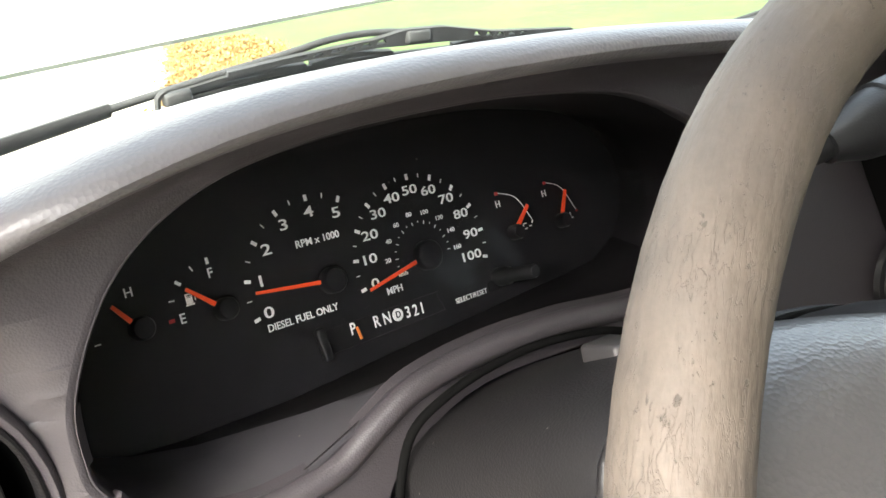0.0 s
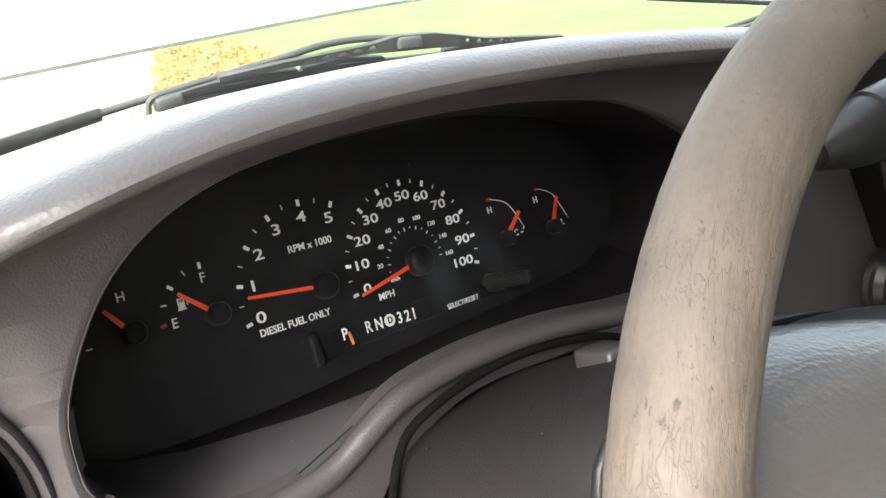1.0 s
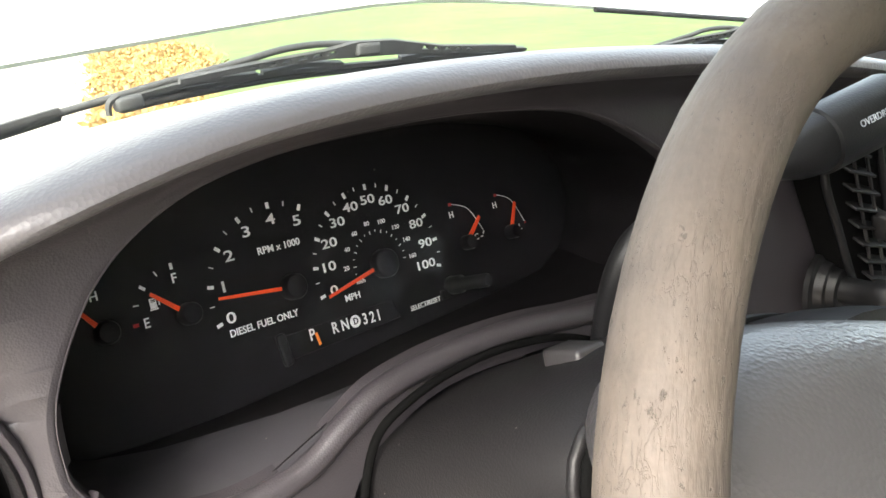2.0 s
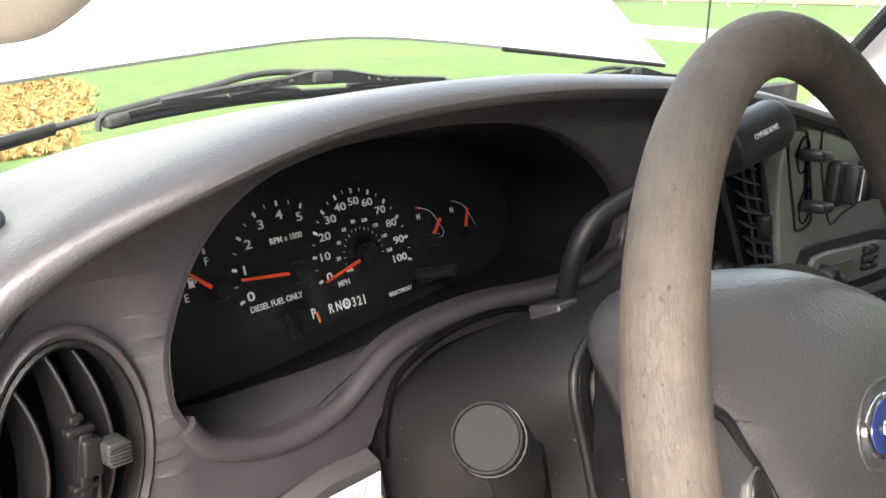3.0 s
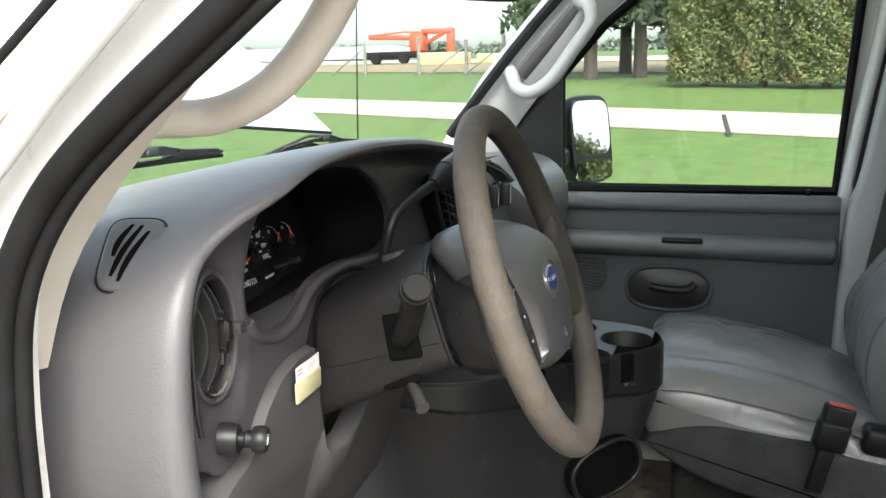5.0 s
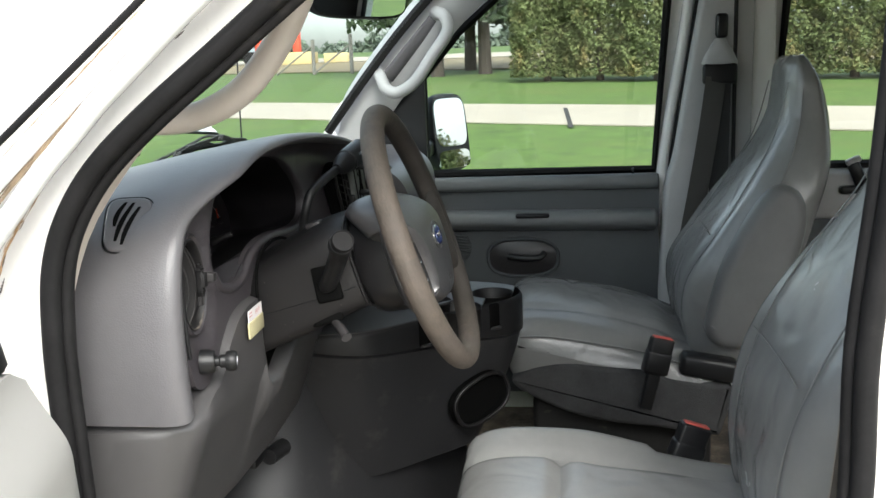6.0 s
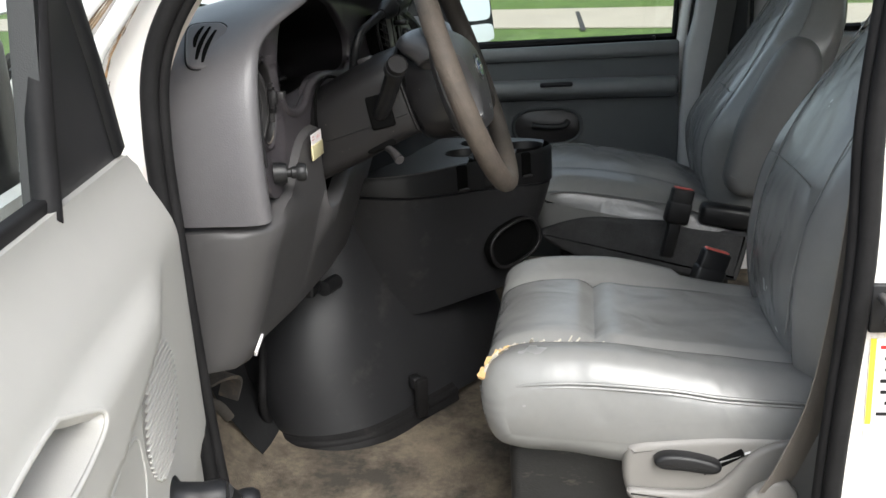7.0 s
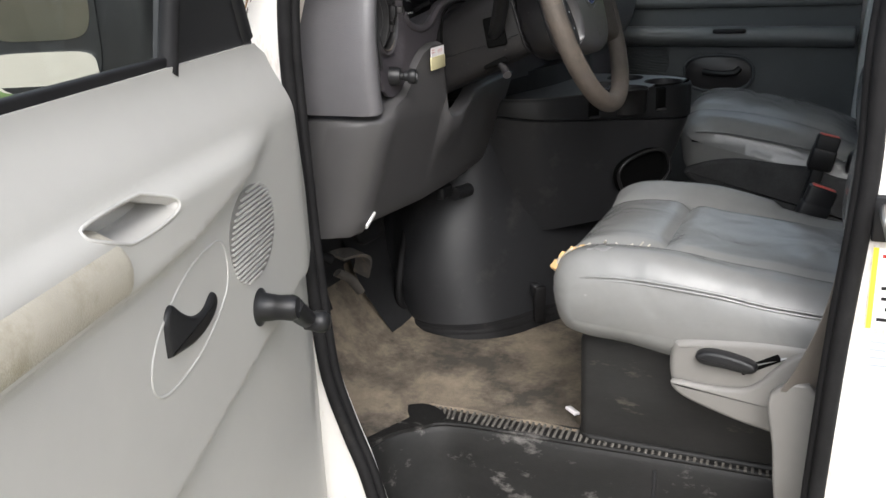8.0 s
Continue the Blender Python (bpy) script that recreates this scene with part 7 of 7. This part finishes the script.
alone("baseboard", tube(spline([(-0.574, 0.25, FZ + 0.011), (-0.573, 0.1, FZ + 0.009), (-0.575, -0.03, FZ + 0.008)], 6), lambda t: 0.005 + 0.002 * math.sin(60 * t), 6), CARPET, "frayed carpet edge by the step", "trim", kind="structure")

alone("paper_scrap", rbox((0.03, 0.012, 0.006), 0.002, pose(-0.545, -0.012, FZ + 0.03, 10, 0, 50)), PAPER, "crumpled white paper scrap on the floor", "paper scrap")
# pedals and small things under the dash
pbk = thing("parking_brake_pedal", (-0.53, 0.4, 0.9), "curved metal parking brake pedal with a worn rubber pad", "pedal")
part("pedal_plate", thicken(loft([[(-0.55 + 0.075 * s + 0.012 * math.sin(math.pi * s), 0.44 - 0.02 * math.sin(math.pi * s) - 0.012 * s + 0.018 * k, 0.945 - 0.05 * s ** 1.6 + 0.010 * math.sin(math.pi * s) + 0.006 * k) for s in np.linspace(0, 1.1, 14)] for k in (-0.9, -0.3, 0.3, 0.9)], False, False), 0.006), PEDAL, pbk, "ribbed grey pedal pad")
part("pedal_arm", tube(spline([(-0.55, 0.45, 0.935), (-0.575, 0.48, 0.965), (-0.58, 0.52, 1.05)], 5), 0.011, 8), RUBBER, pbk)
part("pedal_stop", tube(spline([(-0.535, 0.45, 0.905), (-0.505, 0.44, 0.882), (-0.478, 0.435, 0.846)], 5), lambda t: 0.011 - 0.002 * t, 8, squash=0.55), PEDAL, pbk)
part("pedal_bracket", tube(spline([(-0.60, 0.45, 0.85), (-0.61, 0.46, 0.92), (-0.60, 0.48, 1.02)], 5), 0.022, 10, squash=0.6), RUBBER, pbk)
bpd = thing("brake_pedal", (-0.4, 0.47, 0.95), "worn black rubber brake pedal", "pedal")
part("pedal_pad", pillow(oval(0, 0, 0.05, 0.03, 24, 4), -0.008, 0.008, 0.005, lambda u, v, w: tuple(Vector((-0.40, 0.455, 0.955)) + Vector((u, 0.5 * v + 0.85 * w, 0.85 * v - 0.5 * w))), 2), RUBBER, bpd)
part("pedal_arm", tube(spline([(-0.40, 0.465, 0.955), (-0.395, 0.49, 1.02), (-0.39, 0.5, 1.1), (-0.39, 0.51, 1.2)], 5), 0.009, 8), RUBBER, bpd)
pl = thing("pull_handle", (-0.25, 0.31, 1.0), "small black pull handle under the dash", "handle")
part("grip", tube([(-0.225, 0.305, 0.998), (-0.275, 0.315, 1.0)], 0.014, 10), BLACK, pl)
part("bracket", rbox((0.05, 0.02, 0.025), 0.005, pose(-0.295, 0.33, 1.01)), BLACK, pl)

# B-pillar striker and stickers on the driver's side
sk = thing("door_striker", (-0.83, -0.47, 1.16), "bare metal door latch striker loop", "door latch")
part("loop", tube(spline([(-0.815, -0.456, 1.176), (-0.86, -0.456, 1.176), (-0.868, -0.46, 1.165), (-0.86, -0.464, 1.15), (-0.815, -0.464, 1.15)], 5), 0.005, 8), METAL, sk)
part("base", rbox((0.008, 0.05, 0.055), 0.003, pose(-0.822, -0.47, 1.163)), BLACK, sk)

stk = thing("warning_sticker", (-0.8215, -0.47, 1.08), "white and yellow warning sticker on the door jamb", "sticker")
part("paper", rbox((0.0006, 0.07, 0.1), 0, pose(-0.8208, -0.484, 1.078)), PAPER, stk)
for y in (-0.4525, -0.5155):
    part("stripe", rbox((0.0008, 0.006, 0.1), 0, pose(-0.8212, y, 1.078)), YELLOW, stk, "yellow stripe")
for i in range(7):
    part("text_bar", rbox((0.0008, 0.044 - 0.006 * (i % 3), 0.004), 0, pose(-0.8212, -0.482 - 0.002 * (i % 2), 1.118 - 0.013 * i)), BLACK if i else RED, stk)
stl = thing("tyre_sticker", (-0.8215, -0.47, 1.0), "pale blue printed sticker on the door jamb", "sticker")
part("paper", rbox((0.0006, 0.07, 0.05), 0, pose(-0.8208, -0.484, 0.995)), PAPER, stl)
for i in range(4):
    part("text_bar", rbox((0.0008, 0.05, 0.003), 0, pose(-0.8212, -0.482, 1.011 - 0.01 * i)), GREYB, stl)

# ---- outside the windscreen ----
hood = alone("hood", thicken(loft([[(x * (1 - 0.12 * v), 0.80 - 0.03 * (x / 0.76) ** 2 + 0.66 * v, 1.546 - 0.072 * math.hypot(x / 0.76, 0.14) + 0.60 * v - 0.04 * v * v + 0.02 * math.sin(math.pi * v)) for x in np.linspace(-0.76, 0.76, 25)] for v in np.linspace(0, 1, 12)], False, False), 0.006), WHITE, "raised white painted hood", "hood")
alone("hood_seal", tube([(x, 0.795 - 0.03 * (x / 0.76) ** 2, 1.541 - 0.072 * math.hypot(x / 0.76, 0.14)) for x in np.linspace(0.3, 0.75, 14)], 0.0035, 8), RUBBER, "black rubber strip along the hood's lower edge", "hood seal")
alone("cowl", thicken(loft([[(x, 0.50 + 0.27 * v - 0.06 * (x / 0.75) ** 2, 1.435 - 0.04 * v - 0.03 * (x / 0.75) ** 2) for x in np.linspace(-0.78, 0.78, 17)] for v in np.linspace(0, 1, 6)], False, False), 0.02), BLACK, "black plastic cowl below the windscreen", "cowl")
alone("fender", rbox((0.10, 0.9, 0.5), 0.04, pose(0.86, 1.0, 1.0)), WHITE, "white front fender of the van", "fender", "front fenders")
alone("fender", rbox((0.10, 0.9, 0.5), 0.04, pose(-0.86, 1.0, 1.0)), WHITE, "white front fender of the van", "fender", "front fenders")
alone("antenna", tube([(0.85, 0.74, 1.22), (0.85, 0.735, 1.5), (0.85, 0.72, 2.05)], lambda t: 0.0028 - 0.0012 * t, 6), BLACK, "thin black whip antenna on the fender", "antenna")


def wiper(x0, y0, dz, sag):
    w = thing("wiper", (x0, y0, 1.46 + dz), "black windscreen wiper resting at the glass base", "wiper", "windscreen wipers")

    def X(x, y, z):
        return (x0 + x, y0 + y, z + dz - sag * x)

    def spar(name, lo, hi, slots, depth, material, y):
        """A flat pressed bar between two height curves, with slots (start, end)."""
        us = np.linspace(lo[0][0], lo[-1][0], 40)
        out = [(u, interp(u, lo)) for u in us] + [(u, interp(u, hi)) for u in us[::-1]]
        holes = []
        for a, b in slots:
            m0, m1 = (interp(u, lo) * 0.62 + interp(u, hi) * 0.38 for u in (a, b))
            n0, n1 = (interp(u, lo) * 0.25 + interp(u, hi) * 0.75 for u in (a, b))
            holes.append([(a, m0), (b, m1), (b - 0.002, n1), (a + 0.002, n0)])
        return part(name, plate(out, holes, lambda u, v: X(u, y - 0.35 * (v - 1.49), v), depth), material, w)

    part("blade", tube(spline([X(0.0, 0.004, 1.473), X(0.055, 0.004, 1.479), X(0.15, 0.005, 1.4845), X(0.28, 0.005, 1.484), X(0.43, 0.002, 1.481)], 5), 0.0032, 8), RUBBER, w, "rubber wiper blade")
    spar("carrier", [(0.0, 1.4755), (0.055, 1.4815), (0.15, 1.487), (0.28, 1.4865), (0.43, 1.483)], [(0.0, 1.479), (0.055, 1.485), (0.15, 1.4905), (0.28, 1.49), (0.43, 1.4865)], [], 0.004, WIPER, 0.0)
    spar("bridge", [(0.045, 1.488), (0.10, 1.4935), (0.18, 1.4975), (0.21, 1.4965), (0.25, 1.496), (0.31, 1.4935), (0.41, 1.489)], [(0.045, 1.4925), (0.10, 1.4985), (0.18, 1.505), (0.21, 1.5105), (0.25, 1.5095), (0.31, 1.5), (0.41, 1.4935)], [(0.105 + 0.015 * i, 0.115 + 0.015 * i) for i in range(6)] + [(0.285 + 0.014 * i, 0.294 + 0.014 * i) for i in range(5)], 0.005, WIPER, -0.006)
    for a, b in ((0.0, 0.115), (0.12, 0.2), (0.265, 0.335), (0.325, 0.43)):
        zl = lambda u: interp(u, [(0.0, 1.4785), (0.055, 1.4845), (0.15, 1.49), (0.28, 1.4895), (0.43, 1.486)])
        m = (a + b) / 2
        spar("claw", [(a, zl(a)), (m, zl(m) + 0.002), (b, zl(b))], [(a, zl(a) + 0.003), (m, zl(m) + 0.0065), (b, zl(b) + 0.003)], [], 0.006, WIPER, -0.003)
    part("arm", tube(spline([X(-0.16, 0.012, 1.452), X(-0.11, 0.012, 1.462), X(-0.045, 0.01, 1.4745)], 6), lambda t: 0.0095 - 0.002 * t, 8, squash=0.55), WIPER, w, "black wiper arm")
    part("arm_rod", tube(spline([X(-0.05, 0.008, 1.4745), X(0.03, 0.004, 1.489), X(0.1, 0.0, 1.501), X(0.14, -0.002, 1.5085), X(0.18, -0.004, 1.5105), X(0.225, -0.006, 1.507)], 6), 0.0032, 8), WIPER, w, "thin wiper arm rod")
    part("pivot", rbox((0.026, 0.012, 0.012), 0.003, pose(*X(0.222, -0.009, 1.5035))), WIPER, w)
    part("end_cap", rbox((0.022, 0.014, 0.011), 0.003, pose(*X(0.004, 0.0, 1.478), 0, -8, 0)), WIPER, w)
    part("end_hook", tube(spline([X(-0.004, 0.0, 1.484), X(-0.011, 0.0, 1.479), X(-0.012, 0.0, 1.47)], 4), 0.0028, 6), WIPER, w)
    return w


wiper(-0.433, 0.62, 0.0, 0.0)
wiper(0.2, 0.64, -0.018, 0.03)

# rear-view mirror
rm = thing("rear_view_mirror", (0.0, 0.18, 1.86), "black rear-view mirror hung from the windscreen", "mirror")
RMM = pose(0.0, 0.185, 1.742, 8, 0, -30)
c = oval(0, 0, 0.125, 0.034, 36, 3.6)
part("housing", loft([[tuple(RMM @ Vector((u, d, v))) for u, v in inset(c, k)] for k, d in ((0.002, -0.008), (0.0, 0.0), (0.004, 0.014), (0.016, 0.026))]), BLACK, rm)
part("mirror_glass", loft([[tuple(RMM @ Vector((u, d, v))) for u, v in inset(c, 0.006)] for d in (-0.006, -0.0095)]), MIRROR, rm, "mirror glass")
part("stem", tube([RMM @ Vector((0, 0.02, 0)), RMM @ Vector((0, 0.03, 0.09))], 0.008, 8), BLACK, rm)


# ---- trees and distance ----
def leaf_mesh(name, n, shape, size, seed, material):
    rng = np.random.default_rng(seed)
    P = shape(rng, n)
    d1 = rng.normal(size=(n, 3))
    d1 /= np.linalg.norm(d1, axis=1)[:, None]
    d2 = np.cross(d1, rng.normal(size=(n, 3)))
    d2 /= np.linalg.norm(d2, axis=1)[:, None]
    s = size * rng.uniform(0.5, 1.3, (n, 1))
    V = np.stack([P - d1 * s, P + d2 * s * 0.45, P + d1 * s, P - d2 * s * 0.45], 1).reshape(-1, 3)
    F = np.arange(4 * n).reshape(n, 4)
    me = bpy.data.meshes.new(name)
    me.from_pydata(V.tolist(), [], F.tolist())
    me.materials.append(material)
    return me


def column_crown(h, r):
    def f(rng, n):
        t = rng.uniform(0, 1, n) ** 0.9
        a = rng.uniform(0, 2 * math.pi, n)
        lump = 1 + 0.22 * np.sin(5 * a + 9 * t * h / 3) * np.sin(3.1 * t * h + a * 2)
        rad = r * (np.minimum(1, (1 - t) * 1.8 + 0.06) ** 0.8) * lump * np.sqrt(rng.uniform(0.35, 1, n))
        return np.c_[rad * np.cos(a), rad * np.sin(a), 0.15 + t * h]
    return f


def pine_crown(h, r):
    def f(rng, n):
        k = rng.integers(0, 26, n)
        t = 0.22 + 0.76 * (k + rng.uniform(-0.3, 0.3, n)) / 26
        a = rng.choice(np.linspace(0, 2 * math.pi, 7, endpoint=False), n) + k * 0.9 + rng.normal(0, 0.22, n)
        rad = r * (1.05 - t) * rng.uniform(0.1, 1, n) ** 0.6
        return np.c_[rad * np.cos(a), rad * np.sin(a), t * h - 0.25 * rad + rng.normal(0, 0.12, n)]
    return f


def tree(name, label, x, y, me, h, trunk_r, group, spin):
    z = gz(x, y)
    t = thing(name, (x, y, z), label, "tree", group)
    t.rotation_euler = (0, 0, spin)
    tk = bmesh.new()
    tube([(0, 0, -0.1), (0.03, 0.02, h * 0.3), (0, 0.05, h * 0.7), (0.02, 0, h * 0.97)], lambda q: trunk_r * (1 - 0.9 * q), 9, bm=tk)
    for i in range(9):
        a, zz = i * 2.4, h * (0.2 + 0.08 * i)
        tube([(0, 0, zz), (math.cos(a) * 0.5, math.sin(a) * 0.5, zz + 0.15)], trunk_r * 0.2, 5, bm=tk)
    finish(tk)
    tme = bpy.data.meshes.new("trunk")
    tk.to_mesh(tme)
    tk.free()
    tme.materials.append(BARK)
    for nm, m in (("trunk", tme), ("crown", me)):
        o = new(nm, m)
        o.parent = t
    return t


HM = [leaf_mesh("crown", 36000, column_crown(7.0, 1.3), 0.075, s, HEDGE) for s in (1, 2, 3)]
rng = random.Random(4)
for i in range(15):
    y = 0.6 - 1.75 * i
    x = 30.0 + 0.5 * y + rng.uniform(-0.3, 0.3)
    tree("arborvitae_tree", "dense green and bronze arborvitae in the hedge row", x, y, HM[i % 3], 7.0, 0.14, "hedge trees", rng.uniform(0, 6))
PM = [leaf_mesh("crown", 8000, pine_crown(13.0, 3.2), 0.22, s, PINE) for s in (7, 8)]
for i, (x, y) in enumerate(((36.5, 5.3), (37.5, 3.4), (40.0, 2.0), (42.0, 4.5), (39.0, 7.0), (44, 0.5))):
    tree("pine_tree", "tall dark pine with a bare lower trunk", x, y, PM[i % 2], 13.0, 0.3, "pines behind the road", i * 1.3)


def wood_shape(rng, n):
    y = rng.uniform(-160, 200, n)
    top = 3.6 + 0.9 * np.sin(y * 0.21) + 0.7 * np.sin(y * 0.63 + 1) + 0.5 * np.sin(y * 1.7)
    return np.c_[175 + 0.45 * y + rng.normal(0, 2.0, n), y, SLOPE * 130 + top * rng.uniform(0, 1, n) ** 0.7]


o = tagged(new("far_wood", leaf_mesh("far_wood", 26000, wood_shape, 0.8, 11, FARWOOD)), "distant green line of trees, paled by painted haze", "woods", kind="stuff")
def litter_shape(r, n):
    y = r.uniform(9.0, 18.5, n)
    xl, xr = 0.344 * y - 0.6, np.interp(y, [9.0, 11.8, 14.4, 18.5], [3.3, 4.9, 6.3, 7.2])
    x = xl + (xr - xl) * r.uniform(0, 1, n) ** 1.7 + r.normal(0, 0.12, n)
    return np.c_[x, y, SLOPE * x + np.abs(r.normal(0.0, 0.03, n)) + 0.01]


tagged(new("leaf_litter", leaf_mesh("leaf_litter", 15000, litter_shape, 0.06, 21, BUSH)), "dry orange and tan leaf litter on the grass", "leaf litter", kind="stuff")


def round_crown(h, r):
    def f(g, n):
        d = g.normal(size=(n, 3))
        d /= np.linalg.norm(d, axis=1)[:, None]
        k = g.integers(0, 22, n)
        c = np.random.default_rng(3).normal(size=(22, 3)) * np.array([0.5, 0.5, 0.42])
        return (c[k] + d * g.uniform(0.1, 0.36, (n, 1))) * r + np.array([0, 0, h])
    return f


tree("shade_tree", "round green garden tree on the lawn behind the van", 14.2, -44.0, leaf_mesh("crown", 9000, round_crown(3.8, 2.5), 0.15, 33, HEDGE), 4.8, 0.16, "lawn trees", 0.9)
tree("maple_tree", "broad maple with yellow and orange autumn leaves", 50.0, 35.0, leaf_mesh("crown", 9000, round_crown(7.6, 3.2), 0.2, 31, BUSH), 9.5, 0.28, "autumn trees", 0.4)
alone("road_joint", thicken(loft([[(x, -0.10 + 0.03 * (x - 15.5), gz(x, 0) + 0.0345) for x in np.linspace(14.3, 18.4, 9)], [(x, -0.19 + 0.03 * (x - 15.5), gz(x, 0) + 0.0345) for x in np.linspace(14.3, 18.4, 9)]], False, False), 0.002), DARKCLOTH, "dark joint across the concrete road", "road joint", kind="structure")
# machine, fence and building in the distance
mc = thing("crane_truck", (70, 23, 2.6), "orange-red crane machine parked beyond the field", "machine")
part("boom", rbox((0.5, 4.2, 0.4), 0.08, pose(70, 26.2, 4.75, 2)), MACH_RED, mc)
part("boom_rail", tube([(69.8, 23.6, 5.1), (69.8, 25.2, 5.15), (69.8, 27.8, 4.95)], 0.07, 6), MACH_RED, mc)
part("engine_box", rbox((1.6, 1.1, 1.5), 0.15, pose(70, 24.0, 4.3)), MACH_RED, mc)
part("mast_top", rbox((0.8, 2.6, 0.4), 0.08, pose(70, 22.4, 5.15)), MACH_RED, mc)
part("mast_post", rbox((0.7, 0.55, 2.0), 0.08, pose(70, 21.3, 4.4)), MACH_RED, mc)
part("mast_brace", tube([(69.7, 23.3, 4.2), (69.7, 21.6, 5.1)], 0.16, 6), MACH_RED, mc)
part("chassis", rbox((1.8, 7.0, 0.5), 0.1, pose(70, 25.0, 3.35)), RUBBER, mc)
for yy in (22.4, 25.0, 27.4):
    part("wheel", lathe([(0, -0.25), (0.42, -0.25), (0.46, 0.0), (0.42, 0.25), (0, 0.25)], pose(69.1, yy, 3.05, 0, 90, 0), 16), RUBBER, mc)
alone("storage_bin", rbox((2.0, 3.6, 0.9), 0.05, pose(66, 20.6, 2.9)), YBOX, "pale tan storage bin beyond the field", "bin", "yard bins")
alone("storage_bin", rbox((2.0, 1.8, 0.7), 0.05, pose(67, 17.2, 2.85)), YBOX, "pale tan storage bin beyond the field", "bin", "yard bins")
alone("far_building", rbox((8, 26, 1.3), 0.1, pose(92, 46, 4.1)), GREYB, "low pale grey building in the distance", "building")
alone("gravel_yard", thicken(strip(60, 74, 0.35, -5, 60, 12, 0.1), 0.02), CONCRETE, "pale gravel yard beyond the dry field", "yard", kind="structure")
for i, y in enumerate((10.7, 12.8, 15.6, 19.0, 23.0, 27.5, 33.0)):
    x = 44.4 + 0.25 * (y - 12.8)
    post = thing("fence_post", (x, y, gz(x, y)), "grey wooden fence post at the field edge", "fence post", "field fence posts")
    part("post", tube([(x, y, gz(x, y) - 0.1), (x, y, gz(x, y) + 1.95 - 0.2 * (i % 2))], 0.1, 8), GREYWOOD, post)
    if i in (0, 1, 3):
        part("brace", tube([(x, y + 0.1, gz(x, y) + 1.4), (x, y + 2.0, gz(x, y) + 0.05)], 0.045, 6), GREYWOOD, post)
# building across the yard
tb = thing("yard_building", (-18, 5, -0.6), "plain tan building across the yard", "building")
part("wall", rbox((6, 44, 4.6), 0.05, pose(-19, 5, 1.6)), TAN, tb)
part("roof", rbox((6.8, 45, 0.3), 0.05, pose(-19, 5, 4.05)), GREYB, tb)
